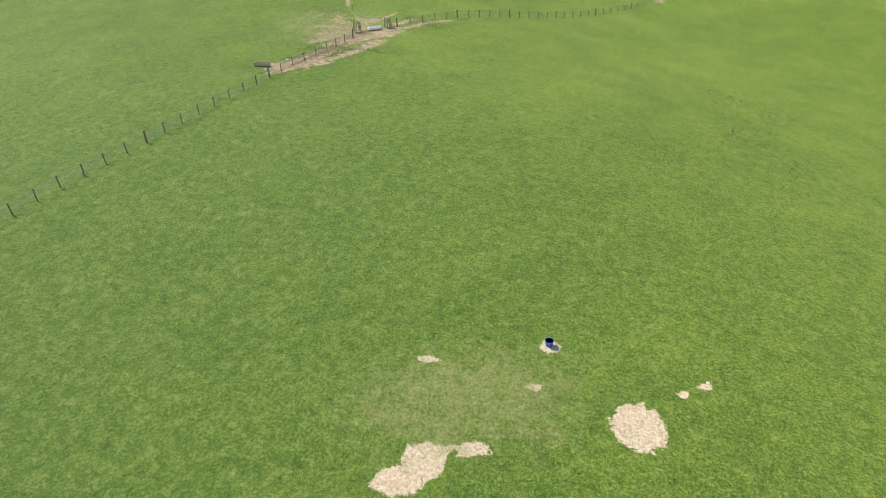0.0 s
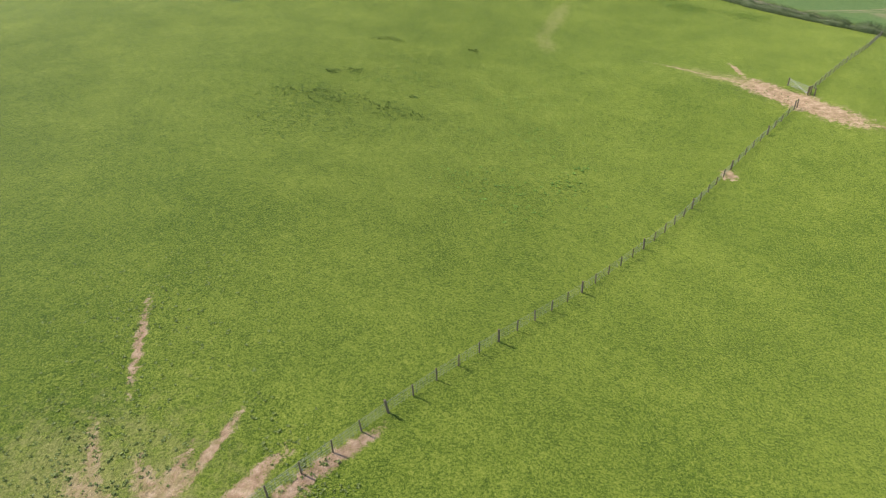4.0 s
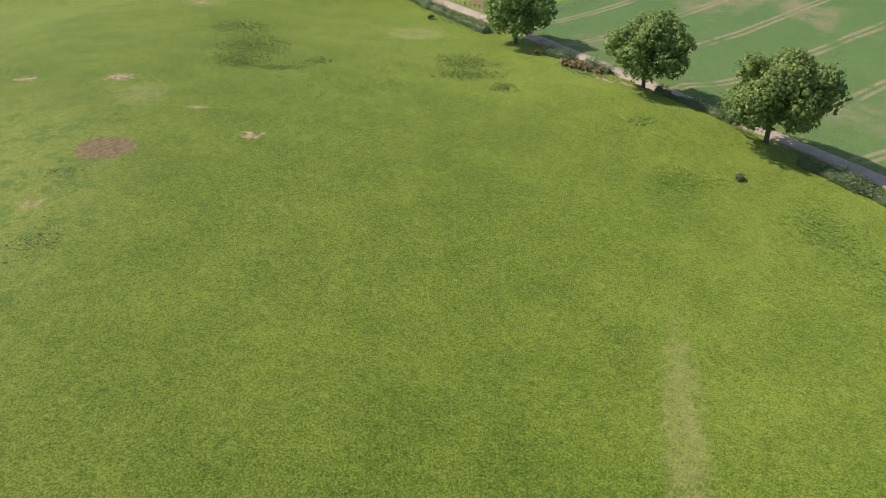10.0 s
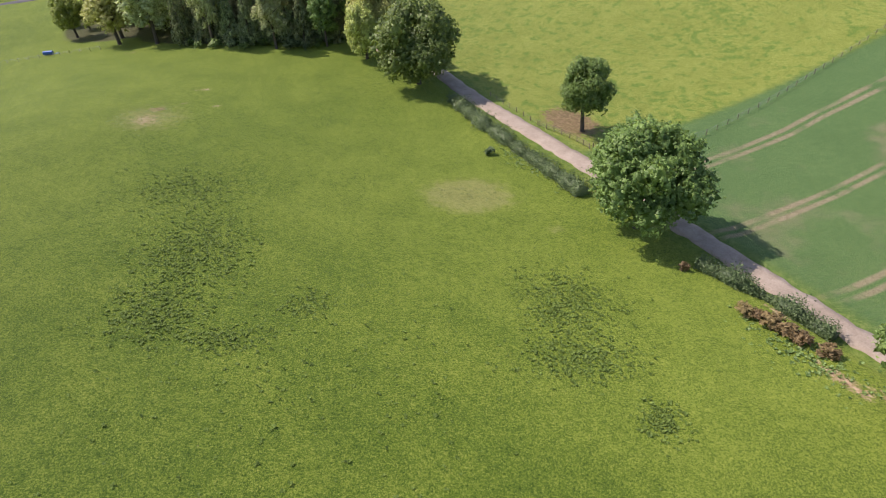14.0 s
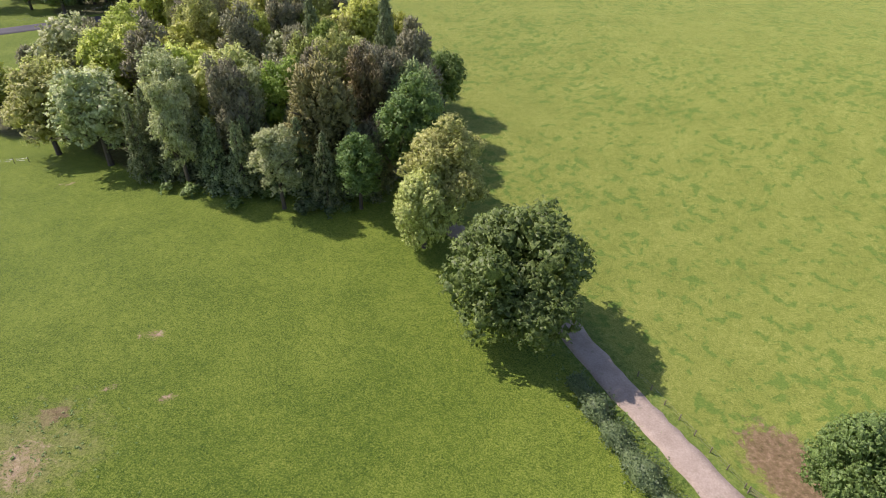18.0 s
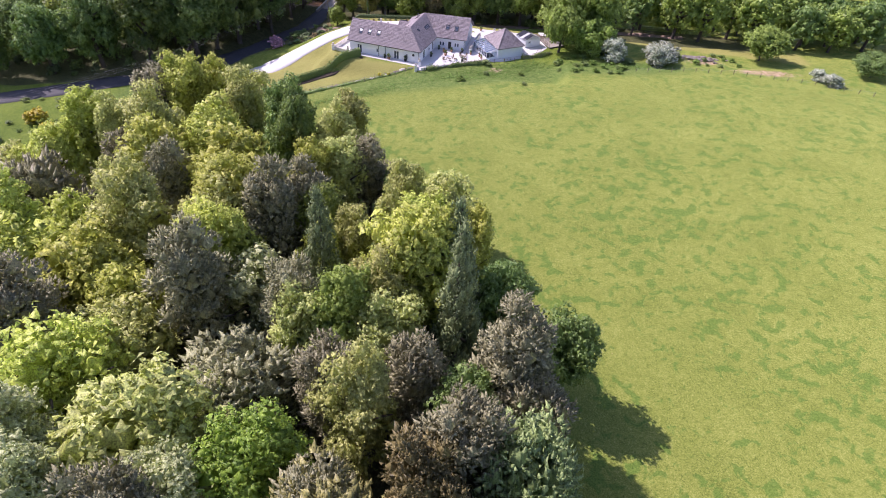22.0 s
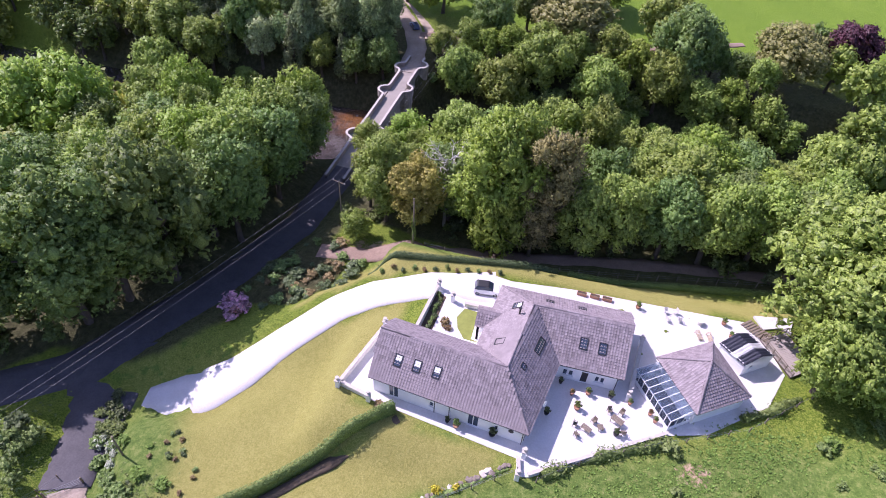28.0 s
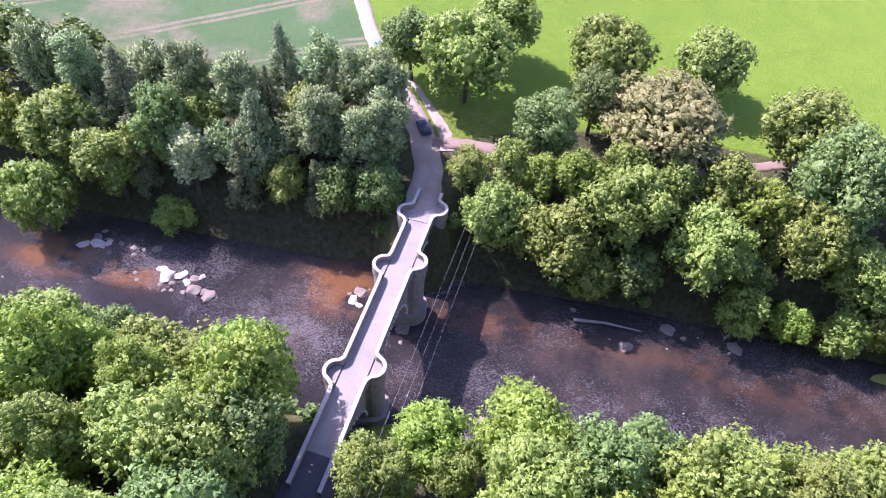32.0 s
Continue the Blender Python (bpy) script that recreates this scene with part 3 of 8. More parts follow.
WORN = [(-76.0, 333.0, 3.0, 2.2, 11), (-45.5, 312.2, 2.1, 1.5, 12), (-67.6, 290.3, 1.5, 1.2, 4), (-57.7, 321.2, 2.0, 1.2, 10), (-70.7, 279.7, 2.0, 1.2, 0), (-92.7, 330.7, 2.4, 1.5, 0), (-89.8, 405.8, 2.6, 3.4, 13), (-88.1, 426.4, 1.8, 0.9, 15), (-81.2, 416.9, 0.6, 0.6, 18), (-87.8, 416.8, 0.8, 0.6, 14), (-126.7, 465.5, 1.2, 1.0, 0),
        (14.6, 350.5, 3.6, 1.3, 125), (13.2, 363.9, 3.0, 1.0, 140), (18.8, 348.0, 3.0, 0.9, 130), (34.0, 338.0, 3.0, 0.9, 140), (-137.0, 576.4, 8.0, 1.5, 153), (-131.4, 573.5, 4.5, 2.2, 150), (-138.5, 573.5, 4.5, 1.2, 130), (-79.5, 600.5, 2.2, 1.3, 0), (-14, 612, 8, 2.6, 5), (-126, 630, 6, 1.8, 0), (-28, 617, 5, 2.0, 0)]
SCRAPE = [(-65.3, 305.4, 4.4, 3.8, 5), (-78.6, 262.3, 3.6, 2.8, 0), (-69.2, 259.4, 0.9, 0.8, 0), (-90.8, 412.0, 1.5, 1.7, 13)]
STRAW = [(29.4, 45.6, 1.75, 1.95, 17), (17.0, 39.8, 1.4, 1.3, 18), (19.6, 41.2, 1.2, 0.55, 14), (15.9, 38.0, 1.6, 1.0, 16), (23.2, 51.0, 0.8, 0.7, 15), (15.1, 47.5, 0.8, 0.4, 0), (33.9, 50.4, 0.6, 0.4, 30), (32.2, 49.2, 0.5, 0.3, 60), (22.6, 47.0, 0.4, 0.5, 0)]
DRY = [(18.5, 45.0, 9, 5, 20), (-27.6, 389.5, 7.2, 5.6, 10), (-13.8, 380.7, 1.8, 1.0, 9), (-89.7, 407.1, 7, 8, 18), (8.0, 244.0, 2.4, 7, 9), (10.3, 263.1, 18, 2.5, 80), (-128.0, 560.0, 9, 4, 40), (-4.5, 393.1, 6, 3, 120), (-22.6, 121.6, 12, 12, 40), (40, 226, 8, 3, -40), (-69, 326, 5, 6, 10)]


LAWNS = [
    [(-143.5, 593), (-138, 598), (-132.2, 605), (-126, 611.4), (-119.8, 615), (-116.6, 616.4), (-117.0, 610), (-119.8, 600), (-114, 598), (-129.5, 583.2), (-134, 580), (-139, 585)],
    [(-113, 598.5), (-99, 596), (-107, 591), (-122, 580.6), (-126, 584)],
    [(-114, 622.2), (-104, 624), (-71, 625.5), (-62, 632), (-84, 631), (-104, 627.6), (-128, 624.8), (-133, 613), (-124, 619.5)],
    [(-58, 630), (-20, 626), (0, 622), (0, 634), (-40, 640), (-60, 637)],
]


def within(x, y, outline):
    hit = np.zeros(np.shape(x), bool)
    for (ax, ay), (bx, by) in zip(outline, outline[1:] + outline[:1]):
        cross = (ay > y) != (by > y)
        hit ^= cross & (x < ax + (y - ay) / ((by - ay) or 1e-9) * (bx - ax))
    return hit.astype(float)


def build_ground():
    xs, ys = axis(-262, 150, 1.6, -2600, 2600), axis(-10, 838, 1.6, -2400, 3200)
    xs, ys = refine(xs, (-34, -2), (12, 66)), refine(ys, (36, 56), (94, 144), (198, 236))
    x, y = (a.ravel() for a in np.meshgrid(xs, ys, indexing="ij"))
    z = height(x, y)
    rng = np.random.default_rng(3)
    inside = (np.abs(x + 56) < 206) & (np.abs(y - 414) < 424)
    z = z + np.where(inside, rng.normal(0, 0.025, len(x)), 0)
    nx, ny = len(xs), len(ys)
    i = (np.arange(nx - 1)[:, None] * ny + np.arange(ny - 1)[None]).ravel()
    me = quick_mesh("ground", np.stack([x, y, z], 1), np.stack([i, i + ny, i + ny + 1, i + 1], 1), [GROUND], True)
    lane, _ = along(LANE, x, y)
    # the lane parts the pasture on the hill from the corn and the meadow beyond
    over = np.zeros(len(x))
    for (x0, y0, _), (x1, y1, _) in zip(LANE[5:], LANE[6:]):
        over = np.maximum(over, side(x, y, x1, y1, x0, y0, 1.0) * ease(y1 - 2, y1, y) * (1 - ease(y0, y0 + 2, y)))
    east = np.where(y > 470, ease(-60, -50, x), np.where(y < 285, ease(95, 97, x), over))
    split = side(x, y, -6, 408, 75, 462, 0.8)
    corn = east * split * (y > 250)
    far_road = side(x, y, -152, 722, -176, 762, 0.6)
    far_corn, far_grass = (ease(724, 727, y) * k for k in (1 - far_road, far_road))
    zones = {
        "corn": np.maximum(corn, far_corn),
        "meadow": np.maximum.reduce([east * (1 - split), ease(452, 470, y) * (1 - ease(600, 612, y)) * side(x, y, -52, 482, -125, 566, 3.0), 0.9 * oval(x, y, -80, 285, 21, 36, 0, 0.5)]),
        "sward": far_grass,
        "lawn": np.maximum.reduce([within(x, y, p) for p in LAWNS]),
        "rank": np.maximum.reduce([0.55 * (1 - ease(58, 125, y)) * (1 - ease(-10, 70, x)), 0.25 * (1 - ease(58, 125, y)) * (x < 60), oval(x, y, -85, 594.5, 34, 6.5, 22, 0.35), oval(x, y, -110, 629.6, 18, 2.4, 9, 0.4), oval(x, y, -142, 588, 5, 9, 25, 0.4), oval(x, y, -160, 575, 8, 14, 25, 0.4), oval(x, y, -50, 606, 18, 5.0, 12, 0.4), 0.8 * (1 - ease(2.2, 4.5, lane)) * (y < 450), oval(x, y, -140, 572, 5, 16, 30, 0.4)]),
        "wood": np.maximum.reduce([oval(x, y, -104, 504, 40, 35, -20, 0.12), oval(x, y, -142, 522, 30, 38, -20, 0.15), oval(x, y, -160, 640, 26, 40, 0, 0.15), oval(x, y, -95, 651, 46, 20, 0, 0.12), oval(x, y, -190, 705, 54, 21, 0, 0.15), oval(x, y, -136, 695, 9, 12, 0, 0.15), oval(x, y, -148, 694, 9, 11, 0, 0.15), oval(x, y, -88, 706, 56, 22, 0, 0.12), 0.9 * oval(x, y, -40, 640, 40, 9, 0, 0.2), oval(x, y, -185, 602, 34, 15, 35, 0.15), oval(x, y, -137.5, 623, 7.5, 8.5, 0, 0.3)]),
        "bare": np.maximum.reduce([1.45 * oval(x, y, *b, 0.6) for b in TRAMPLED] + [0.98 * oval(x, y, *b, 0.85) for b in BARE + GATEWAY] + [0.85 * oval(x, y, *b, 0.75) for b in WORN]),
        "straw": np.maximum.reduce([oval(x, y, *b, 0.45) for b in STRAW]),
        # real mud, except the last thin oval: painted shade of the fence bank
        "mud_and_shade": np.maximum.reduce([oval(x, y, -9, 422, 7.5, 4.8, 125, 0.7)] + [1.05 * oval(x, y, *b, 0.6) for b in SCRAPE] + [0.60 * oval(x, y, -19.0, 117.5, 8.5, 6.5, 55, 0.7), 0.52 * oval(x, y, -18, 106, 9, 3.2, 72, 0.7), 0.95 * oval(x, y, -18.4, 105, 10, 0.5, 75, 0.5)]),
        "dry": np.maximum.reduce([1.2 * oval(x, y, -27.6, 389.5, 7.5, 6.0, 10, 0.6)] + [0.85 * oval(x, y, *b, 0.7) for b in DRY]),
    }
    for name, values in zones.items():
        me.attributes.new(name, "FLOAT", "POINT").data.foreach_set("value", values.astype(np.float32))
    return tagged(new("ground", me), "rolling grass pasture with worn and bare patches", "ground", kind="structure")


build_ground()


def strip(name, line, half, mat, lift, label, category, wander=0.25, seed=1):
    """A road laid along a line, with slightly uneven edges and a camber."""
    rng = np.random.default_rng(seed)
    pts = sample(line, 1.5)
    d = np.gradient(pts[:, :2], axis=0)
    d /= np.hypot(*d.T)[:, None]
    across = np.stack([d[:, 1], -d[:, 0]], 1)
    halves = np.interp(np.linspace(0, 1, len(pts)), np.linspace(0, 1, len(half)), half) if isinstance(half, (list, tuple)) else np.full(len(pts), half)
    offs = np.array([-1.04, -1.0, -0.5, 0, 0.5, 1.0, 1.04])
    fall = np.array([-0.3, 0.0, 0.035, 0.05, 0.035, 0.0, -0.3])
    edge = rng.normal(0, wander * 0.5, (len(pts), 2))
    verts = []
    for p, a, h, e in zip(pts, across, halves, edge):
        for o, f in zip(offs, fall):
            w = o * h + (e[0] if o <= -1 else e[1] if o >= 1 else 0)
            verts.append((p[0] + a[0] * w, p[1] + a[1] * w, p[2] + lift + f))
    k = len(offs)
    i = (np.arange(len(pts) - 1)[:, None] * k + np.arange(k - 1)[None]).ravel()
    me = quick_mesh(name, verts, np.stack([i, i + 1, i + k + 1, i + k], 1), [mat], True)
    return tagged(new(name, me), label, category, kind="structure")


strip("road", ROAD, 3.0, ASPHALT, 0.03, "dark asphalt road in the shade of trees", "road", 0.15, 2)
strip("road_beyond_bridge", FAR_ROAD, [2.6, 2.3, 1.7, 1.6, 1.6, 1.6], TRACK, 0.03, "pale narrow road between hedges and trees", "road", 0.2, 3)
def laid(*spots):
    return [(x, y, ground_z(x, y)) for x, y in spots]


strip("verge_path", laid((-158.6, 737.6), (-152.3, 731.1), (-146.7, 724.7), (-141.5, 717.5), (-140.0, 713.0)), [0.45, 0.5, 0.7, 1.2, 1.6], TRACK, 0.08, "narrow worn path beside a grass verge", "path", 0.15, 13)
strip("side_track", laid((-143.5, 714.5), (-137.0, 715.6), (-131.8, 715.3), (-118.6, 714.6), (-100.0, 719.0), (-83.0, 726.0), (-60.0, 736.0)), [1.4, 1.2, 1.1, 1.1, 1.0], EARTH, 0.10, "earth track into the riverside trees", "track", 0.25, 14)
strip("lane_mouth", [(-156.5, 603.5, -4.72), (-153.4, 596.5, -4.6), (-151.2, 590.0, -3.75), (-148.6, 583.0, -2.65)], [5.5, 4.8, 3.3, 3.0], ASPHALT, 0.07, "shaded asphalt mouth of the farm lane", "lane", 0.15, 15)
strip("lane", [(-148.5, 582.9, -2.75), (-146.2, 579.6, -2.15), LANE[2], (-130, 558, 1.0)], [2.6, 2.6, 2.7], TRACK, 0.05, "broad stony farm lane beyond a gate", "lane", 0.3, 4)
strip("farm_track", LANE[5:], [1.9, 2.0, 1.9, 1.7, 1.7, 1.7], TRACK, 0.04, "pale stony farm track along a hedge", "track", 0.3, 5)
strip("driveway", [(-147.6, 597.2, -4.25), (-146.2, 597.4, -3.9), (-143.5, 597.9, -3.15)] + DRIVE[1:], [1.4, 3.1, 3.2, 2.7, 2.3, 2.2, 2.2, 2.3, 2.3, 2.3, 2.4, 3.0], CONCRETE, 0.05, "bright concrete driveway curving up to the house", "driveway", 0.05, 6)
strip("riverside_path", laid((-135.5, 627.4), (-127.6, 627.7), (-121.0, 628.6), (-116.4, 630.3), (-104.6, 632.2), (-85.8, 635.6), (-62, 638.5), (-30, 641)), 1.6, EARTH, 0.12, "shaded earth path behind the garden hedge", "path", 0.4, 7)


def build_river():
    xs = np.arange(-330, 190, 1.5)
    offs = np.linspace(-16, 16, 23)
    x, o = (a.ravel() for a in np.meshgrid(xs, offs, indexing="ij"))
    y = river_middle(x) + o
    k = len(offs)
    i = (np.arange(len(xs) - 1)[:, None] * k + np.arange(k - 1)[None]).ravel()
    me = quick_mesh("river", np.stack([x, y, np.full(len(x), WATER_Z)], 1), np.stack([i, i + k, i + k + 1, i + 1], 1), [WATER], True)
    rapid = np.maximum.reduce([oval(x, y, -159, 677, 12, 7, 10, 0.6), 0.8 * oval(x, y, -185, 684, 14, 5, 0, 0.6), 0.7 * oval(x, y, -128, 671, 9, 7, 0, 0.7), 0.35 * oval(x, y, -100, 676, 40, 6, 0, 0.6)])
    me.attributes.new("rapid", "FLOAT", "POINT").data.foreach_set("value", rapid.astype(np.float32))
    shoal = np.maximum.reduce([oval(x, y, -152, 688, 7, 5, 10, 0.5), oval(x, y, -199, 682, 8, 4, 10, 0.5), oval(x, y, -186, 681, 6, 2.5, 0, 0.5), 0.4 * oval(x, y, -128, 688, 9, 3, 0, 0.5), 0.2 * oval(x, y, -90, 688, 30, 3, 0, 0.5)])
    me.attributes.new("shoal", "FLOAT", "POINT").data.foreach_set("value", shoal.astype(np.float32))
    return tagged(new("river", me), "shallow peat-brown river with bright riffles", "river", kind="structure")


build_river()

# ---- trees ----
def crown_mesh(name, mat, seed, shape="round", leaves=8000, leaf=0.06, lobes=26, aspect=1.0, spray=0.0):
    """A crown inside a unit radius, its foot at z 0: boughs of tangled twigs set with small leaves."""
    rng = np.random.default_rng(seed)
    centres, radii = [], []
    for k in range(lobes):
        a = rng.uniform(0, 2 * math.pi)
        if shape == "cone":
            t = (k + 0.5) / lobes
            reach = 0.80 * (1 - t) ** 0.75 * rng.uniform(0.6, 1.0)
            centres.append((reach * math.cos(k * 2.4 + a * 0.3), reach * math.sin(k * 2.4 + a * 0.3), 0.12 + (1.95 * aspect - 0.3) * t))
            radii.append(rng.uniform(0.20, 0.32) * (1.12 - 0.62 * t))
        else:
            t = math.acos(1 - 2 * ((k + 0.5) / lobes) * 0.93)
            reach = rng.uniform(0.50, 0.80) if shape == "round" else rng.uniform(0.40, 0.84)
            wide = 1.0 if shape == "round" else rng.uniform(0.70, 1.0)
            turn = k * 2.4 + a * 0.45
            centres.append((wide * reach * math.sin(t) * math.cos(turn), wide * reach * math.sin(t) * math.sin(turn), aspect * 0.95 + reach * (aspect * 1.0 - 0.05) * math.cos(t)))
            radii.append(rng.uniform(0.17, 0.31))
    if shape != "cone":
        for k in range(5):
            centres.append((0.28 * math.cos(k * 1.26), 0.28 * math.sin(k * 1.26), aspect * (0.95 + 0.38 * (k % 2)) + 0.12))
            radii.append(0.33)
        lobes += 5
    centres, radii = np.array(centres), np.array(radii)
    # small clumps of leaf stand out all over the boughs
    clumps = leaves // 4
    bough = rng.choice(lobes, clumps, p=radii ** 2 / (radii ** 2).sum())
    out = rng.normal(size=(clumps, 3))
    out[:, 2] += 0.35
    out /= np.linalg.norm(out, axis=1)[:, None]
    tip = centres[bough] + out * (radii[bough] * rng.uniform(0.70, 1.12, clumps))[:, None]
    seen = ~((((tip[:, None] - centres[None]) ** 2).sum(2) < (radii[None] * 0.66) ** 2)).any(1)
    bough, out, tip = bough[seen], out[seen], tip[seen]
    clumps = len(tip)
    swell = radii[bough] * rng.uniform(0.11, 0.24, clumps) * math.sqrt(9000 / leaves) ** 0.5
    up = out + np.array([0, 0, 0.55 if spray else 0.25]) + rng.normal(0, 0.22, (clumps, 3))
    up /= np.linalg.norm(up, axis=1)[:, None]
    ax = np.cross(up, rng.normal(size=(clumps, 3)))
    ax /= np.linalg.norm(ax, axis=1)[:, None]
    ay = np.cross(up, ax)
    ring = np.linspace(0, 2 * math.pi, 3, endpoint=False)
    wide = swell[:, None] * rng.uniform(0.7, 1.6, (clumps, 3)) * (0.72 if spray else 1.0)
    rim = tip[:, None] + ax[:, None] * (np.cos(ring) * wide)[..., None] + ay[:, None] * (np.sin(ring) * wide)[..., None] - up[:, None] * (swell[:, None] * rng.uniform(0.2, 1.0, (clumps, 3)))[..., None]
    apex = tip + up * (swell * rng.uniform(0.3, 0.8, clumps) * (2.4 if spray else 1.0))[:, None]
    verts = [np.concatenate([apex[:, None], rim], 1).reshape(-1, 3)]
    first = np.arange(clumps)[:, None] * 4
    faces = [np.stack([first + 0 * ring[None].astype(int), first + 1 + np.arange(3)[None], first + 1 + (np.arange(3)[None] + 1) % 3], -1).reshape(-1, 3)]
    count = clumps * 4
    # loose leaves fringe the clumps
    n = int(leaves * 0.5)
    pick = rng.integers(0, clumps, n)
    d = up[pick] * 0.7 + rng.normal(0, 0.7, (n, 3))
    d /= np.linalg.norm(d, axis=1)[:, None]
    p = tip[pick] + d * (swell[pick] * rng.uniform(0.6, 1.9, n))[:, None]
    normal = d + rng.normal(0, 0.45, (n, 3)) + np.array([0, 0, 0.3])
    normal /= np.linalg.norm(normal, axis=1)[:, None]
    side_a = np.cross(normal, rng.normal(size=(n, 3)))
    side_a /= np.linalg.norm(side_a, axis=1)[:, None]
    side_b = np.cross(normal, side_a)
    if spray:
        # needles stand along the shoots, outwards and up
        lean = d + np.array([0, 0, 0.6]) + rng.normal(0, 0.3, (n, 3))
        side_a = lean / np.linalg.norm(lean, axis=1)[:, None] * (1 + 0.2 * spray)
        side_b = np.cross(side_a, rng.normal(size=(n, 3)))
        side_b *= 0.6 / np.linalg.norm(side_b, axis=1)[:, None]
    size = leaf * rng.uniform(0.45, 1.2, (n, 1))
    tri = np.stack([p + side_a * size * 1.3, p - side_a * size * 0.9 + side_b * size * 0.7, p - side_a * size * 0.8 - side_b * size * 0.7], 1)
    verts.append(tri.reshape(-1, 3))
    faces.append(np.arange(3 * n).reshape(n, 3) + count)
    count += 3 * n
    for c, r in zip(centres, radii):
        lat, lon = 3, 6
        u, v = np.meshgrid(np.linspace(0.2, math.pi - 0.2, lat), np.linspace(0, 2 * math.pi, lon, endpoint=False), indexing="ij")
        s = np.stack([np.sin(u) * np.cos(v), np.sin(u) * np.sin(v), np.cos(u)], -1).reshape(-1, 3)
        s = c + s * (r * 0.58 * rng.uniform(0.75, 1.15, len(s)))[:, None]
        verts.append(s)
        i = np.arange(lat - 1)[:, None] * lon + np.arange(lon)[None]
        j = np.arange(lat - 1)[:, None] * lon + (np.arange(lon)[None] + 1) % lon
        faces.append(np.concatenate([np.stack([i, i + lon, j + lon], -1).reshape(-1, 3), np.stack([i, j + lon, j], -1).reshape(-1, 3)]) + count)
        count += len(s)
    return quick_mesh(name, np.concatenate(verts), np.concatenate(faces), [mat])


def trunk_mesh(name, seed, shape="round"):
    """A tapered trunk with limbs; height 1 up to the middle of the crown."""
    rng = np.random.default_rng(seed)
    bm = bmesh.new()
    lean = rng.normal(0, 0.02, 2)
    top = 1.5 if shape == "cone" else 1.0
    tube_bm([(0, 0, -0.06), (0, 0, 0.04), (lean[0], lean[1], 0.5 * top), (2 * lean[0], 2 * lean[1], top)], 0, 7, bm, (0.062, 0.046, 0.034, 0.012))
    for k in range(7):
        a, h = k * 2.4 + rng.uniform(0, 0.6), rng.uniform(0.42, 0.85)
        reach, rise = rng.uniform(0.25, 0.45), rng.uniform(0.12, 0.34)
        if shape == "cone":
            reach, rise = reach * 0.5, -0.02
        tube_bm([(lean[0] * h, lean[1] * h, h), (reach * 0.5 * math.cos(a), reach * 0.5 * math.sin(a), h + rise * 0.6), (reach * math.cos(a + 0.2), reach * math.sin(a + 0.2), h + rise)], 0, 5, bm, (0.024, 0.016, 0.006))
    me = bpy.data.meshes.new(name)
    bm.to_mesh(me)
    bm.free()
    me.materials.append(BARK)
    return me


SPECIES = {  # shape, boughs, leaf size, label, category
    "oak": ("round", 60, 1.0, "full dark green oak in leaf", "tree"),
    "ash": ("round", 46, 1.0, "leafy mid-green broadleaf tree", "tree"),
    "syc": ("tall", 48, 1.0, "fresh yellow-green tree in spring leaf", "tree"),
    "pale": ("tall", 44, 1.0, "tree with pale silvery young leaves", "tree"),
    "pine": ("tall", 50, 0.8, "dull grey-brown evergreen with a ragged crown", "tree"),
    "olive": ("tall", 50, 0.85, "tree with thin olive-yellow spring leaves", "tree"),
    "spruce": ("cone", 60, 0.9, "dark green conical conifer", "conifer"),
    "larch": ("tall", 64, 0.8, "feathery grey-green conifer with a ragged crown", "conifer"),
    "alder": ("round", 56, 1.0, "shady deep green broadleaf tree", "tree"),
    "lush": ("round", 56, 0.9, "broad fresh green tree in full leaf", "tree"),
    "gold": ("round", 48, 0.9, "young oak with bronze-yellow spring leaves", "tree"),
    "russet": ("tall", 50, 0.85, "red-brown evergreen with a ragged crown", "tree"),
    "willow": ("round", 60, 0.85, "broad tree with thin olive-brown spring leaves", "tree"),
    "copper": ("round", 30, 1.0, "copper beech with dark purple leaves", "tree"),
}
GRADES = {"great": (36000, 0.019), "large": (20000, 0.024), "middling": (10500, 0.029), "small": (5200, 0.040), "far": (1400, 0.078)}
CROWNS, TRUNKS = {}, {}
NEEDLED = {"pine", "russet", "larch", "spruce"}


ASPECTS = (0.85, 1.3, 1.9)


def crowns_of(kind, grade, aspect):
    """Three crowns of a kind, as fine and as slender as wanted, made once."""
    key = kind, grade, aspect
    if key not in CROWNS:
        shape, boughs, fine, _, _ = SPECIES[kind]
        leaves, leaf = GRADES[grade]
        boughs, leaves = int(boughs * (0.6 + 0.45 * aspect)), leaves * (0.6 + 0.4 * aspect)
        seed = 100 + 37 * list(SPECIES).index(kind) + 11 * list(GRADES).index(grade) + int(aspect * 100)
        CROWNS[key] = [crown_mesh(kind + "_crown", LEAF[kind], seed + v, shape, int(leaves / fine), leaf * fine, boughs, aspect, 1.0 if kind in NEEDLED else 0.0) for v in range(2)]
        TRUNKS[kind] = TRUNKS.get(kind) or [trunk_mesh(kind + "_trunk", seed + 5 + v, shape) for v in range(2)]
    return CROWNS[key]


for kind, leaf in (("bush", 0.10), ("blossom", 0.075), ("pink", 0.09), ("rust", 0.09), ("hedge", 0.085), ("yellow", 0.10)):
    CROWNS[kind] = [crown_mesh(kind + "_crown", LEAF[kind], 700 + v, "round", 620, leaf * 1.75, 10) for v in range(2)]
CROWNS["scrub"] = [crown_mesh("scrub_crown", LEAF["hedge"], 740 + v, "round", 340, 0.19, 7) for v in range(3)]
CROWNS["blossom"] = [crown_mesh("blossom_crown", LEAF["blossom"], 720 + v, "round", 5600, 0.05, 44) for v in range(2)]
planted = []
tree_rng = random.Random(11)


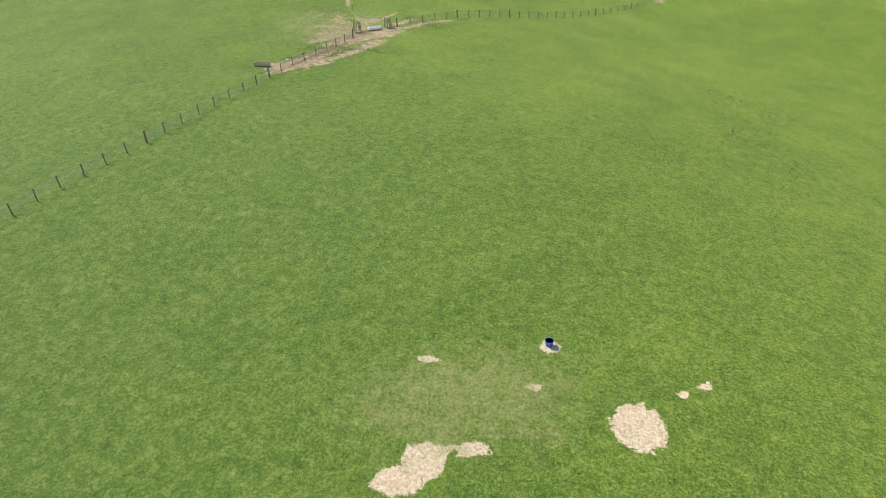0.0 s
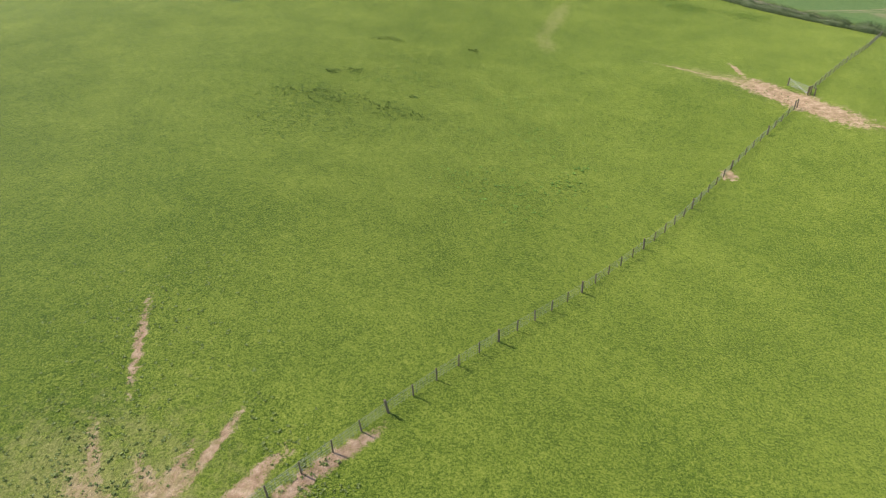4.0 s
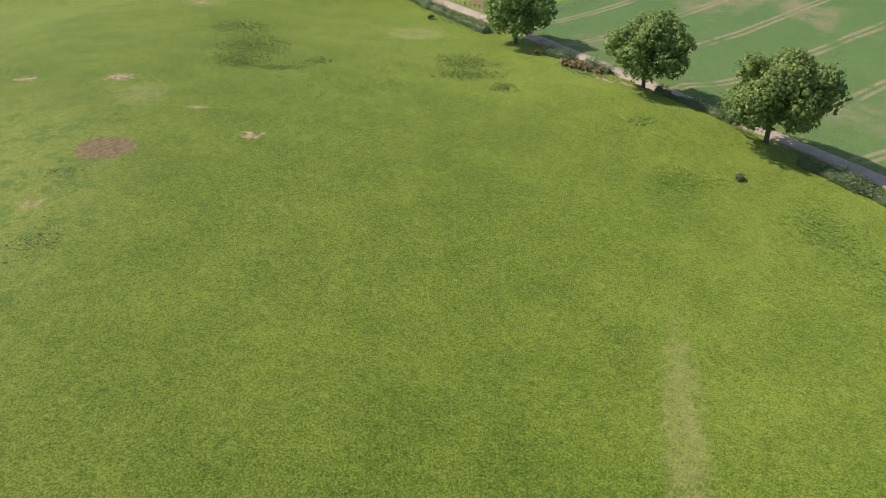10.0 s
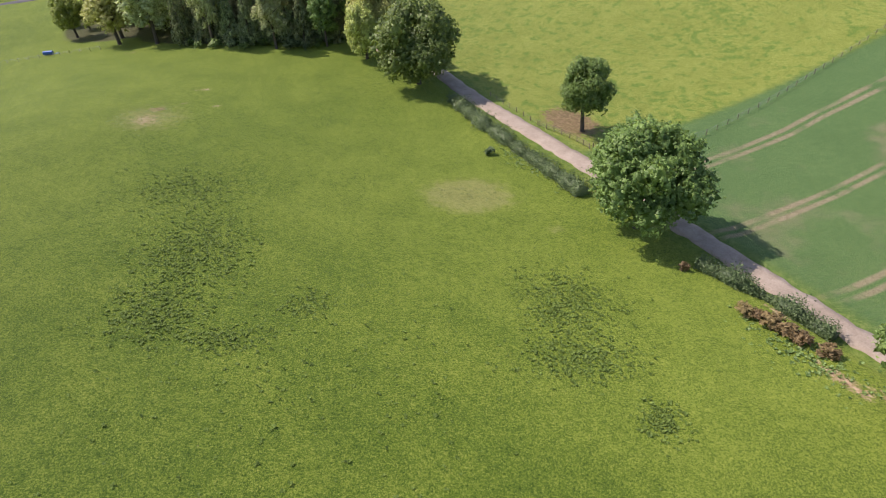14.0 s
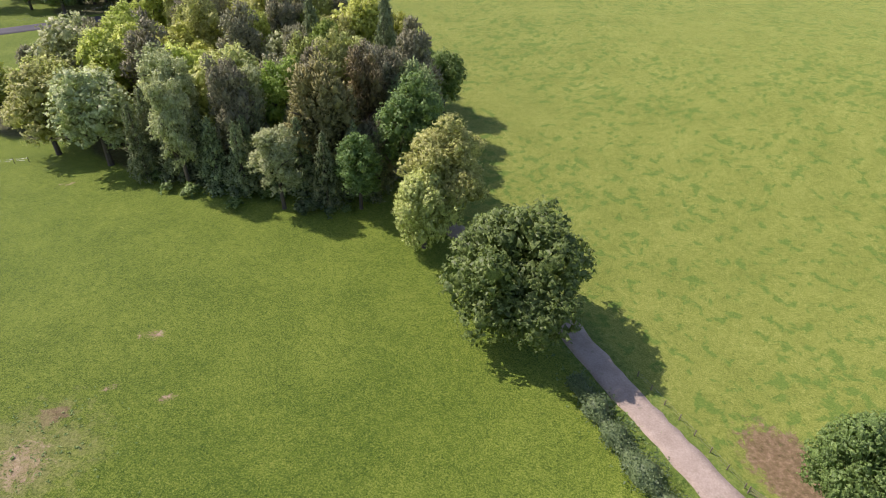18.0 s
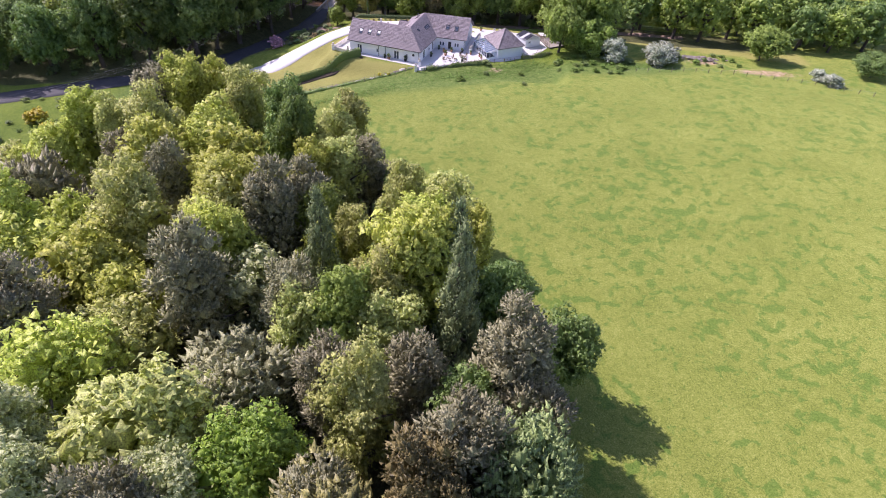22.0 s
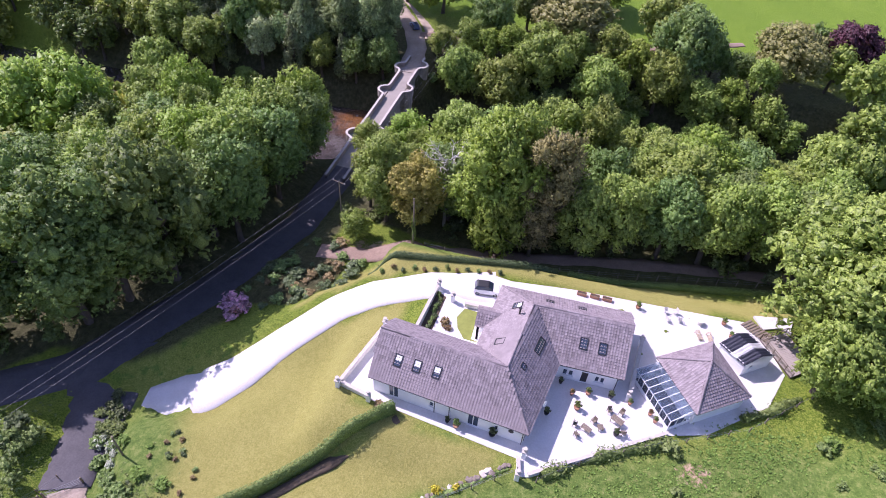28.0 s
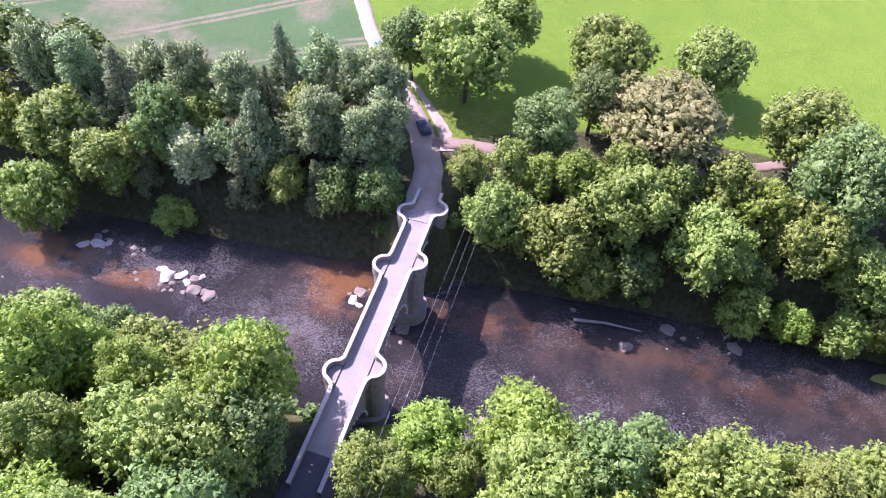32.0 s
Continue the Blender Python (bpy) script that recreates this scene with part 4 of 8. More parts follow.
def plant(kind, x, y, tall, reach, group="", grade="middling", foot=0.13, label=""):
    """A tree with its foot at x, y: its height and the radius of its crown."""
    z = ground_z(x, y)
    planted.append((x, y, reach))
    shape, _, _, words, category = SPECIES[kind]
    tree = empty("conifer" if kind == "spruce" else "tree", x, y, z, tree_rng.uniform(0, 360))
    foot *= tall
    slender = (tall - foot) / (1.95 * reach)
    aspect = min(ASPECTS, key=lambda a: abs(math.log(a / slender)))
    crown = part("crown", tree_rng.choice(crowns_of(kind, grade, aspect)), None, tree)
    crown.matrix_basis = Matrix.LocRotScale((0, 0, foot), Euler((0, 0, tree_rng.uniform(0, 6.28))), (reach * 1.0, reach * tree_rng.uniform(0.88, 1.05), (tall - foot) / (1.95 * aspect)))
    trunk = part("trunk", tree_rng.choice(TRUNKS[kind]), None, tree)
    up = tall * 0.62
    trunk.matrix_basis = Matrix.Diagonal((min(up, reach * 1.7), min(up, reach * 1.7), up, 1))
    return tagged(tree, label or words, category, group)


def shrub(kind, x, y, tall, reach, label, category="bush", group=""):
    z = ground_z(x, y)
    ob = tagged(new("bush", tree_rng.choice(CROWNS[kind])), label, category, group)
    ob.matrix_world = Matrix.LocRotScale((x, y, z - 0.12 * tall), Euler((0, 0, tree_rng.uniform(0, 6.28))), (reach, reach * tree_rng.uniform(0.85, 1.1), tall / 1.85))
    return ob


# along the farm track
for row in ((-1.8, 382.6, 17.2, 9.6, 0.10), (-42.5, 440.4, 19.0, 10.6, 0.03), (22.2, 346.5, 14.6, 8.6, 0.10), (40.5, 328.4, 16.4, 9.2, 0.10)):
    plant("oak", *row[:4], "oaks along the farm track", "large", row[4])
plant("oak", -7.0, 417.7, 16.0, 5.9, "", "large", 0.17, "old broad oak with a thick trunk on bare ground")
plant("olive", -55.6, 462.5, 20.5, 8.6, "", "large", 0.04)
plant("olive", -57.6, 455.6, 14.5, 7.0, "", "large", 0.04)
plant("ash", -61.8, 626.0, 21.5, 12.2, "", "large", 0.06, "broad yellow-green tree beside the garden")
for x, y, tall, reach in ((-162.5, 606.0, 28.0, 8.4), (-155.5, 617.5, 27.0, 8.8), (-173.0, 600.0, 26.0, 8.2), (-183.5, 594.0, 24.0, 7.8), (-150.5, 629.0, 24.0, 6.6), (-149.0, 641.0, 21.0, 6.2), (-148.4, 650.5, 20.0, 6.0), (-194.0, 588.0, 20.0, 7.4), (-203.0, 594.0, 21.0, 7.6), (-206.0, 581.0, 20.0, 7.4), (-190.0, 603.0, 20.0, 7.2), (-159.5, 611.5, 27.0, 8.0)):
    plant("alder" if y < 602 else "oak", x, y, tall, reach, "trees along the shaded road", "middling", 0.03)
plant("ash", -134.3, 651.0, 12.5, 4.2, "trees on the river bank")
plant("lush", -129.2, 655.5, 13.0, 4.8, "trees on the river bank")
plant("larch", -149.2, 704.5, 18.5, 4.8, "trees beyond the river")
plant("larch", -151.4, 711.5, 19.5, 4.6, "trees beyond the river")
plant("larch", -150.8, 711.5, 16.0, 4.8, "trees beyond the river")
plant("ash", -153.8, 719.5, 14.5, 4.4, "trees beyond the river")
plant("ash", -56.5, 616.0, 9.5, 6.2, "", "middling", 0.03, "low spreading tree beside the outbuilding")
# trees of the wood
plant('olive', -79.7, 528.2, 15.5, 5.6, 'trees of the wood')
plant('oak', -86.2, 529.4, 17.0, 3.6, 'trees of the wood')
plant('pine', -91.9, 530.8, 20.5, 4.8, 'trees of the wood')
plant('syc', -80.1, 517.5, 21.0, 5.8, 'trees of the wood')
plant('olive', -75, 524.8, 12.0, 4.2, 'trees of the wood')
plant('olive', -100.1, 547, 19.0, 4.6, 'trees of the wood')
plant('oak', -108.2, 543.2, 22.5, 4.2, 'trees of the wood')
plant('syc', -133.0, 554.5, 21.0, 5.2, 'trees of the wood')
plant('pine', -97.5, 519.5, 24.0, 5.0, 'trees of the wood')
plant('olive', -122, 556, 19.0, 5.0, 'trees of the wood')
plant('pine', -91.9, 499.8, 24.0, 5.0, 'trees of the wood')
plant('pine', -83.6, 489.3, 24.0, 5.0, 'trees of the wood')
plant('pine', -75.9, 492.2, 23.0, 4.5, 'trees of the wood')
plant('pine', -64.6, 491.1, 19.0, 5.5, 'trees of the wood')
plant('pine', -80.3, 475.4, 24.0, 5.5, 'trees of the wood')
plant('oak', -68.2, 509.2, 18.0, 4.5, 'trees of the wood')
plant('oak', -70, 490.1, 21.0, 4.5, 'trees of the wood')
plant('olive', -80.4, 497.3, 22.0, 6.0, 'trees of the wood')
plant('lush', -87.2, 479.1, 23.0, 6.0, 'trees of the wood')
plant('olive', -90, 496.9, 22.0, 4.5, 'trees of the wood')
plant('olive', -106.4, 513.6, 23.0, 6.0, 'trees of the wood')
plant('pine', -94.8, 471.5, 25.5, 5.0, 'trees of the wood')
plant('pale', -104.5, 472.0, 26.0, 5.2, 'trees of the wood')
plant('russet', -78.6, 472.0, 25.0, 7.6, 'trees of the wood')
plant('pale', -92.5, 474.6, 23.5, 4.6, 'trees of the wood')
plant('russet', -72.5, 479.0, 26.0, 4.8, 'trees of the wood')
plant('larch', -63.7, 483.9, 21.5, 6.6, 'trees of the wood')
plant('pine', -66.6, 494.6, 26.5, 5.4, 'trees of the wood')
plant('pine', -103.4, 499.6, 27.5, 5.6, 'trees of the wood')
plant('spruce', -73.2, 500.6, 29.5, 4.6, 'trees of the wood')
plant('oak', -61.2, 503.2, 16.5, 4.8, 'trees of the wood')
plant('syc', -79.5, 507.5, 26.5, 8.0, 'trees of the wood')
plant('spruce', -91.0, 507.6, 27.5, 3.8, 'trees of the wood')
plant('olive', -117.3, 510.6, 27.0, 6.0, 'trees of the wood')
plant('pine', -100.5, 515.0, 26.5, 5.4, 'trees of the wood')
plant('ash', -94.6, 517.4, 22.0, 5.0, 'trees of the wood')
plant('olive', -95.6, 528.0, 22.0, 5.2, 'trees of the wood')
plant('pine', -132.0, 530.5, 19.5, 5.0, 'trees of the wood')
plant('syc', -117.0, 531.4, 25.5, 7.0, 'trees of the wood')
plant('olive', -128.2, 533.2, 26.0, 6.0, 'trees of the wood')
plant('oak', -108.0, 539.2, 25.5, 5.0, 'trees of the wood')
plant('syc', -129.8, 547.0, 26.5, 6.4, 'trees of the wood')
plant('pale', -83.0, 461.4, 17.5, 4.8, 'trees of the wood')
plant('olive', -88.9, 514.3, 20.4, 3.7, 'trees of the wood')
plant('olive', -85.3, 518.9, 20.4, 3.3, 'trees of the wood')
plant('syc', -92.7, 511.5, 20.4, 3.9, 'trees of the wood')
plant('olive', -126.7, 519.4, 20.4, 5.0, 'trees of the wood')
plant('syc', -74.2, 517.7, 20.4, 4.4, 'trees of the wood')
plant('olive', -78.6, 520.8, 20.4, 3.9, 'trees of the wood')
plant('olive', -84.5, 523.2, 22.2, 4.1, 'trees of the wood')
plant('syc', -125.7, 549.4, 26.0, 5.9, 'trees of the wood')
plant('olive', -117.8, 544.2, 25.2, 5.0, 'trees of the wood')
plant('olive', -98.7, 536.9, 22.2, 4.9, 'trees of the wood')
plant('syc', -104.9, 507.4, 23.9, 7.0, 'trees of the wood')
plant('syc', -98.8, 524.8, 23.9, 4.6, 'trees of the wood')
plant('alder', -70.2, 464.4, 16.0, 4.4, 'trees of the wood')
plant('pale', -101.5, 464.4, 23.9, 4.5, 'trees of the wood')
plant('pine', -69.9, 483.7, 26.0, 5.4, 'trees of the wood')
plant('alder', -62.6, 472.3, 24.0, 6.3, 'trees of the wood')
plant('pale', -109.3, 476.3, 25.6, 5.6, 'trees of the wood')
plant('syc', -107.3, 517.3, 26.0, 7.2, 'trees of the wood')
plant('ash', -85.0, 498.4, 26.0, 5.5, 'trees of the wood')
plant('spruce', -74.9, 509.0, 26.0, 4.5, 'trees of the wood')
plant('syc', -136.3, 508.3, 25.6, 7.1, 'trees of the wood')
plant('olive', -80.3, 487.1, 26.0, 5.2, 'trees of the wood')
plant('pine', -119.9, 491.6, 25.6, 6.7, 'trees of the wood')
plant('oak', -104.9, 535.1, 25.6, 3.9, 'trees of the wood')
plant('pine', -118.5, 521.2, 23.9, 4.8, 'trees of the wood')
plant('olive', -82.0, 501.9, 23.9, 4.9, 'trees of the wood')
plant('syc', -145.2, 538.5, 22.8, 5.7, 'trees of the wood')
plant('pine', -135.1, 546.1, 24.0, 6.0, 'trees of the wood')
plant('olive', -138.0, 536.7, 22.8, 4.4, 'trees of the wood')
plant('pale', -41.6, 452.6, 6.5, 4.6, '', 'middling', 0.0, 'broad low bush with pale new leaves beside the track')
# round the house
shrub('bush', -52.9, 617.3, 6.0, 5.4, 'dark grey-green bush at the field edge')
shrub('blossom', -40.0, 613.6, 5.0, 5.4, 'hawthorn bush white with blossom')
plant('ash', -13.4, 623.1, 9.0, 6.5)
shrub('pink', -141.9, 612.1, 3.2, 2.5, 'round rhododendron in pink flower')
shrub('blossom', -37.7, 617.8, 4.0, 4.2, 'hawthorn bush white with blossom')
plant('oak', 11.1, 616.1, 6.0, 6.1)
shrub('blossom', -1.3, 605.8, 3.0, 2.9, 'hawthorn bush white with blossom')
shrub('blossom', -3.2, 609.6, 3.0, 2.4, 'hawthorn bush white with blossom')
# trees on the river bank
plant('lush', -108.9, 637.8, 25.5, 8.5, 'trees on the river bank', 'large', 0.05)
plant('gold', -121.6, 634.4, 18.0, 4.6, 'trees on the river bank', 'middling', 0.08)
plant('ash', -127.5, 637.6, 19.0, 5.4, 'trees on the river bank', 'middling', 0.05)
plant('russet', -101.5, 636.4, 24.5, 6.0, 'trees on the river bank', 'middling', 0.05)
plant('lush', -108.0, 632.8, 15.5, 5.4, 'trees on the river bank', 'middling', 0.02)
plant('russet', -102.8, 633.4, 15.0, 4.2, 'trees on the river bank', 'middling', 0.02)
plant('ash', -95.5, 635.8, 15.5, 5.0, 'trees on the river bank', 'middling', 0.02)
plant('ash', -130.6, 631.8, 6.0, 2.8, 'trees on the river bank', 'small', 0.02)
plant('ash', -83.5, 646.0, 18.0, 7.5, 'trees on the river bank')
plant('lush', -78.7, 653.3, 18.0, 7.5, 'trees on the river bank')
plant('ash', -84.5, 661.8, 16.5, 5.2, 'trees on the river bank')
plant('ash', -57.1, 656.0, 18.6, 8.2, 'trees on the river bank')
plant('ash', -64.9, 615.9, 12.6, 5.5, 'trees on the river bank')
plant('lush', -194.3, 643.1, 22.4, 11.3, 'trees on the river bank')
plant('lush', -171.4, 652.5, 21.0, 6.3, 'trees on the river bank')
plant('oak', -165.3, 607.7, 21.0, 8.2, 'trees on the river bank')
plant('lush', -160.9, 635.6, 21.0, 7.8, 'trees on the river bank')
plant('ash', -154.0, 634.0, 22.5, 8.4, 'trees on the river bank')
plant('lush', -149.4, 654.7, 21.0, 6.2, 'trees on the river bank')
plant('oak', -163.4, 620.1, 21.0, 7.0, 'trees on the river bank')
plant('oak', -154.2, 627.7, 18.2, 7.0, 'trees on the river bank')
plant('oak', -179.8, 623.0, 21.0, 7.0, 'trees on the river bank')
plant('lush', -161.7, 654.1, 18.2, 4.8, 'trees on the river bank')
plant('ash', -164.4, 644.8, 21.0, 4.7, 'trees on the river bank')
plant('ash', -150.5, 646.9, 21.0, 6.2, 'trees on the river bank')
plant('ash', -132.4, 651.4, 11.2, 3.1, 'trees on the river bank')
plant('ash', -126.5, 653.4, 11.2, 3.4, 'trees on the river bank')
plant('ash', -118.0, 651.0, 19.0, 5.6, 'trees on the river bank')
plant('ash', -101.3, 656.6, 19.6, 5.7, 'trees on the river bank')
plant('ash', -95.5, 654.0, 22.0, 4.6, 'trees on the river bank')
plant('ash', -178.4, 647.7, 16.0, 5.0, 'trees on the river bank')
# trees beyond the river
plant('larch', -211.7, 705.4, 18.0, 5.3, 'trees beyond the river')
plant('larch', -204.1, 705.5, 18.0, 4.8, 'trees beyond the river')
plant('spruce', -194.5, 703.5, 18.0, 5.1, 'trees beyond the river')
plant('larch', -184.4, 707.8, 19.2, 5.1, 'trees beyond the river')
plant('larch', -174.7, 706.4, 18.0, 5.0, 'trees beyond the river')
plant('spruce', -170.2, 714.1, 19.2, 4.6, 'trees beyond the river')
plant('larch', -163.2, 714.3, 19.2, 4.6, 'trees beyond the river')
plant('larch', -155.8, 713.0, 19.2, 5.1, 'trees beyond the river')
plant('spruce', -169.9, 701.2, 18.0, 5.4, 'trees beyond the river')
plant('larch', -160.0, 703.2, 18.0, 4.9, 'trees beyond the river')
plant('oak', -186.1, 699.5, 18.0, 5.5, 'trees beyond the river')
plant('ash', -204.3, 697.5, 16.8, 6.6, 'trees beyond the river')
plant('ash', -194.3, 694.9, 16.8, 6.6, 'trees beyond the river')
plant('pale', -181.1, 697.4, 15.6, 5.1, 'trees beyond the river')
plant('ash', -204.1, 686.9, 15.6, 7.0, 'trees beyond the river')
plant('ash', -183.8, 692.3, 7.2, 4.1, 'trees beyond the river')
plant('ash', -164.9, 698.1, 12.0, 4.2, 'trees beyond the river')
plant('oak', -148.8, 699.6, 13.2, 5.0, 'trees beyond the river')
plant('larch', -152.5, 702.7, 18.0, 4.9, 'trees beyond the river')
plant('ash', -140.5, 726.6, 17.9, 9.3, 'trees beyond the river')
plant('oak', -152.0, 730.8, 15.4, 6.2, 'trees beyond the river')
plant('ash', -135.9, 740.7, 16.6, 7.0, 'trees beyond the river')
plant('oak', -124.4, 713.8, 15.4, 6.5, 'trees beyond the river')
plant('ash', -115.7, 735.4, 16.6, 8.4, 'trees beyond the river')
plant('oak', -116.8, 724.1, 14.1, 5.4, 'trees beyond the river')
plant('willow', -104.3, 719.7, 15.5, 12.4, 'trees beyond the river')
plant('ash', -96.8, 741.3, 14.1, 7.9, 'trees beyond the river')
plant('ash', -81.2, 726.5, 15.0, 8.8, 'trees beyond the river')
plant('ash', -135.3, 705.5, 8.4, 4.1, 'trees beyond the river')
plant('ash', -129.1, 699.8, 14.4, 6.8, 'trees beyond the river')
plant('ash', -118.2, 699.4, 15.6, 7.6, 'trees beyond the river')
plant('ash', -109.0, 703.8, 15.6, 7.9, 'trees beyond the river')
plant('ash', -96.0, 702.0, 15.6, 7.8, 'trees beyond the river')
plant('ash', -81.9, 704.5, 15.6, 6.8, 'trees beyond the river')
plant('lush', -79.6, 698.1, 8.6, 3.8, 'trees beyond the river')
plant('ash', -72.0, 702.8, 14.4, 6.0, 'trees beyond the river')
plant('copper', -39.2, 723.9, 15.4, 7.3, 'trees beyond the river')
plant('willow', -54.1, 716.4, 15.4, 10.0, 'trees beyond the river')
plant('oak', -77.9, 713.1, 17.9, 10.0, 'trees beyond the river')
plant('lush', -152.5, 660.5, 20.5, 6.8, 'trees on the river bank')
plant('lush', -169.7, 655.0, 18.5, 6.0, 'trees on the river bank')


def fill(kinds, outline, spacing, tall, group, seed, most=60, grade="small", foot=0.08):
    """More trees of the same wood inside an outline, clear of those that stand there."""
    rng = random.Random(seed)
    xs, ys = [p[0] for p in outline], [p[1] for p in outline]
    made = []
    for _ in range(900):
        if len(made) >= most:
            break
        x, y = rng.uniform(min(xs), max(xs)), rng.uniform(min(ys), max(ys))
        inside = False
        for (ax, ay), (bx, by) in zip(outline, outline[1:] + outline[:1]):
            if (ay > y) != (by > y) and x < ax + (y - ay) / (by - ay) * (bx - ax):
                inside = not inside
        kind = rng.choice(kinds)
        h = rng.uniform(*tall)
        r = h * (0.24 if kind == "spruce" else rng.uniform(0.34, 0.46))
        if not inside or any(math.hypot(x - a, y - b) < spacing * (r + c) for a, b, c in planted):
            continue
        if group:
            plant(kind, round(x, 1), round(y, 1), round(h, 1), round(r, 1), group, grade, foot)
        planted.append((x, y, r))
        made.append((kind, x, y, h, r))
    return made


def far_wood(made, label, seed):
    """Trees that only show as a mass, joined into one thing: crowns by kind, and the trunks."""
    rng = random.Random(seed)
    verts, faces, tone, count = [], [], [], 0
    mats = sorted({m[0] for m in made})
    for kind, x, y, h, r in made:
        z = ground_z(x, y)
        aspect = min(ASPECTS, key=lambda a: abs(math.log(a / (h * 0.92 / (1.95 * r)))))
        crown, trunk = rng.choice(crowns_of(kind, "far", aspect)), TRUNKS[kind][0]
        up = h * 0.62
        for me, scale, foot, index in ((crown, (r, r, h * 0.92 / (1.95 * aspect)), h * 0.08, mats.index(kind)), (trunk, (up, up, up), 0, len(mats))):
            me.calc_loop_triangles()
            v, f = np.empty(len(me.vertices) * 3, np.float32), np.empty(len(me.loop_triangles) * 3, np.int32)
            me.vertices.foreach_get("co", v)
            me.loop_triangles.foreach_get("vertices", f)
            verts.append(v.reshape(-1, 3) * np.array(scale) + np.array([x, y, z + foot]))
            faces.append(f.reshape(-1, 3) + count)
            tone.append(np.full(len(f) // 3, index, np.int32))
            count += len(v) // 3
    me = quick_mesh("far_wood", np.concatenate(verts), np.concatenate(faces), [LEAF[k] for k in mats] + [BARK])
    me.polygons.foreach_set("material_index", np.concatenate(tone))
    return tagged(new("far_wood", me), label, "woodland", kind="stuff")


for kind, x, y, tall, reach in (("ash", -131.5, 641.0, 14.0, 3.6), ("ash", -124.5, 642.5, 15.0, 4.0), ("lush", -106.5, 637.5, 15.0, 4.2), ("oak", -93.5, 646.0, 16.5, 4.8), ("ash", -90.5, 637.7, 17.0, 5.8), ("oak", -83.5, 638.7, 16.5, 5.6), ("ash", -77.0, 639.2, 17.0, 5.8), ("ash", -70.0, 640.7, 16.0, 5.6), ("oak", -63.5, 641.7, 16.0, 5.4)):
    plant(kind, x, y, tall, reach, "trees behind the garden path", "middling", 0.08)
fill(["syc", "olive", "pine", "syc", "pale", "pine", "olive", "olive"], [(-138, 474), (-112, 468), (-80, 466), (-70, 470), (-66, 490), (-72, 508), (-98, 530), (-120, 548), (-140, 552), (-152, 516)], 0.50, (18, 24), "trees of the wood", 5, 50)
fill(["spruce", "oak", "spruce", "pine"], [(-112, 463), (-66, 465), (-62, 478), (-72, 482), (-112, 474)], 0.46, (13, 18), "trees of the wood", 15, 18, "small", 0.03)
fill(["syc", "olive", "pine", "ash"], [(-176, 505), (-145, 480), (-152, 540), (-170, 545)], 0.6, (9, 15), "trees of the wood", 6, 8)
fill(["ash", "lush", "oak", "ash"], [(-172, 604), (-156, 632), (-150, 662), (-184, 664), (-184, 612)], 0.5, (15, 20), "trees on the river bank", 7, 18, "middling")
fill(["ash", "oak", "ash", "lush"], [(-121, 640), (-60, 643), (-60, 659), (-121, 659)], 0.48, (14, 18), "trees on the river bank", 8, 20, "middling")
fill(["larch", "ash", "larch", "oak", "spruce"], [(-206, 698), (-152, 700), (-152, 714), (-206, 712)], 0.5, (11, 15), "trees beyond the river", 9, 22)
fill(["oak", "larch", "spruce"], [(-206, 696), (-147, 697), (-147, 702), (-206, 702)], 0.45, (12, 16), "trees beyond the river", 22, 6)
fill(["ash", "oak", "ash", "lush"], [(-134, 700), (-50, 700), (-60, 720), (-90, 713), (-134, 709)], 0.58, (10, 13.5), "trees beyond the river", 10, 14)
fill(["ash", "ash", "oak"], [(-133, 697), (-60, 697), (-60, 702), (-133, 702)], 0.45, (11, 14), "trees beyond the river", 23, 6)
far_wood(fill(["ash", "oak", "syc"], [(-240, 580), (-196, 590), (-186, 612), (-186, 664), (-240, 664)], 0.5, (15, 19), "", 27, 30), "mass of roadside trees beside the river", 41)
far_wood(fill(["ash", "oak", "ash"], [(-60, 640), (50, 636), (50, 664), (-60, 660)], 0.5, (13, 17), "", 21, 34), "mass of trees along the near river bank", 42)
far_wood(fill(["ash", "oak", "larch"], [(-290, 692), (-208, 692), (-208, 716), (-290, 722)], 0.55, (12, 16), "", 24, 30), "mass of trees along the far river bank", 43)
far_wood(fill(["ash", "oak"], [(-50, 693), (60, 693), (60, 732), (-50, 730)], 0.55, (11, 16), "", 25, 34), "mass of trees along the far river bank", 44)
under_rng = random.Random(31)


def brush(spots, label, kinds=("bush", "hedge", "hedge")):
    """Scrub that nobody could count, joined into one mesh with a tone for each kind."""
    verts, faces, tone, count = [], [], [], 0
    mats = sorted(set(kinds))
    for x, y, tall, reach in spots:
        kind = under_rng.choice(kinds)
        me = under_rng.choice(CROWNS["scrub"])
        v = np.empty(len(me.vertices) * 3, np.float32)
        f = np.empty(len(me.polygons) * 3, np.int32)
        me.vertices.foreach_get("co", v)
        me.loops.foreach_get("vertex_index", f)
        a = under_rng.uniform(0, 6.28)
        v = v.reshape(-1, 3) * np.array([reach, reach, tall / 1.85])
        c, w = math.cos(a), math.sin(a)
        v = v @ np.array([[c, w, 0], [-w, c, 0], [0, 0, 1]]) + np.array([x, y, ground_z(x, y) - 0.12 * tall])
        verts.append(v)
        faces.append(f.reshape(-1, 3) + count)
        tone.append(np.full(len(me.polygons), mats.index(kind), np.int32))
        count += len(v)
    me = quick_mesh("undergrowth", np.concatenate(verts), np.concatenate(faces), [LEAF[k] for k in mats])
    me.polygons.foreach_set("material_index", np.concatenate(tone))
    return tagged(new("undergrowth", me), label, "undergrowth", kind="stuff")


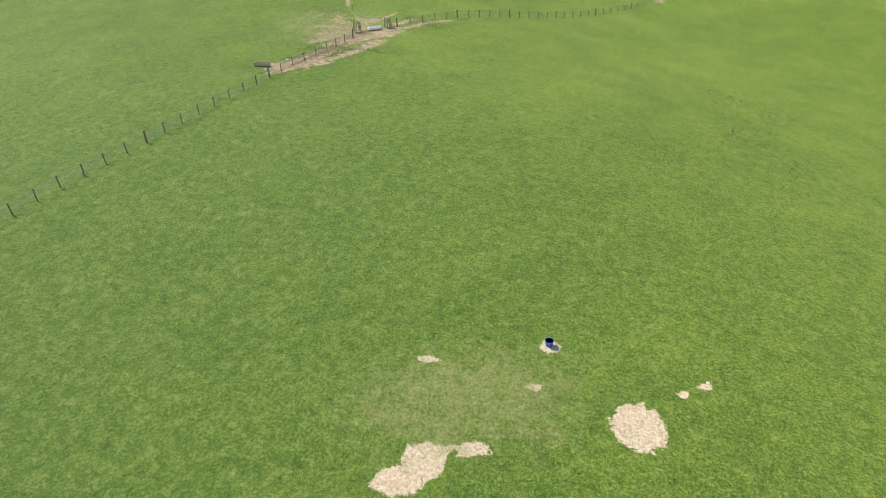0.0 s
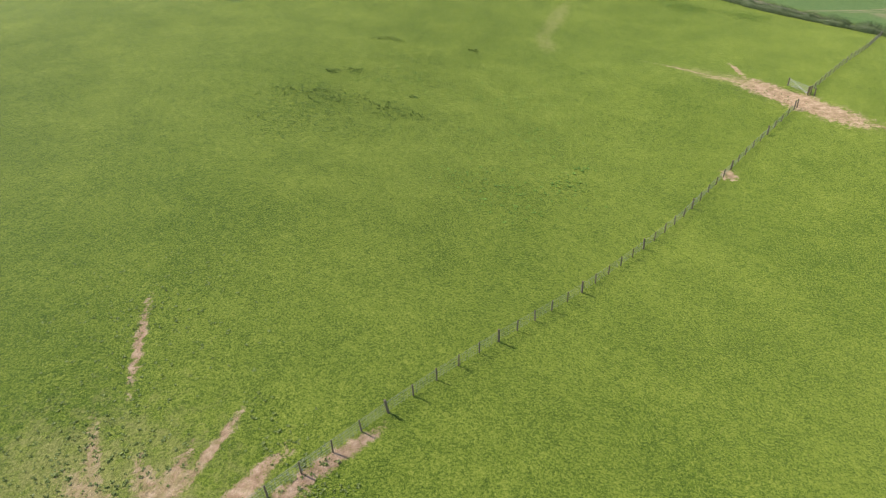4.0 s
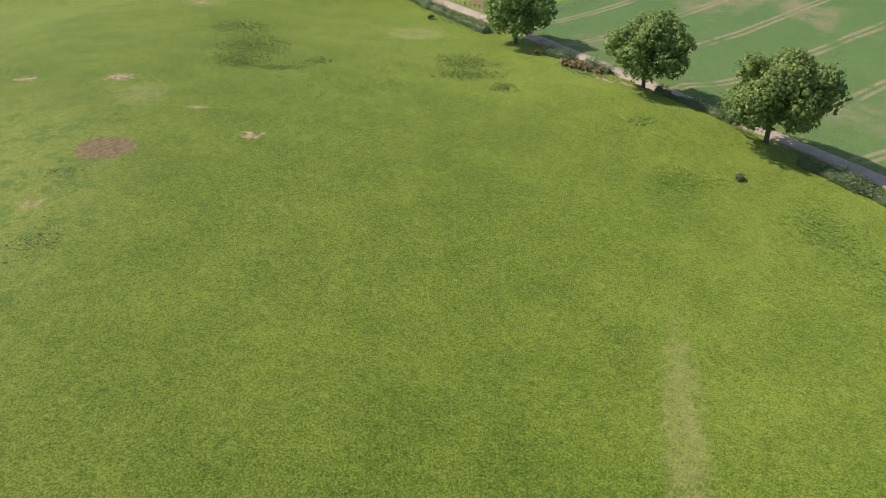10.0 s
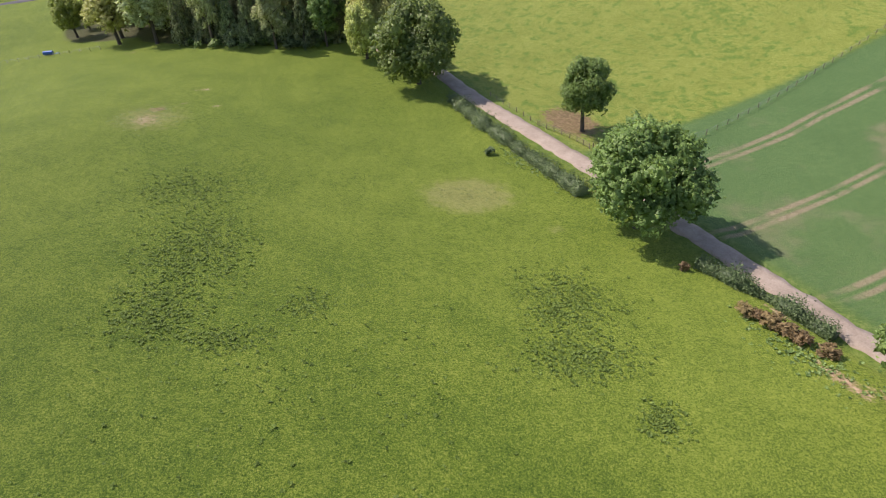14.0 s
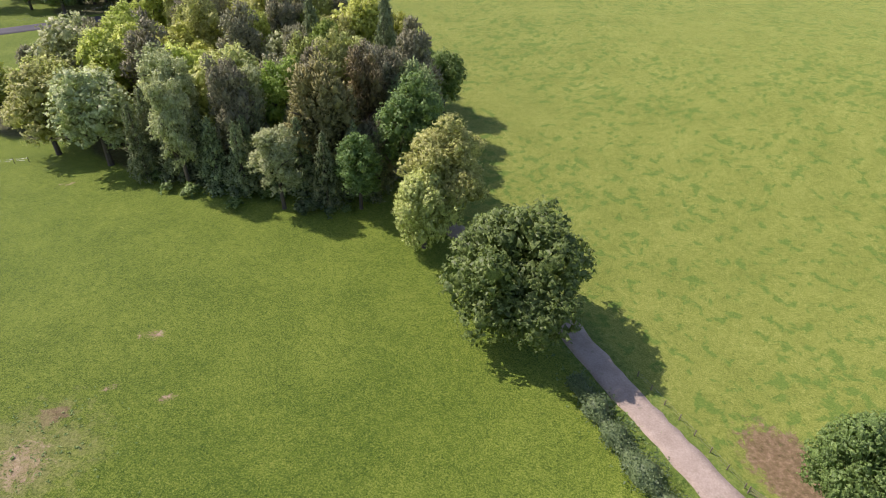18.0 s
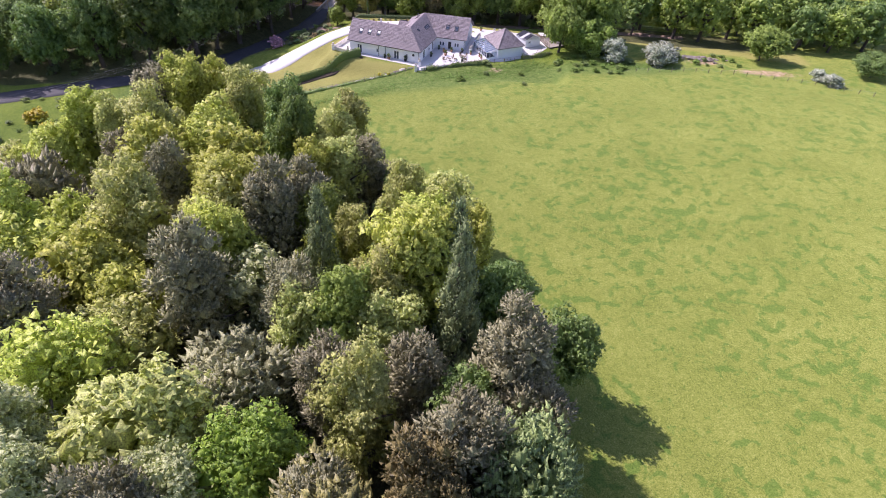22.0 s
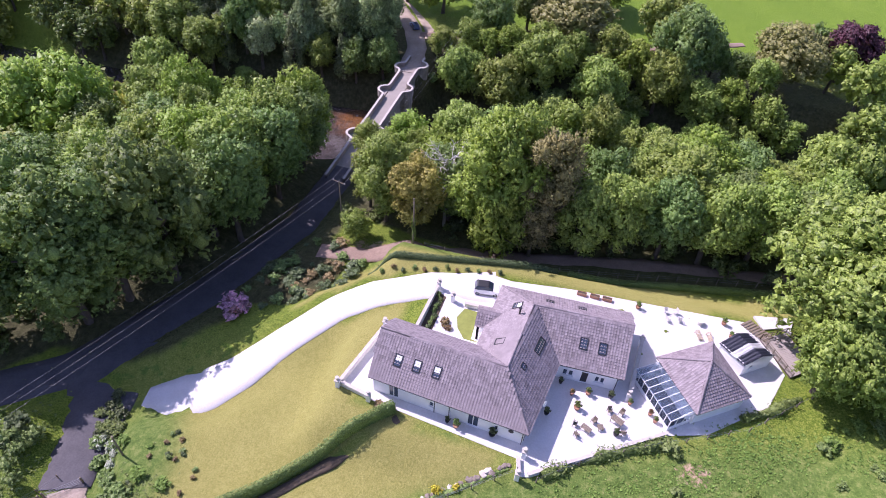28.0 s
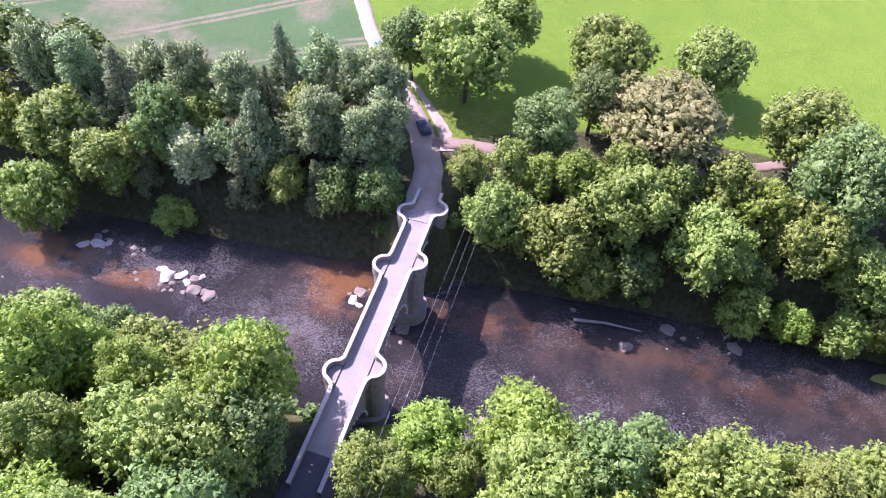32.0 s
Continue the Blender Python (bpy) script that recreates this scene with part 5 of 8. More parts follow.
for x0, x1, y0, y1, count, words in ((-226, -147, 697.5, 704, 26, "leafy undergrowth on the far river bank"), (-136, -30, 697.5, 704, 26, "leafy undergrowth on the far river bank"), (-133, -50, 658, 668, 34, "leafy undergrowth on the near river bank"), (-214, -146, 660, 668, 26, "leafy undergrowth on the near river bank"), (-136, -60, 636, 642, 22, "leafy undergrowth behind the garden"), (-110, -62, 459, 466, 24, "leafy undergrowth at the wood edge"), (-128, -72, 500, 552, 40, "leafy undergrowth inside the wood"), (-214, -158, 586, 612, 44, "dark undergrowth beneath the roadside trees")):
    spots = []
    for _ in range(count):
        x, y = under_rng.uniform(x0, x1), under_rng.uniform(y0, y1)
        if words.endswith("edge"):
            y += 0.12 * abs(x + 90) if y1 < 480 else 0
        if words.endswith("wood") and x > -78 + (508 - y) * 0.86:
            continue
        if words.startswith("dark") and along(ROAD, np.array([x]), np.array([y]))[0][0] < 5:
            continue
        size = under_rng.uniform(1.0, 2.4)
        spots.append((x, y, size * 1.3, size))
    brush(spots, words)
# ---- the house ----
def local(bm, parent):
    bmesh.ops.translate(bm, verts=bm.verts, vec=-parent.matrix_world.translation)
    return bm


def wpart(name, bm, mat, parent, label=""):
    """A part whose bmesh is given in the world's metres, under a thing that is not turned."""
    top = parent
    while top.parent:
        top = top.parent
    return part(name, local(bm, top), mat, parent, label)


def run_frame(p0, p1):
    p0, p1 = Vector((*p0[:2], 0)), Vector((*p1[:2], 0))
    d = (p1 - p0).normalized()
    return p0, d, Vector((d.y, -d.x, 0)), (p1 - p0).length


def slab(bm, p0, d, out, s0, s1, z0, z1, o0, o1):
    """A block along a wall: from s0 to s1 along it, z0 to z1 up, o0 to o1 outwards."""
    c = [p0 + d * s + out * o + Vector((0, 0, z)) for z in (z0, z1) for s, o in ((s0, o1), (s1, o1), (s1, o0), (s0, o0))]
    v = [bm.verts.new(p) for p in c]
    for f in ((3, 2, 1, 0), (4, 5, 6, 7), (0, 1, 5, 4), (1, 2, 6, 5), (2, 3, 7, 6), (3, 0, 4, 7)):
        bm.faces.new([v[k] for k in f])


def wall_run(parent, p0, p1, z0, z1, openings=(), mat=None, thick=0.3, name="wall", panes=True):
    """A wall with real openings (from, to, sill, head), each with its frame and pane or door leaf."""
    p0, d, out, length = run_frame(p0, p1)
    bm = bmesh.new()
    at = 0.0
    for s0, s1, zb, zt, *kind in sorted(openings):
        slab(bm, p0, d, out, at, s0, z0, z1, -thick, 0)
        if zb > z0:
            slab(bm, p0, d, out, s0, s1, z0, zb, -thick, 0)
        slab(bm, p0, d, out, s0, s1, zt, z1, -thick, 0)
        at = s1
    slab(bm, p0, d, out, at, length, z0, z1, -thick, 0)
    wall = wpart(name, bm, mat or RENDERED, parent)
    for s0, s1, zb, zt, *kind in openings if panes else ():
        kind = kind[0] if kind else "window"
        bm = bmesh.new()
        for a, b, lo, hi in ((s0, s0 + 0.07, zb, zt), (s1 - 0.07, s1, zb, zt), (s0 + 0.07, s1 - 0.07, zt - 0.07, zt), (s0 + 0.07, s1 - 0.07, zb, zb + 0.07)):
            slab(bm, p0, d, out, a, b, lo, hi, -0.14, -0.07)
        if s1 - s0 > 0.8 and kind != "door":
            m = (s0 + s1) / 2
            slab(bm, p0, d, out, m - 0.05, m + 0.05, zb + 0.07, zt - 0.07, -0.14, -0.07)
        frame_ob = wpart("door" if kind == "door" else "window", bm, WHITEPAINT, parent, "dark door in a white frame" if kind == "door" else "white framed window with dark glass")
        bm = bmesh.new()
        slab(bm, p0, d, out, s0 + 0.07, s1 - 0.07, zb + 0.07, zt - 0.07, -0.12, -0.10)
        wpart("leaf" if kind == "door" else "pane", bm, DARK if kind == "door" else GLASS, frame_ob)
        if kind == "window" and zb > z0 + 0.3:
            bm = bmesh.new()
            slab(bm, p0, d, out, s0 - 0.08, s1 + 0.08, zb - 0.07, zb - 0.004, -0.05, 0.08)
            wpart("sill", bm, WHITEPAINT, frame_ob)
    return wall


def inside(poly, u, v):
    hit = False
    for (ax, ay), (bx, by) in zip(poly, poly[1:] + poly[:1]):
        if (ay > v) != (by > v) and u < ax + (v - ay) / (by - ay) * (bx - ax):
            hit = not hit
    return hit


TILE_W, TILE_H = 0.33, 0.36


def tile_shape():
    """One interlocking tile, its top edge tucked under the next course."""
    w, h, t = TILE_W * 0.5 - 0.008, TILE_H, 0.055
    v = [(-w, 0, 0.02), (w, 0, 0.02), (w, h * 1.08, 0), (-w, h * 1.08, 0), (-w, 0, 0.03 + t), (-w * 0.2, 0, 0.012 + t), (w * 0.35, 0, 0.05 + t), (w, 0, 0.03 + t), (-w, h * 1.08, t * 0.4), (w, h * 1.08, t * 0.4)]
    f = [(0, 1, 7, 6, 5, 4), (4, 5, 8), (5, 6, 9, 8), (6, 7, 9), (0, 4, 8, 3), (1, 2, 9, 7)]
    return v, f


def roof_slope(parent, corners, single=0, rng=None):
    """A tiled slope over an outline whose first edge is the eave: slab below, tiles above."""
    p = [Vector(c) for c in corners]
    u = (p[1] - p[0]).normalized()
    n = (p[1] - p[0]).cross(p[-1] - p[0]).normalized()
    if n.z < 0:
        n = -n
    v = n.cross(u)
    if v.z < 0:
        v = -v
    base = bmesh.new()
    top = [base.verts.new(q) for q in p]
    low = [base.verts.new(q - n * 0.12) for q in p]
    base.faces.new(top)
    base.faces.new(low[::-1])
    for k in range(len(p)):
        base.faces.new((top[k], low[k], low[(k + 1) % len(p)], top[(k + 1) % len(p)]))
    bmesh.ops.recalc_face_normals(base, faces=base.faces)
    roof = wpart("roof", base, TILES, parent, "brown-grey concrete tiled roof slope")
    flat = [((q - p[0]).dot(u), (q - p[0]).dot(v)) for q in p]
    umin, umax = min(a for a, _ in flat), max(a for a, _ in flat)
    vmax = max(b for _, b in flat)
    tv, tf = tile_shape()
    foot = parent.matrix_world.translation
    rows, verts, faces = [], [], []
    for r in range(int(vmax / TILE_H)):
        for c in range(int((umax - umin) / TILE_W) + 1):
            cu, cv = umin + (c + 0.5 + 0.5 * (r % 2) * 0) * TILE_W, r * TILE_H
            if inside(flat, cu, cv + TILE_H * 0.5):
                rows.append((cu, cv - 0.03))
    shared = None
    for k, (cu, cv) in enumerate(rows):
        o = p[0] + u * cu + v * cv + n * (0.012 + rng.uniform(0, 0.006))
        if k < single:
            if shared is None:
                shared = mesh_from("tile", tv, tf, [TILES])
            ob = new("tile", shared)
            ob.parent = roof
            ob.matrix_basis = Matrix.Translation(o - foot) @ Matrix((u, v, n)).transposed().to_4x4()
        else:
            i = len(verts)
            verts += [o - foot + u * a + v * b + n * c for a, b, c in tv]
            faces += [tuple(i + q for q in f) for f in tf]
    if verts:
        tagged(part("roof_tiles", mesh_from("roof_tiles", verts, faces, [TILES]), None, roof), kind="stuff")
    return u, v, n


def ridge(parent, a, b):
    """Half-round ridge tiles, one after another."""
    a, b = Vector(a), Vector(b)
    count = max(2, int((b - a).length / 0.45))
    bm = bmesh.new()
    for k in range(count):
        q0, q1 = a.lerp(b, k / count), a.lerp(b, (k + 0.94) / count)
        tube_bm([q0 + Vector((0, 0, 0.03)), q1 + Vector((0, 0, 0.045))], 0.14, 8, bm)
    wpart("ridge_tiles", bm, TILES, parent)


def roof_window(parent, at, u, v, n, wide=0.86, tall=1.3, tilt=0.0, blind=False):
    o = Vector(at)
    bm = bmesh.new()
    m = Matrix.Translation(o) @ Matrix((u, v, n)).transposed().to_4x4()
    for x, y, sx, sy in ((-wide / 2, 0, 0.1, tall), (wide / 2, 0, 0.1, tall), (0, tall / 2, wide + 0.1, 0.1), (0, -tall / 2, wide + 0.1, 0.12)):
        bmesh.ops.create_cube(bm, size=1, matrix=m @ Matrix.Translation((x, y, 0.06)) @ Matrix.Diagonal((sx, sy, 0.16, 1)))
    fr = wpart("roof_window", bm, DARK, parent, "roof window in a dark frame")
    bm = bmesh.new()
    bmesh.ops.create_cube(bm, size=1, matrix=m @ Matrix.Translation((0, 0, 0.07)) @ Matrix.Diagonal((wide - 0.1, tall - 0.1, 0.03, 1)))
    wpart("pane", bm, GLASS, fr)
    if blind:
        bm = bmesh.new()
        bmesh.ops.create_cube(bm, size=1, matrix=m @ Matrix.Translation((0, (tall - 0.1) * 0.22, 0.092)) @ Matrix.Diagonal((wide - 0.14, (tall - 0.1) * 0.5, 0.01, 1)))
        wpart("blind", bm, WHITEPAINT, fr, "half-drawn white blind")


GARDEN_Z, EAVE_Z, RIDGE_Z = 5.3, 8.3, 12.0


def build_house():
    house = tagged(empty("house", -105, 606, GARDEN_Z - 0.05), "white rendered house in three wings under brown tiled roofs", "house")
    rng = random.Random(4)
    e = EAVE_Z
    A, B, C, D = (-117.4, 600.6, e), (-98.2, 598.4, e), (-96.1, 608.7, e), (-88.5, 608.7, e)
    E, F, G, H = (-88.0, 619.4, e), (-105.0, 619.2, e), (-106.2, 608.6, e), (-117.0, 609.7, e)
    r1, r2, r3, r4 = (-117.2, 605.15, RIDGE_Z), (-102.0, 603.85, RIDGE_Z), (-100.55, 613.85, RIDGE_Z), (-88.25, 614.1, RIDGE_Z)
    front = roof_slope(house, [A, B, r2, r1], 300, rng)
    cross = roof_slope(house, [B, C, r3, r2], 0, rng)
    right = roof_slope(house, [C, D, r4, r3], 0, rng)
    back = roof_slope(house, [E, F, r3, r4], 0, rng)
    west = roof_slope(house, [F, G, r2, r3], 0, rng)
    roof_slope(house, [G, H, r1, r2], 0, rng)
    for a, b in ((r1, r2), (r2, r3), (r3, r4), (B, r2), (F, r3)):
        ridge(house, a, b)
    z0, z1 = GARDEN_Z - 0.4, e - 0.02
    g = GARDEN_Z
    a, b, c, d = (-116.9, 600.95), (-98.65, 598.85), (-96.55, 609.1), (-88.9, 609.1)
    e2, f, gg, h = (-88.45, 619.0), (-104.6, 618.8), (-105.8, 609.0), (-116.55, 609.3)
    wall_run(house, a, b, z0, z1, [(2.0, 3.2, g + 0.05, g + 2.1), (7.1, 7.6, g + 0.9, g + 1.8), (11.8, 13.1, g + 0.05, g + 2.1), (15.0, 15.4, g + 0.9, g + 1.8)])
    wall_run(house, b, c, z0, z1, [(2.6, 3.8, g + 0.05, g + 2.1), (6.0, 7.0, g + 0.8, g + 1.9), (8.4, 9.2, g + 0.05, g + 2.1)])
    wall_run(house, c, d, z0, z1, [(1.1, 1.65, g + 0.75, g + 1.8), (1.8, 2.35, g + 0.75, g + 1.8), (3.3, 4.2, g + 0.02, g + 2.05, "door"), (5.0, 5.5, g + 0.75, g + 1.8), (5.65, 6.15, g + 0.75, g + 1.8)])
    wall_run(house, d, e2, z0, z1, [(4.2, 5.4, g + 0.9, g + 1.9)])
    wall_run(house, e2, f, z0, z1, [(3, 4.4, g + 0.9, g + 2.0), (8, 9.4, g + 0.9, g + 2.0)])
    wall_run(house, f, gg, z0, z1, [(2.0, 3.0, g + 0.9, g + 2.0)])
    wall_run(house, gg, h, z0, z1, [(3, 4.4, g + 0.9, g + 2.0), (7, 8.4, g + 0.9, g + 2.0)])
    wall_run(house, h, a, z0, z1, [(3.4, 4.8, g + 0.9, g + 2.0)])
    for p, q, apex in ((h, a, r1), (d, e2, r4)):  # gables
        bm = bmesh.new()
        n = Vector((0.28 if apex is r1 else -0.28, 0, 0))
        tri = [Vector((*p, z1)), Vector((*q, z1)), Vector((apex[0] + (0.55 if apex is r1 else -0.5), apex[1], RIDGE_Z - 0.35))]
        va, vb = [bm.verts.new(t) for t in tri], [bm.verts.new(t + n) for t in tri]
        bm.faces.new(va), bm.faces.new(vb[::-1])
        for k in range(3):
            bm.faces.new((va[k], vb[k], vb[(k + 1) % 3], va[(k + 1) % 3]))
        bmesh.ops.recalc_face_normals(bm, faces=bm.faces)
        wpart("gable", bm, RENDERED, house)
    # gutters and downpipes
    for p, q in ((A, B), (B, C), (C, D), (E, F), (F, G), (G, H)):
        wpart("gutter", tube_bm([Vector(p) - Vector((0, 0, 0.10)), Vector(q) - Vector((0, 0, 0.10))], 0.07, 6), DARK, house)
    for x, y in ((-109.2, 600.0), (-107.4, 599.8), (-98.75, 598.75), (-98.55, 599.3), (-89.0, 609.0)):
        wpart("downpipe", tube_bm([(x, y, z0), (x, y, z1 - 0.05)], 0.05, 6), DARK, house)
    # roof windows
    def on(corner, uvn, x, y):
        u, v, n = uvn
        p0 = Vector(corner)
        k = (Vector((x, y, 0)) - Vector((p0.x, p0.y, 0)))
        z = p0.z - (n.x * k.x + n.y * k.y) / n.z
        return Vector((x, y, z)), u, v, n
    for k, (x, y) in enumerate(((-114.3, 602.5), (-112.0, 602.3), (-109.6, 602.1))):
        roof_window(house, *on(A, front, x, y), 0.85, 1.35, blind=True)
    for x, y in ((-93.8, 611.2), (-91.5, 611.1)):
        roof_window(house, *on(C, right, x, y), 0.9, 1.35)
    roof_window(house, *on(B, cross, -98.9, 609.0), 2.3, 0.9)
    roof_window(house, *on(B, cross, -100.3, 605.2), 0.7, 0.7)
    for x, y in ((-102.4, 614.3), (-103.5, 608.4)):
        roof_window(house, *on(F, west, x, y), 0.9, 1.3, blind=True)
    for x, y in ((-98.6, 616.3), (-94.5, 616.3)):
        roof_window(house, *on(E, back, x, y), 0.9, 1.2)
    # flue and porch
    flue = wpart("flue", tube_bm([(-102.0, 612.6, 10.2), (-102.0, 612.6, 12.1)], 0.11, 8), DARK, house, "black stove flue with a cowl")
    wpart("cowl", tube_bm([(-102.0, 612.6, 12.12), (-102.0, 612.6, 12.3)], 0.2, 8), DARK, flue)
    pe = 8.1
    p1, p2, p3, p4, q1, q2 = (-107.2, 611.6, pe), (-104.2, 611.6, pe), (-104.2, 615.2, pe), (-107.2, 615.0, pe), (-107.2, 613.4, 9.5), (-103.6, 613.4, 9.5)
    roof_slope(house, [p1, p2, q2, q1], 0, rng)
    roof_slope(house, [p3, p4, q1, q2], 0, rng)
    wall_run(house, (-106.9, 614.8), (-106.9, 611.8), z0, pe, [(0.9, 2.1, g + 0.02, g + 2.05, "door")], name="porch_wall")
    wall_run(house, (-106.9, 611.8), (-105.8, 611.8), z0, pe, name="porch_wall")
    wall_run(house, (-105.8, 614.8), (-106.9, 614.8), z0, pe, name="porch_wall")
    wpart("plaque", tube_bm([(-100.1, 599.06, 7.1), (-100.11, 598.98, 7.1)], 0.32, 10), DARK, house, "dark oval plaque on the wall")
    wpart("satellite_dish", tube_bm([(-97.35, 603.2, 7.9), (-97.0, 603.0, 8.0)], 0, 10, None, (0.06, 0.36)), WHITEPAINT, house, "small white satellite dish")
    return house


build_house()


def build_annex():
    annex = tagged(empty("annex", -79, 612, GARDEN_Z - 0.05), "white outbuilding with a pyramid tiled roof", "outbuilding")
    rng = random.Random(5)
    z = 8.0
    c = [(-84.6, 613.4, z), (-80.0, 606.5, z), (-73.7, 610.8, z), (-77.8, 617.9, z)]
    top = (-79.2, 612.0, 11.3)
    for k in range(4):
        roof_slope(annex, [c[k], c[(k + 1) % 4], top], 0, rng)
        ridge(annex, c[k], top)
        wpart("gutter", tube_bm([Vector(c[k]) - Vector((0, 0, 0.1)), Vector(c[(k + 1) % 4]) - Vector((0, 0, 0.1))], 0.06, 6), DARK, annex)
    mid = Vector((-79.0, 612.15, 0))
    w = [mid + (Vector((p[0], p[1], 0)) - mid) * 0.92 for p in c]
    g = GARDEN_Z
    for k in range(4):
        wall_run(annex, w[k], w[(k + 1) % 4], g - 0.9, z - 0.02, [(2.0, 3.0, g + 0.9, g + 1.9)] if k == 2 else [])
    return annex


build_annex()


def build_conservatory():
    con = tagged(empty("conservatory", -83.8, 608.9, GARDEN_Z - 0.05), "white framed lean-to conservatory with a glass roof", "conservatory")
    g = GARDEN_Z
    in0, in1 = Vector((-84.1, 613.0, 0)), Vector((-80.2, 607.0, 0))
    out0, out1 = Vector((-86.9, 611.4, 0)), Vector((-82.7, 605.2, 0))
    zt, zi = 7.35, 8.0
    for name, p, q, n in (("side", in0, out0, 3), ("front", out0, out1, 8), ("side", out1, in1, 3)):
        bm = bmesh.new()
        p0, d, o, length = run_frame(p, q)
        slab(bm, p0, d, o, 0, length, g - 0.3, g + 0.55, -0.1, 0)
        wpart("dwarf_wall", bm, RENDERED, con)
        bm = bmesh.new()
        slab(bm, p0, d, o, 0, length, zt - 0.1, zt, -0.09, -0.01)
        slab(bm, p0, d, o, 0, length, g + 0.55, g + 0.63, -0.09, -0.01)
        wpart("rail", bm, WHITEPAINT, con)
        for k in range(n + 1):
            bm = bmesh.new()
            s = min(k * length / n, length - 0.08)
            slab(bm, p0, d, o, s, s + 0.08, g + 0.63, zt - 0.1, -0.09, -0.01)
            wpart("mullion", bm, WHITEPAINT, con)
            if k < n:
                bm = bmesh.new()
                slab(bm, p0, d, o, s + 0.1, s + length / n - 0.02, g + 0.65, zt - 0.12, -0.06, -0.045)
                wpart("pane", bm, CLEAR, con)
    wpart("tiled_floor", prism_bm([(q.x, q.y) for q in (out0, out1, in1, in0)], g - 0.02, g + 0.05), SLATE, con, "dark slate floor")
    for k in range(9):
        a, b = out0.lerp(out1, k / 8), in0.lerp(in1, k / 8)
        wpart("glazing_bar", tube_bm([(a.x, a.y, zt + 0.02), (b.x, b.y, zi - 0.03)], 0.045, 4), WHITEPAINT, con)
        if k < 8:
            a2, b2 = out0.lerp(out1, (k + 1) / 8), in0.lerp(in1, (k + 1) / 8)
            bm = bmesh.new()
            vs = [bm.verts.new((q.x, q.y, z)) for q, z in ((a, zt), (a2, zt), (b2, zi - 0.05), (b, zi - 0.05))]
            bm.faces.new(vs)
            bmesh.ops.solidify(bm, geom=bm.faces[:], thickness=0.02)
            wpart("roof_pane", bm, CLEAR, con)


CLEAR, cnt, cb = material("clear_glass")
cb.inputs["Base Color"].default_value = (0.75, 0.84, 0.92, 1)
cb.inputs["Roughness"].default_value = 0.05
cb.inputs["Transmission Weight"].default_value = 0.97
cb.inputs["IOR"].default_value = 1.1
build_conservatory()


def build_shed():
    shed = tagged(empty("garden_shed", -73, 618.3, GARDEN_Z - 0.05), "white shed with a dark corrugated roof and clear panels", "shed")
    g = GARDEN_Z
    a, b, c, d = (-76.6, 618.6), (-73.7, 615.8), (-70.1, 618.4), (-73.0, 621.3)
    for p, q in ((a, b), (b, c), (c, d), (d, a)):
        wall_run(shed, p, q, g - 0.5, 7.5, [(0.9, 1.6, g + 1.0, g + 1.6)] if p == b else [], name="wall")
    m0, m1 = Vector((-74.8, 620.0, 8.35)), Vector((-71.9, 617.1, 8.35))
    for bm_p, name in (((b, c), "gable"), ((d, a), "gable")):
        bm = bmesh.new()
        top = m1 if bm_p[0] == b else m0
        tri = [Vector((*bm_p[0], 7.5)), Vector((*bm_p[1], 7.5)), top - Vector((0, 0, 0.05))]
        va = [bm.verts.new(t) for t in tri]
        bm.faces.new(va)
        bmesh.ops.solidify(bm, geom=bm.faces[:], thickness=0.12)
        wpart(name, bm, RENDERED, shed)
    SHEET = plain("dark_sheeting", (0.045, 0.05, 0.075), 0.45, 3.0, 0.2, 0.1)
    for eave0, eave1 in ((a, b), (d, c)):
        e0, e1 = Vector((*eave0, 7.45)), Vector((*eave1, 7.45))
        out = (e0 - m0) * 0.08
        for k in range(9):
            bm = bmesh.new()
            p, q = m0.lerp(m1, k / 9), m0.lerp(m1, (k + 1) / 9)
            r, s = e0.lerp(e1, k / 9) + out, e0.lerp(e1, (k + 1) / 9) + out
            lift = Vector((0, 0, 0.05))
            vs = [bm.verts.new(t) for t in (p, r, r.lerp(s, 0.5) + lift, s, q, p.lerp(q, 0.5) + lift)]
            bm.faces.new((vs[0], vs[1], vs[2], vs[5]))
            bm.faces.new((vs[5], vs[2], vs[3], vs[4]))
            bmesh.ops.solidify(bm, geom=bm.faces[:], thickness=0.03)
            wpart("roof_sheet", bm, WHITEPAINT if k in (4, 5) else SHEET, shed, "pale translucent sheet" if k in (4, 5) else "")


build_shed()

# ---- the bridge ----
BRIDGE_X0, BRIDGE_X1, DECK_Z, TOP_Z = -143.0, -139.65, -6.7, -5.55
REFUGES, STAGGER = (666.6, 685.4, 697.0), 1.0


def parapet_line(x, outwards, y0, y1):
    """The line of a parapet, bulging out round each refuge."""
    pts, y = [], y0
    for c in REFUGES:
        c, r = c + outwards * STAGGER, 1.6
        while y < c - r - 0.3:
            pts.append((x, y))
            y += 0.9
        for k in range(11):
            a = math.pi * k / 10
            pts.append((x + outwards * (0.25 + r * math.sin(a)), c - r * math.cos(a)))
        y = c + r + 0.3
    while y < y1:
        pts.append((x, y))
        y += 0.9
    return pts


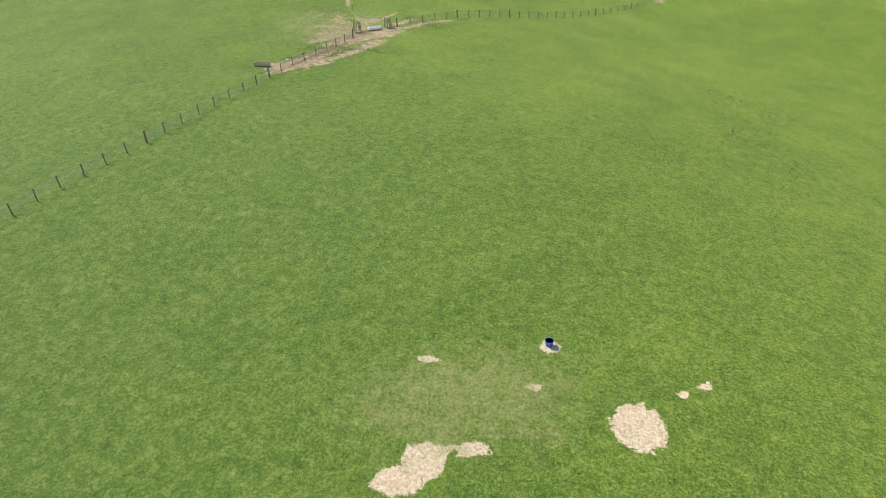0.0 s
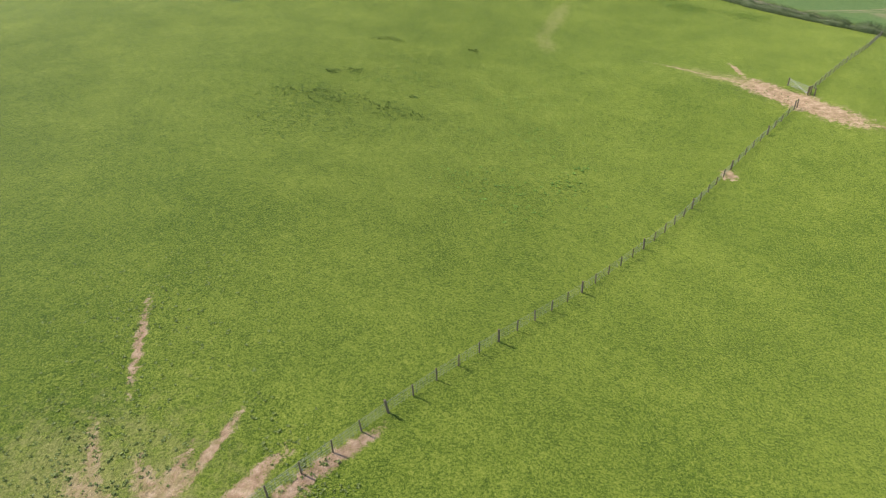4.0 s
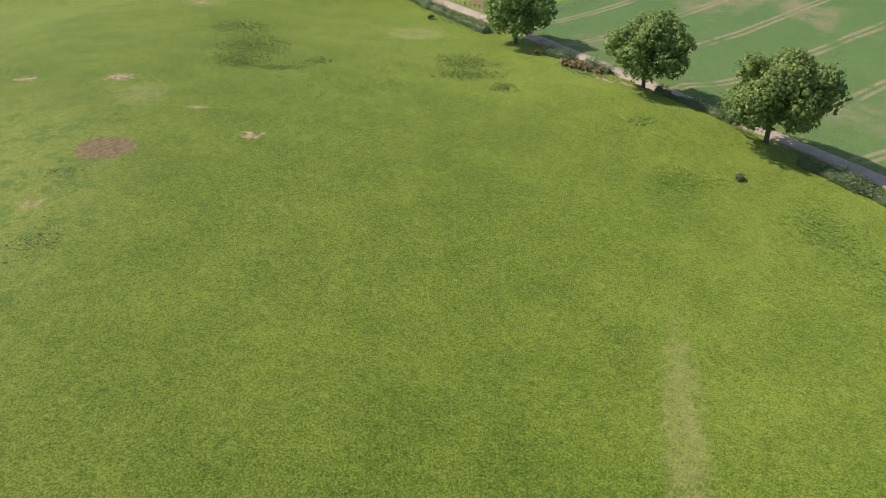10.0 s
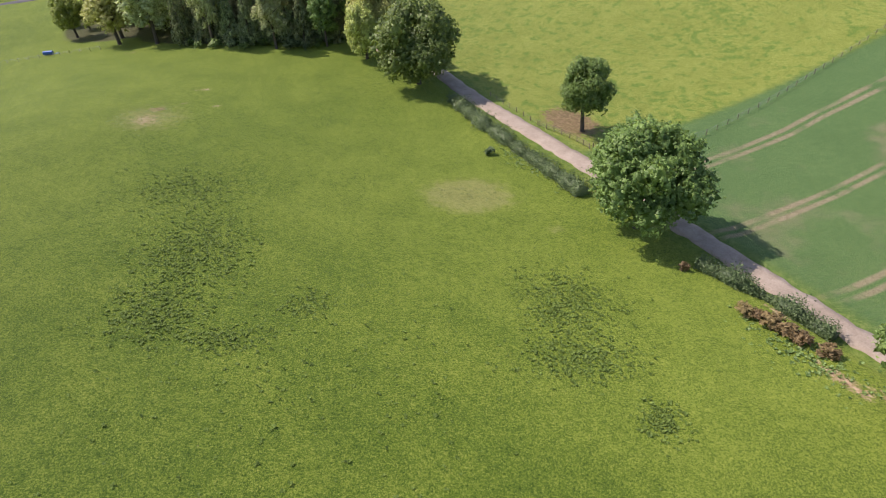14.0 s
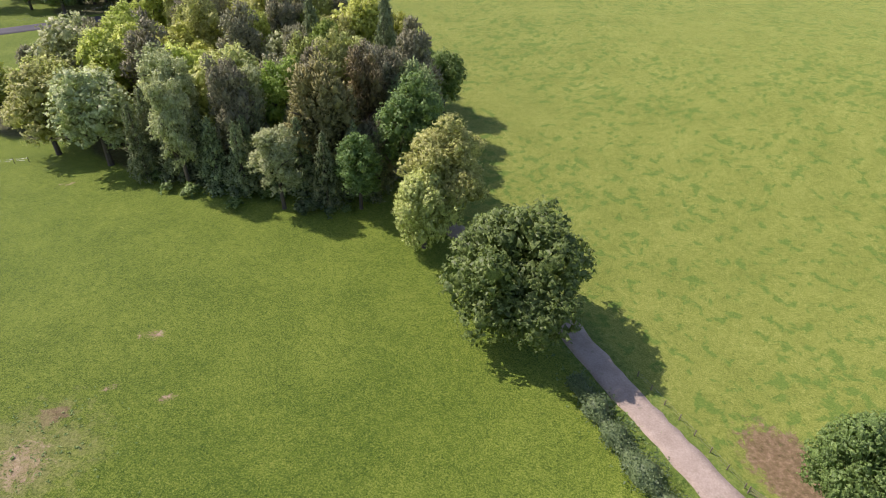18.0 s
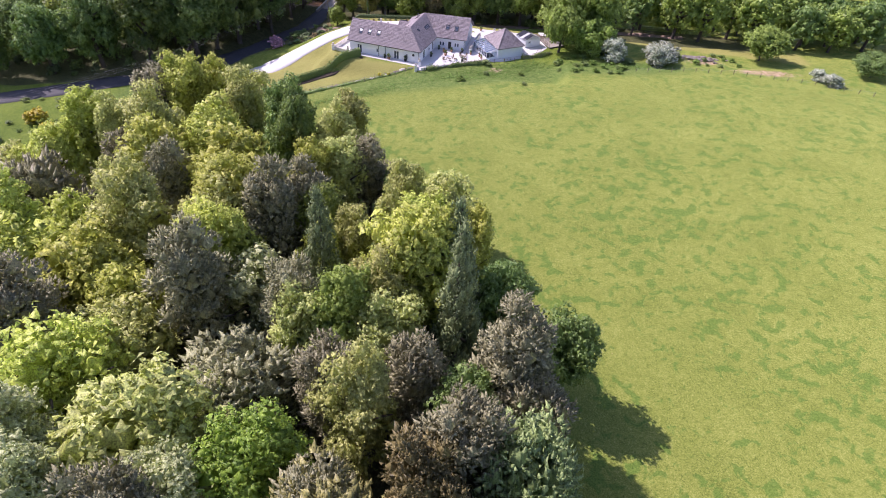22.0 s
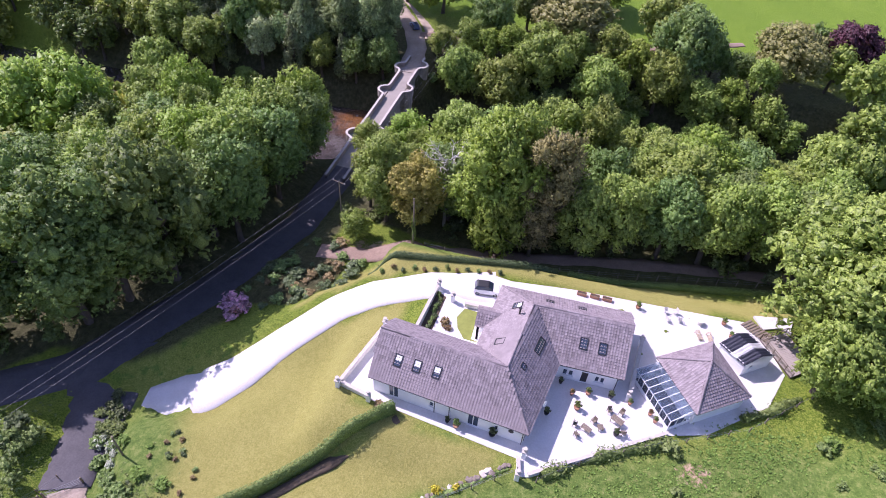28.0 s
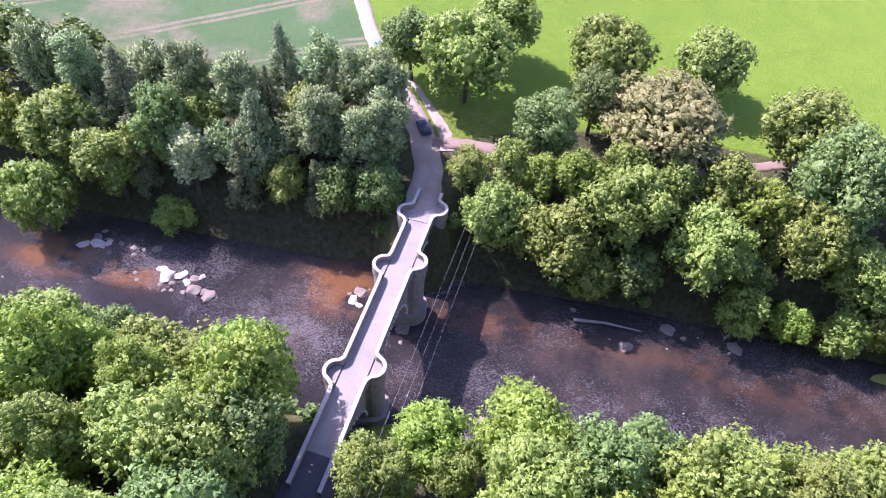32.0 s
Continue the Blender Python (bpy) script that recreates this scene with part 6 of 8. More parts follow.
def build_bridge():
    bridge = tagged(empty("stone_bridge", -141.4, 676, WATER_Z - 1), "narrow old stone bridge with rounded refuges over the river", "bridge")
    mid = (BRIDGE_X0 + BRIDGE_X1) / 2
    # deck
    bm = bmesh.new()
    for k in range(32):
        y = 645 + k * 1.7
        box_bm(BRIDGE_X1 - BRIDGE_X0, 1.7, 0.5, mid, y + 0.85, DECK_Z - 0.5 + 0.02 * math.sin(k), 0, 0, bm)
    bmesh.ops.remove_doubles(bm, verts=bm.verts, dist=0.03)
    wpart("roadway", bm, BRIDGE_ROAD, bridge, "pale worn road surface")
    for c in REFUGES:
        for side_x, o in ((BRIDGE_X0, -1), (BRIDGE_X1, 1)):
            ring = [(side_x + o * (0.2 + 1.5 * math.sin(math.pi * k / 12)), c + o * STAGGER - 1.5 * math.cos(math.pi * k / 12)) for k in range(13)]
            wpart("refuge_floor", prism_bm(ring if o > 0 else ring[::-1], DECK_Z - 0.4, DECK_Z + 0.03), BRIDGE_ROAD, bridge)
    # piers with rounded cutwaters, from the bed to the refuges
    for c in REFUGES:
        bm = bmesh.new()
        for z0, z1, grow in ((-21, -16.5, 1.35), (-16.5, -9.5, 1.0), (-9.5, DECK_Z - 0.35, 1.06)):
            ring = [(BRIDGE_X1 + (0.3 + 1.6 * math.sin(math.pi * k / 10)) * grow, c + STAGGER - 1.85 * grow * math.cos(math.pi * k / 10)) for k in range(11)]
            ring += [(BRIDGE_X0 - (0.3 + 1.6 * math.sin(math.pi * k / 10)) * grow, c - STAGGER + 1.85 * grow * math.cos(math.pi * k / 10)) for k in range(11)]
            prism_bm(ring, z0, z1, bm)
        wpart("pier", bm, STONE, bridge)
    # arches: the spandrel walls and the vault between the piers
    for y0, y1, spring, crown in ((648.5, 665.2, -15.0, -8.2), (668.8, 683.5, -15.5, -8.2), (687.1, 695.2, -13.5, -8.2)):
        bm = bmesh.new()
        n = 18
        prev = None
        for k in range(n + 1):
            t = k / n
            y = y0 + (y1 - y0) * t
            z = spring + (crown - spring) * math.sqrt(max(0, 1 - (2 * t - 1) ** 2))
            row = [bm.verts.new((x, y, zz)) for x in (BRIDGE_X0 - 0.15, BRIDGE_X1 + 0.15) for zz in (z, DECK_Z - 0.5)]
            if prev:
                bm.faces.new((prev[0], row[0], row[1], prev[1]))
                bm.faces.new((prev[3], row[3], row[2], prev[2]))
                bm.faces.new((prev[2], row[2], row[0], prev[0]))
                bm.faces.new((prev[1], row[1], row[3], prev[3]))
            prev = row
        bmesh.ops.recalc_face_normals(bm, faces=bm.faces)
        wpart("arch", bm, STONE, bridge)
        # the arch ring, stone by stone
        stone = mesh_from("voussoir", *block((0.45, 0.55, 0.35)), [COPING])
        for k in range(22):
            t = (k + 0.5) / 22
            a = math.pi * t
            y, z = (y0 + y1) / 2 - (y1 - y0) / 2 * math.cos(a), spring + (crown - spring) * math.sin(a)
            ob = new("voussoir", stone)
            ob.parent = bridge
            ob.matrix_basis = Matrix.Translation(Vector((BRIDGE_X1 + 0.10, y, z)) - bridge.matrix_world.translation) @ Euler((-a + math.pi / 2, 0, 0)).to_matrix().to_4x4()
    for y0, y1 in ((640, 648.5), (695.2, 702)):
        wpart("abutment", box_bm(BRIDGE_X1 - BRIDGE_X0 + 0.5, y1 - y0, 16, mid, (y0 + y1) / 2, -22.6), STONE, bridge)
    # parapets and their coping stones
    cope = mesh_from("coping_stone", *block((0.50, 0.86, 0.14)), [COPING])
    for x, o in ((BRIDGE_X0, -1), (BRIDGE_X1, 1)):
        line = parapet_line(x + o * 0.2, o, 650.5, 702)
        bm = bmesh.new()
        prev = None
        for i, p in enumerate(line):
            a, b = line[max(i - 1, 0)], line[min(i + 1, len(line) - 1)]
            d = Vector((b[0] - a[0], b[1] - a[1], 0)).normalized()
            nrm = Vector((d.y, -d.x, 0)) * 0.2
            q = Vector((*p, 0))
            row = [bm.verts.new(q + s * nrm + Vector((0, 0, z))) for s, z in ((-1, DECK_Z - 0.6), (1, DECK_Z - 0.6), (1, TOP_Z - 0.14), (-1, TOP_Z - 0.14))]
            if prev:
                for k in range(4):
                    bm.faces.new((prev[k], prev[(k + 1) % 4], row[(k + 1) % 4], row[k]))
            prev = row
        bmesh.ops.recalc_face_normals(bm, faces=bm.faces)
        par = wpart("parapet", bm, STONE, bridge)
        pts = sample([(p[0], p[1]) for p in line], 0.88)
        for p, q in zip(pts, pts[1:]):
            ob = new("coping_stone", cope)
            ob.parent = par
            turn = math.atan2(-(q[0] - p[0]), q[1] - p[1])
            ob.matrix_basis = Matrix.Translation(Vector(((p[0] + q[0]) / 2, (p[1] + q[1]) / 2, TOP_Z - 0.07)) - bridge.matrix_world.translation) @ Matrix.Rotation(turn, 4, "Z")
    bridge.matrix_world = bridge.matrix_world @ Matrix.Rotation(radians(-1.9), 4, "Z")


def block(size, bevel=0.03):
    """Vertices and faces of a bevelled block round the origin."""
    bm = bmesh.new()
    bmesh.ops.create_cube(bm, size=1, matrix=Matrix.Diagonal((*size, 1)))
    bmesh.ops.bevel(bm, geom=bm.edges[:], offset=bevel, segments=1, affect="EDGES")
    bm.verts.index_update()
    out = [v.co[:] for v in bm.verts], [[v.index for v in f.verts] for f in bm.faces]
    bm.free()
    return out


build_bridge()


def rock_mesh(name, seed, mat):
    rng = random.Random(seed)
    bm = bmesh.new()
    bmesh.ops.create_icosphere(bm, subdivisions=2, radius=1)
    for v in bm.verts:
        v.co *= 0.85 + 0.4 * noise.noise(v.co * 1.3 + Vector((seed * 3.1, 0, 0)))
        v.co.z *= 0.62
    me = bpy.data.meshes.new(name)
    bm.to_mesh(me)
    bm.free()
    me.materials.append(mat)
    return me


ROCKS = [rock_mesh("rock", s, ROCK) for s in range(4)]
PALEROCKS = [rock_mesh("boulder", 7 + s, PALEROCK) for s in range(2)]
rock_rng = random.Random(21)
for cx, cy, spread, count in ((-179, 681, 6, 16), (-192, 686, 7, 12), (-139, 682, 3, 4), (-140, 668, 3, 5), (-122, 668, 6, 14), (-172, 673, 8, 12), (-150, 690, 5, 8), (-100, 692, 12, 8)):
    for _ in range(count):
        x, y = cx + rock_rng.gauss(0, spread * 0.6), cy + rock_rng.gauss(0, 1.6)
        s = rock_rng.choice((0.3, 0.45, 0.6, 0.9, 1.3))
        ob = tagged(new("rock", rock_rng.choice(ROCKS)), "weathered boulder lying in the shallow river", "rock", "rocks in the river")
        ob.matrix_world = Matrix.LocRotScale((x, y, max(WATER_Z - 0.1, ground_z(x, y))), Euler((0, 0, rock_rng.uniform(0, 6))), (s * 1.3, s, s * 0.8))

# ---- garden and yard ----
def flat(name, outline, z0, z1, mat, label, category):
    me = bpy.data.meshes.new(name)
    bm = prism_bm(outline, z0, z1)
    bm.normal_update()
    bmesh.ops.triangulate(bm, faces=[f for f in bm.faces if len(f.verts) > 4])
    bmesh.ops.recalc_face_normals(bm, faces=bm.faces)
    bm.to_mesh(me)
    bm.free()
    me.materials.append(mat)
    return tagged(new(name, me), label, category, kind="structure")


TERRACE = [(-120.9, 600.5), (-117.2, 599.6), (-98.9, 597.0), (-98.4, 595.0), (-97.2, 595.2), (-82.5, 604.6), (-78.0, 606.0), (-70.5, 612.0), (-68.0, 617.5), (-71.2, 625.2), (-95.8, 624.2), (-104.1, 623.2), (-108.0, 623.8), (-114.2, 621.6), (-114.6, 611.0), (-118.6, 610.2)]
flat("terrace", TERRACE, 3.6, GARDEN_Z, CONCRETE, "bright concrete terrace round the house", "terrace")
LAWN = plain("garden_lawn", (0.21, 0.24, 0.05), 0.9, 1.2, 0.25, 0.5, fine=12.0)
SOIL = plain("bed_soil", (0.10, 0.075, 0.05), 0.95, 3.0, 0.4, 0.5)
GRAVEL = plain("white_gravel", (0.72, 0.69, 0.64), 0.9, 2.0, 0.15, 0.5, fine=25.0)
flat("small_lawn", [(-109.3, 616.4), (-110.0, 614.6), (-109.5, 612.9), (-108.2, 611.2), (-106.6, 610.6), (-106.4, 611.4), (-107.4, 611.6), (-107.4, 615.4), (-106.4, 616.2)], GARDEN_Z - 0.2, GARDEN_Z + 0.03, LAWN, "small kept lawn beside the porch", "lawn")
flat("planting_bed", [(-114.2, 611.2), (-112.6, 611.4), (-112.2, 617.6), (-113.6, 618.4)], GARDEN_Z - 0.2, GARDEN_Z + 0.04, SOIL, "dark planting bed along the garden wall", "flower bed")
ring = [(-127.2 + 3.3 * math.cos(a), 580.7 + 2.8 * math.sin(a)) for a in (2 * math.pi * k / 24 for k in range(24))]
flat("gravel_circle", ring, 0.2, 2.05, GRAVEL, "round patch of white gravel beneath a fountain", "gravel")


def low_wall(p0, p1, z0, tall, mat, label, thick=0.3):
    wall = tagged(empty("garden_wall", *[(a + b) / 2 for a, b in zip(p0, p1)], z0), label, "garden wall")
    q0, d, out, length = run_frame(p0, p1)
    bm = bmesh.new()
    slab(bm, q0, d, out, 0, length, z0 - 0.8, z0 + tall, -thick / 2, thick / 2)
    wpart("wall", bm, mat, wall)
    bm = bmesh.new()
    slab(bm, q0, d, out, -0.06, length + 0.06, z0 + tall + 0.002, z0 + tall + 0.09, -thick / 2 - 0.06, thick / 2 + 0.06)
    wpart("coping", bm, COPING, wall)
    return wall


for p0, p1, z, tall, mat, words in (
        ((-120.9, 600.6), (-118.5, 609.8), 5.25, 0.9, CREAM, "cream garden wall with stone coping"),
        ((-120.8, 600.5), (-117.2, 599.65), 5.25, 0.7, CREAM, "short cream garden wall"),
        ((-114.5, 611.0), (-113.7, 618.6), 5.25, 1.0, CREAM, "cream garden wall beside the planting bed"),
        ((-109.4, 616.8), (-105.4, 616.9), 5.25, 0.7, CREAM, "cream garden wall before the porch"),
        ((-97.4, 595.3), (-82.6, 604.7), 5.25, 0.55, RENDERED, "low white wall along the courtyard"),
        ((-98.8, 597.0), (-98.4, 595.2), 5.25, 0.6, RENDERED, "low white wall between two pillars"),
        ((-87.2, 608.6), (-86.2, 616.6), 5.25, 1.9, CREAM, "tall cream wall at the side of the courtyard")):
    low_wall(p0, p1, z, tall, mat, words)


def pillar(x, y, tall=1.3):
    p = tagged(empty("pillar", x, y, 5.25), "square white pillar topped with a stone urn", "pillar", "garden pillars")
    part("shaft", box_bm(0.5, 0.5, tall + 0.8, 0, 0, -0.8, 0.02), RENDERED, p)
    part("cap", box_bm(0.66, 0.66, 0.12, 0, 0, tall + 0.003, 0.02), COPING, p)
    urn = tube_bm([(0, 0, tall + 0.126), (0, 0, tall + 0.22), (0, 0, tall + 0.34), (0, 0, tall + 0.55), (0, 0, tall + 0.62)], 0, 10, None, (0.16, 0.09, 0.2, 0.26, 0.22))
    part("urn", urn, COPING, p)
    return p


for x, y in ((-98.2, 597.4), (-98.5, 594.7), (-86.1, 617.1), (-87.3, 608.2), (-113.6, 619.0), (-111.2, 617.2), (-118.5, 610.3), (-121.1, 600.2), (-117.0, 599.4)):
    pillar(x, y)


def hedge(line, wide, tall, label, kind="hedge", per=95, leaf=0.16, lump=0.12, name="hedge", group=""):
    """A run of hedge: a dense heart with leaves all over it."""
    rng = np.random.default_rng(int(abs(line[0][0] * 7 + line[0][1])))
    pts = sample(line, 0.8)
    z = height(pts[:, 0], pts[:, 1])
    d = np.gradient(pts[:, :2], axis=0)
    d /= np.hypot(*d.T)[:, None]
    across = np.stack([d[:, 1], -d[:, 0]], 1)
    n = len(pts)
    size = 1 + lump * 2.2 * np.array([noise.noise(Vector((p[0] * 0.35, p[1] * 0.35, 5.0))) for p in pts])
    foot = (pts[0, 0], pts[0, 1], z[0])
    length = 0.8 * n
    m = int(per * length)
    at = rng.uniform(0, n - 1.001, m)
    i = at.astype(int)
    k = at - i
    a = rng.uniform(-0.1, math.pi + 0.1, m)
    sz = size[i] * (1 + lump * rng.normal(0, 0.6, m))
    box = 1 / np.maximum(np.abs(np.cos(a)), np.abs(np.sin(a))) ** 0.75
    off, up = np.cos(a) * wide / 2 * sz * box, np.maximum(0.02, np.sin(a)) * tall * sz * np.minimum(box, 1.15)
    base = pts[i, :2] + (pts[i + 1, :2] - pts[i, :2]) * k[:, None]
    p = np.stack([base[:, 0] + across[i, 0] * off, base[:, 1] + across[i, 1] * off, z[i] + up], 1)
    nrm = np.stack([across[i, 0] * np.cos(a), across[i, 1] * np.cos(a), np.sin(a)], 1) + rng.normal(0, 0.5, (m, 3))
    nrm /= np.linalg.norm(nrm, axis=1)[:, None]
    sa = np.cross(nrm, rng.normal(size=(m, 3)))
    sa /= np.linalg.norm(sa, axis=1)[:, None]
    sb = np.cross(nrm, sa)
    s = leaf * rng.uniform(0.6, 1.3, (m, 1))
    tri = np.stack([p + sa * s * 1.2, p - sa * s * 0.6 + sb * s * 0.65, p - sa * s * 0.6 - sb * s * 0.65], 1).reshape(-1, 3)
    verts, faces = [tri], [np.arange(3 * m).reshape(m, 3)]
    count = 3 * m
    ring_a = np.linspace(-0.05, math.pi + 0.05, 6)
    core = []
    for q, ac, zz, sc in zip(pts, across, z, size):
        for t in ring_a:
            bx = 1 / max(abs(math.cos(t)), abs(math.sin(t))) ** 0.75
            o, u = math.cos(t) * wide / 2 * sc * bx * 0.86, max(-0.3, math.sin(t)) * tall * sc * min(bx, 1.15) * 0.86
            core.append((q[0] + ac[0] * o, q[1] + ac[1] * o, zz + u - 0.02))
    g = (np.arange(n - 1)[:, None] * 6 + np.arange(5)[None]).ravel()
    verts.append(np.array(core))
    faces.append(np.concatenate([np.stack([g, g + 1, g + 7], 1), np.stack([g, g + 7, g + 6], 1)]) + count)
    ends = [[e, e + k, e + k + 1] for e in (count, count + (n - 1) * 6) for k in range(1, 5)]
    faces.append(np.array(ends))
    v = np.concatenate(verts) - np.array(foot)
    ob = new(name, quick_mesh(name, v, np.concatenate(faces), [LEAF[kind]]))
    ob.matrix_world = Matrix.Translation(foot)
    return tagged(ob, label, "hedge", group)


hedge([(-113.7, 599.0), (-119.5, 593.3), (-125.0, 587.3), (-129.5, 583.7)], 1.0, 2.0, "clipped green hedge across the lawn", lump=0.04, per=210, leaf=0.10)
hedge([(-129.5, 583.0), (-130.8, 580.8), (-130.3, 577.8)], 0.7, 1.1, "low hedge curving round the fountain", lump=0.05, per=120, leaf=0.12)
hedge([(-125.5, 623.0), (-116.3, 624.2), (-103.7, 626.6), (-98, 628.2)], 0.8, 0.8, "clipped hedge at the back of the garden", "bush", lump=0.05, per=150, leaf=0.10)
hedge([(-96.5, 628.6), (-84, 631.0), (-66, 634.0)], 0.9, 1.0, "clipped hedge at the back of the garden", lump=0.05, per=150, leaf=0.10)
hedge([(-130.9, 576.8), (-121.8, 580.3), (-114.4, 585.2), (-106.4, 590.8), (-99.5, 595.6)], 0.8, 0.35, "ragged border plants along the field fence", "hedge", 60, 0.13, 0.7)
hedge([(-96.0, 595.6), (-89.5, 600.0), (-82.4, 603.6)], 1.0, 0.7, "ragged plants at the foot of the wall", "hedge", 70, 0.17, 0.5)
hedge([(-74.0, 609.2), (-70.5, 611.2), (-66.5, 614.4)], 1.0, 0.8, "overgrown shrubs behind the outbuilding", "hedge", 90, 0.15, 0.45)
# along the farm track
hedge([(-34.0, 431.5), (-27.3, 419.6), (-22.6, 413.0), (-18.3, 406.3), (-13.9, 399.7), (-9.0, 392.0)], 2.4, 1.7, "rough field hedge along the track", "bush", 300, 0.15, 0.4)
hedge([(5.0, 373.0), (10.0, 368.6), (13.2, 366.0), (15.4, 363.0), (18.0, 359.6)], 2.0, 1.6, "rough field hedge along the track", "bush", 300, 0.15, 0.4)
hedge([(24.5, 344.8), (30.0, 339.6), (36.0, 334.0)], 1.8, 1.2, "rough field hedge along the track", "bush", 220, 0.15, 0.4)
hedge([(44.0, 322.5), (48.2, 319.0), (53.0, 313.6), (59.4, 303.4), (65.8, 293.6), (72.1, 285.2), (80.0, 275.0), (92.0, 262.0)], 2.4, 1.7, "rough field hedge along the track", "bush", 220, 0.16, 0.35)
for x, y, r, h in ((2.9, 371.6, 0.9, 1.3), (7.8, 361.9, 1.6, 1.7), (9.0, 361.1, 1.5, 1.5), (10.4, 360.0, 1.8, 1.8), (11.5, 357.8, 1.9, 1.9), (12.7, 356.6, 1.6, 1.6), (14.8, 354.8, 1.5, 1.5)):
    shrub("rust", x, y, h, r, "rust-brown gorse bush at the field edge", "bush", "gorse bushes by the track")
for x, y, r, h in ((31.4, 314.2, 1.2, 0.9), (-59.9, 258.2, 1.0, 0.6), (-58.1, 254.6, 1.1, 0.7), (-24.9, 406.1, 1.3, 1.4), (-141.0, 622.5, 1.6, 1.6), (-136.5, 621.0, 1.3, 1.2), (-132.5, 622.5, 1.5, 1.5)):
    shrub("bush", x, y, h, r, "small dark green bush standing in grass", "bush")
for x, y, r, h in ((-106.6, 591.4, 0.8, 1.0), (-104.6, 592.2, 0.6, 0.7), (-178, 561, 3.2, 3.5), (-172, 557, 2.4, 2.6)):
    shrub("yellow", x, y, h, r, "bush covered in bright yellow flower", "bush")
for x, y, r, h in ((-115.4, 598.9, 1.0, 1.0), (-111.3, 613.2, 0.9, 0.9), (-110.6, 612.4, 0.6, 0.7), (-140, 618.6, 0.8, 0.8)):
    shrub("rust", x, y, h, r, "low purple-brown garden shrub", "bush")
for k in range(9):
    shrub("hedge" if k % 3 else "bush", -113.2 + 0.12 * (k % 4), 611.8 + 0.72 * k, 0.6 + 0.15 * (k % 3), 0.5, "small clipped shrub in the planting bed", "bush", "shrubs in the bed")
garden_rng = random.Random(8)
for k in range(12):
    shrub(("hedge", "rust", "bush")[k % 3], -122.5 + 1.5 * k, 620.9 + 0.3 * k + garden_rng.uniform(-0.4, 0.4), 0.7, 0.5, "small potted shrub beside the drive", "bush", "plants along the drive")
for k in range(16):
    shrub(("rust", "hedge", "bush")[k % 3], -140.5 + garden_rng.uniform(0, 7.5), 586.5 + garden_rng.uniform(-4.5, 5.5), 0.5, 0.45, "small young plant set in the sloping lawn", "plant", "young plants on the slope")
for x0, x1, y0, y1, count, words in ((-164, -150, 565, 592, 18, "rough scrub and nettles beside the lane"), (-145, -133, 574, 590, 16, "rough scrub below the sloping lawn"), (-150, -142, 560, 575, 14, "rough scrub beside the lane"), (-66, -46, 600, 614, 30, "rough scrub at the field edge"), (-98, -70, 588, 604, 6, "nettles and scrub below the courtyard wall"), (-146, -127, 613, 630, 60, "dark scrub between road and garden"), (-40, -20, 612, 624, 16, "rough scrub at the field edge"), (-190, -158, 545, 575, 40, "rough scrub beside the road")):
    spots = []
    for _ in range(count):
        x, y = garden_rng.uniform(x0, x1), garden_rng.uniform(y0, y1)
        road_d = min(float(along(line, np.array([x]), np.array([y]))[0][0]) for line in (ROAD, LANE, DRIVE))
        if road_d > 4.4 and not (-99 < x < -68 and y > 596 + 0.62 * (x + 99)):
            s = garden_rng.uniform(0.5, 1.5)
            spots.append((x, y, s * 0.9, s))
    brush(spots, words, ("bush", "hedge", "hedge", "rust", "bush") if words.startswith("dark") else ("dock", "hedge"))
spots = []
for k in range(66):
    t = k / 65
    x, y = (-150.5 + t * 5.5, 595.0 - t * 10.5) if t < 0.45 else (-148.0 + 16.5 * (t - 0.45) / 0.55 * 0.8, 590.3 - 14.0 * (t - 0.45) / 0.55)
    size = garden_rng.uniform(0.5, 1.25)
    spots.append((x + garden_rng.gauss(0, 0.7), y + garden_rng.gauss(0, 0.7), size * 1.25, size))
for _ in range(14):
    size = garden_rng.uniform(1.0, 1.8)
    spots.append((-157.0 + garden_rng.gauss(0, 1.6), 587.0 + garden_rng.gauss(0, 2.0), size * 1.6, size))
brush(spots[66:], "tall dark hedge clump beside the lane mouth", ("bush", "hedge"))
brush(spots[:29], "dark overgrown hedge at the mouth of the drive", ("bush", "hedge", "bush"))
brush(spots[29:66], "rough flowering shrubs on the bank beside the lane", ("hedge", "hedge", "hedge", "blossom"))
for x, y, r, h in ((-51.4, 612.2, 4.4, 6.4), (-40.0, 611.4, 3.9, 5.6)):
    shrub("blossom", x, y, h, r, "hawthorn covered in white blossom at the field edge", "hawthorn", "blossoming hawthorns")


FOUNTAIN_WATER = plain("fountain_water", (0.30, 0.33, 0.33), 0.1, 3.0, 0.15, 0.1)


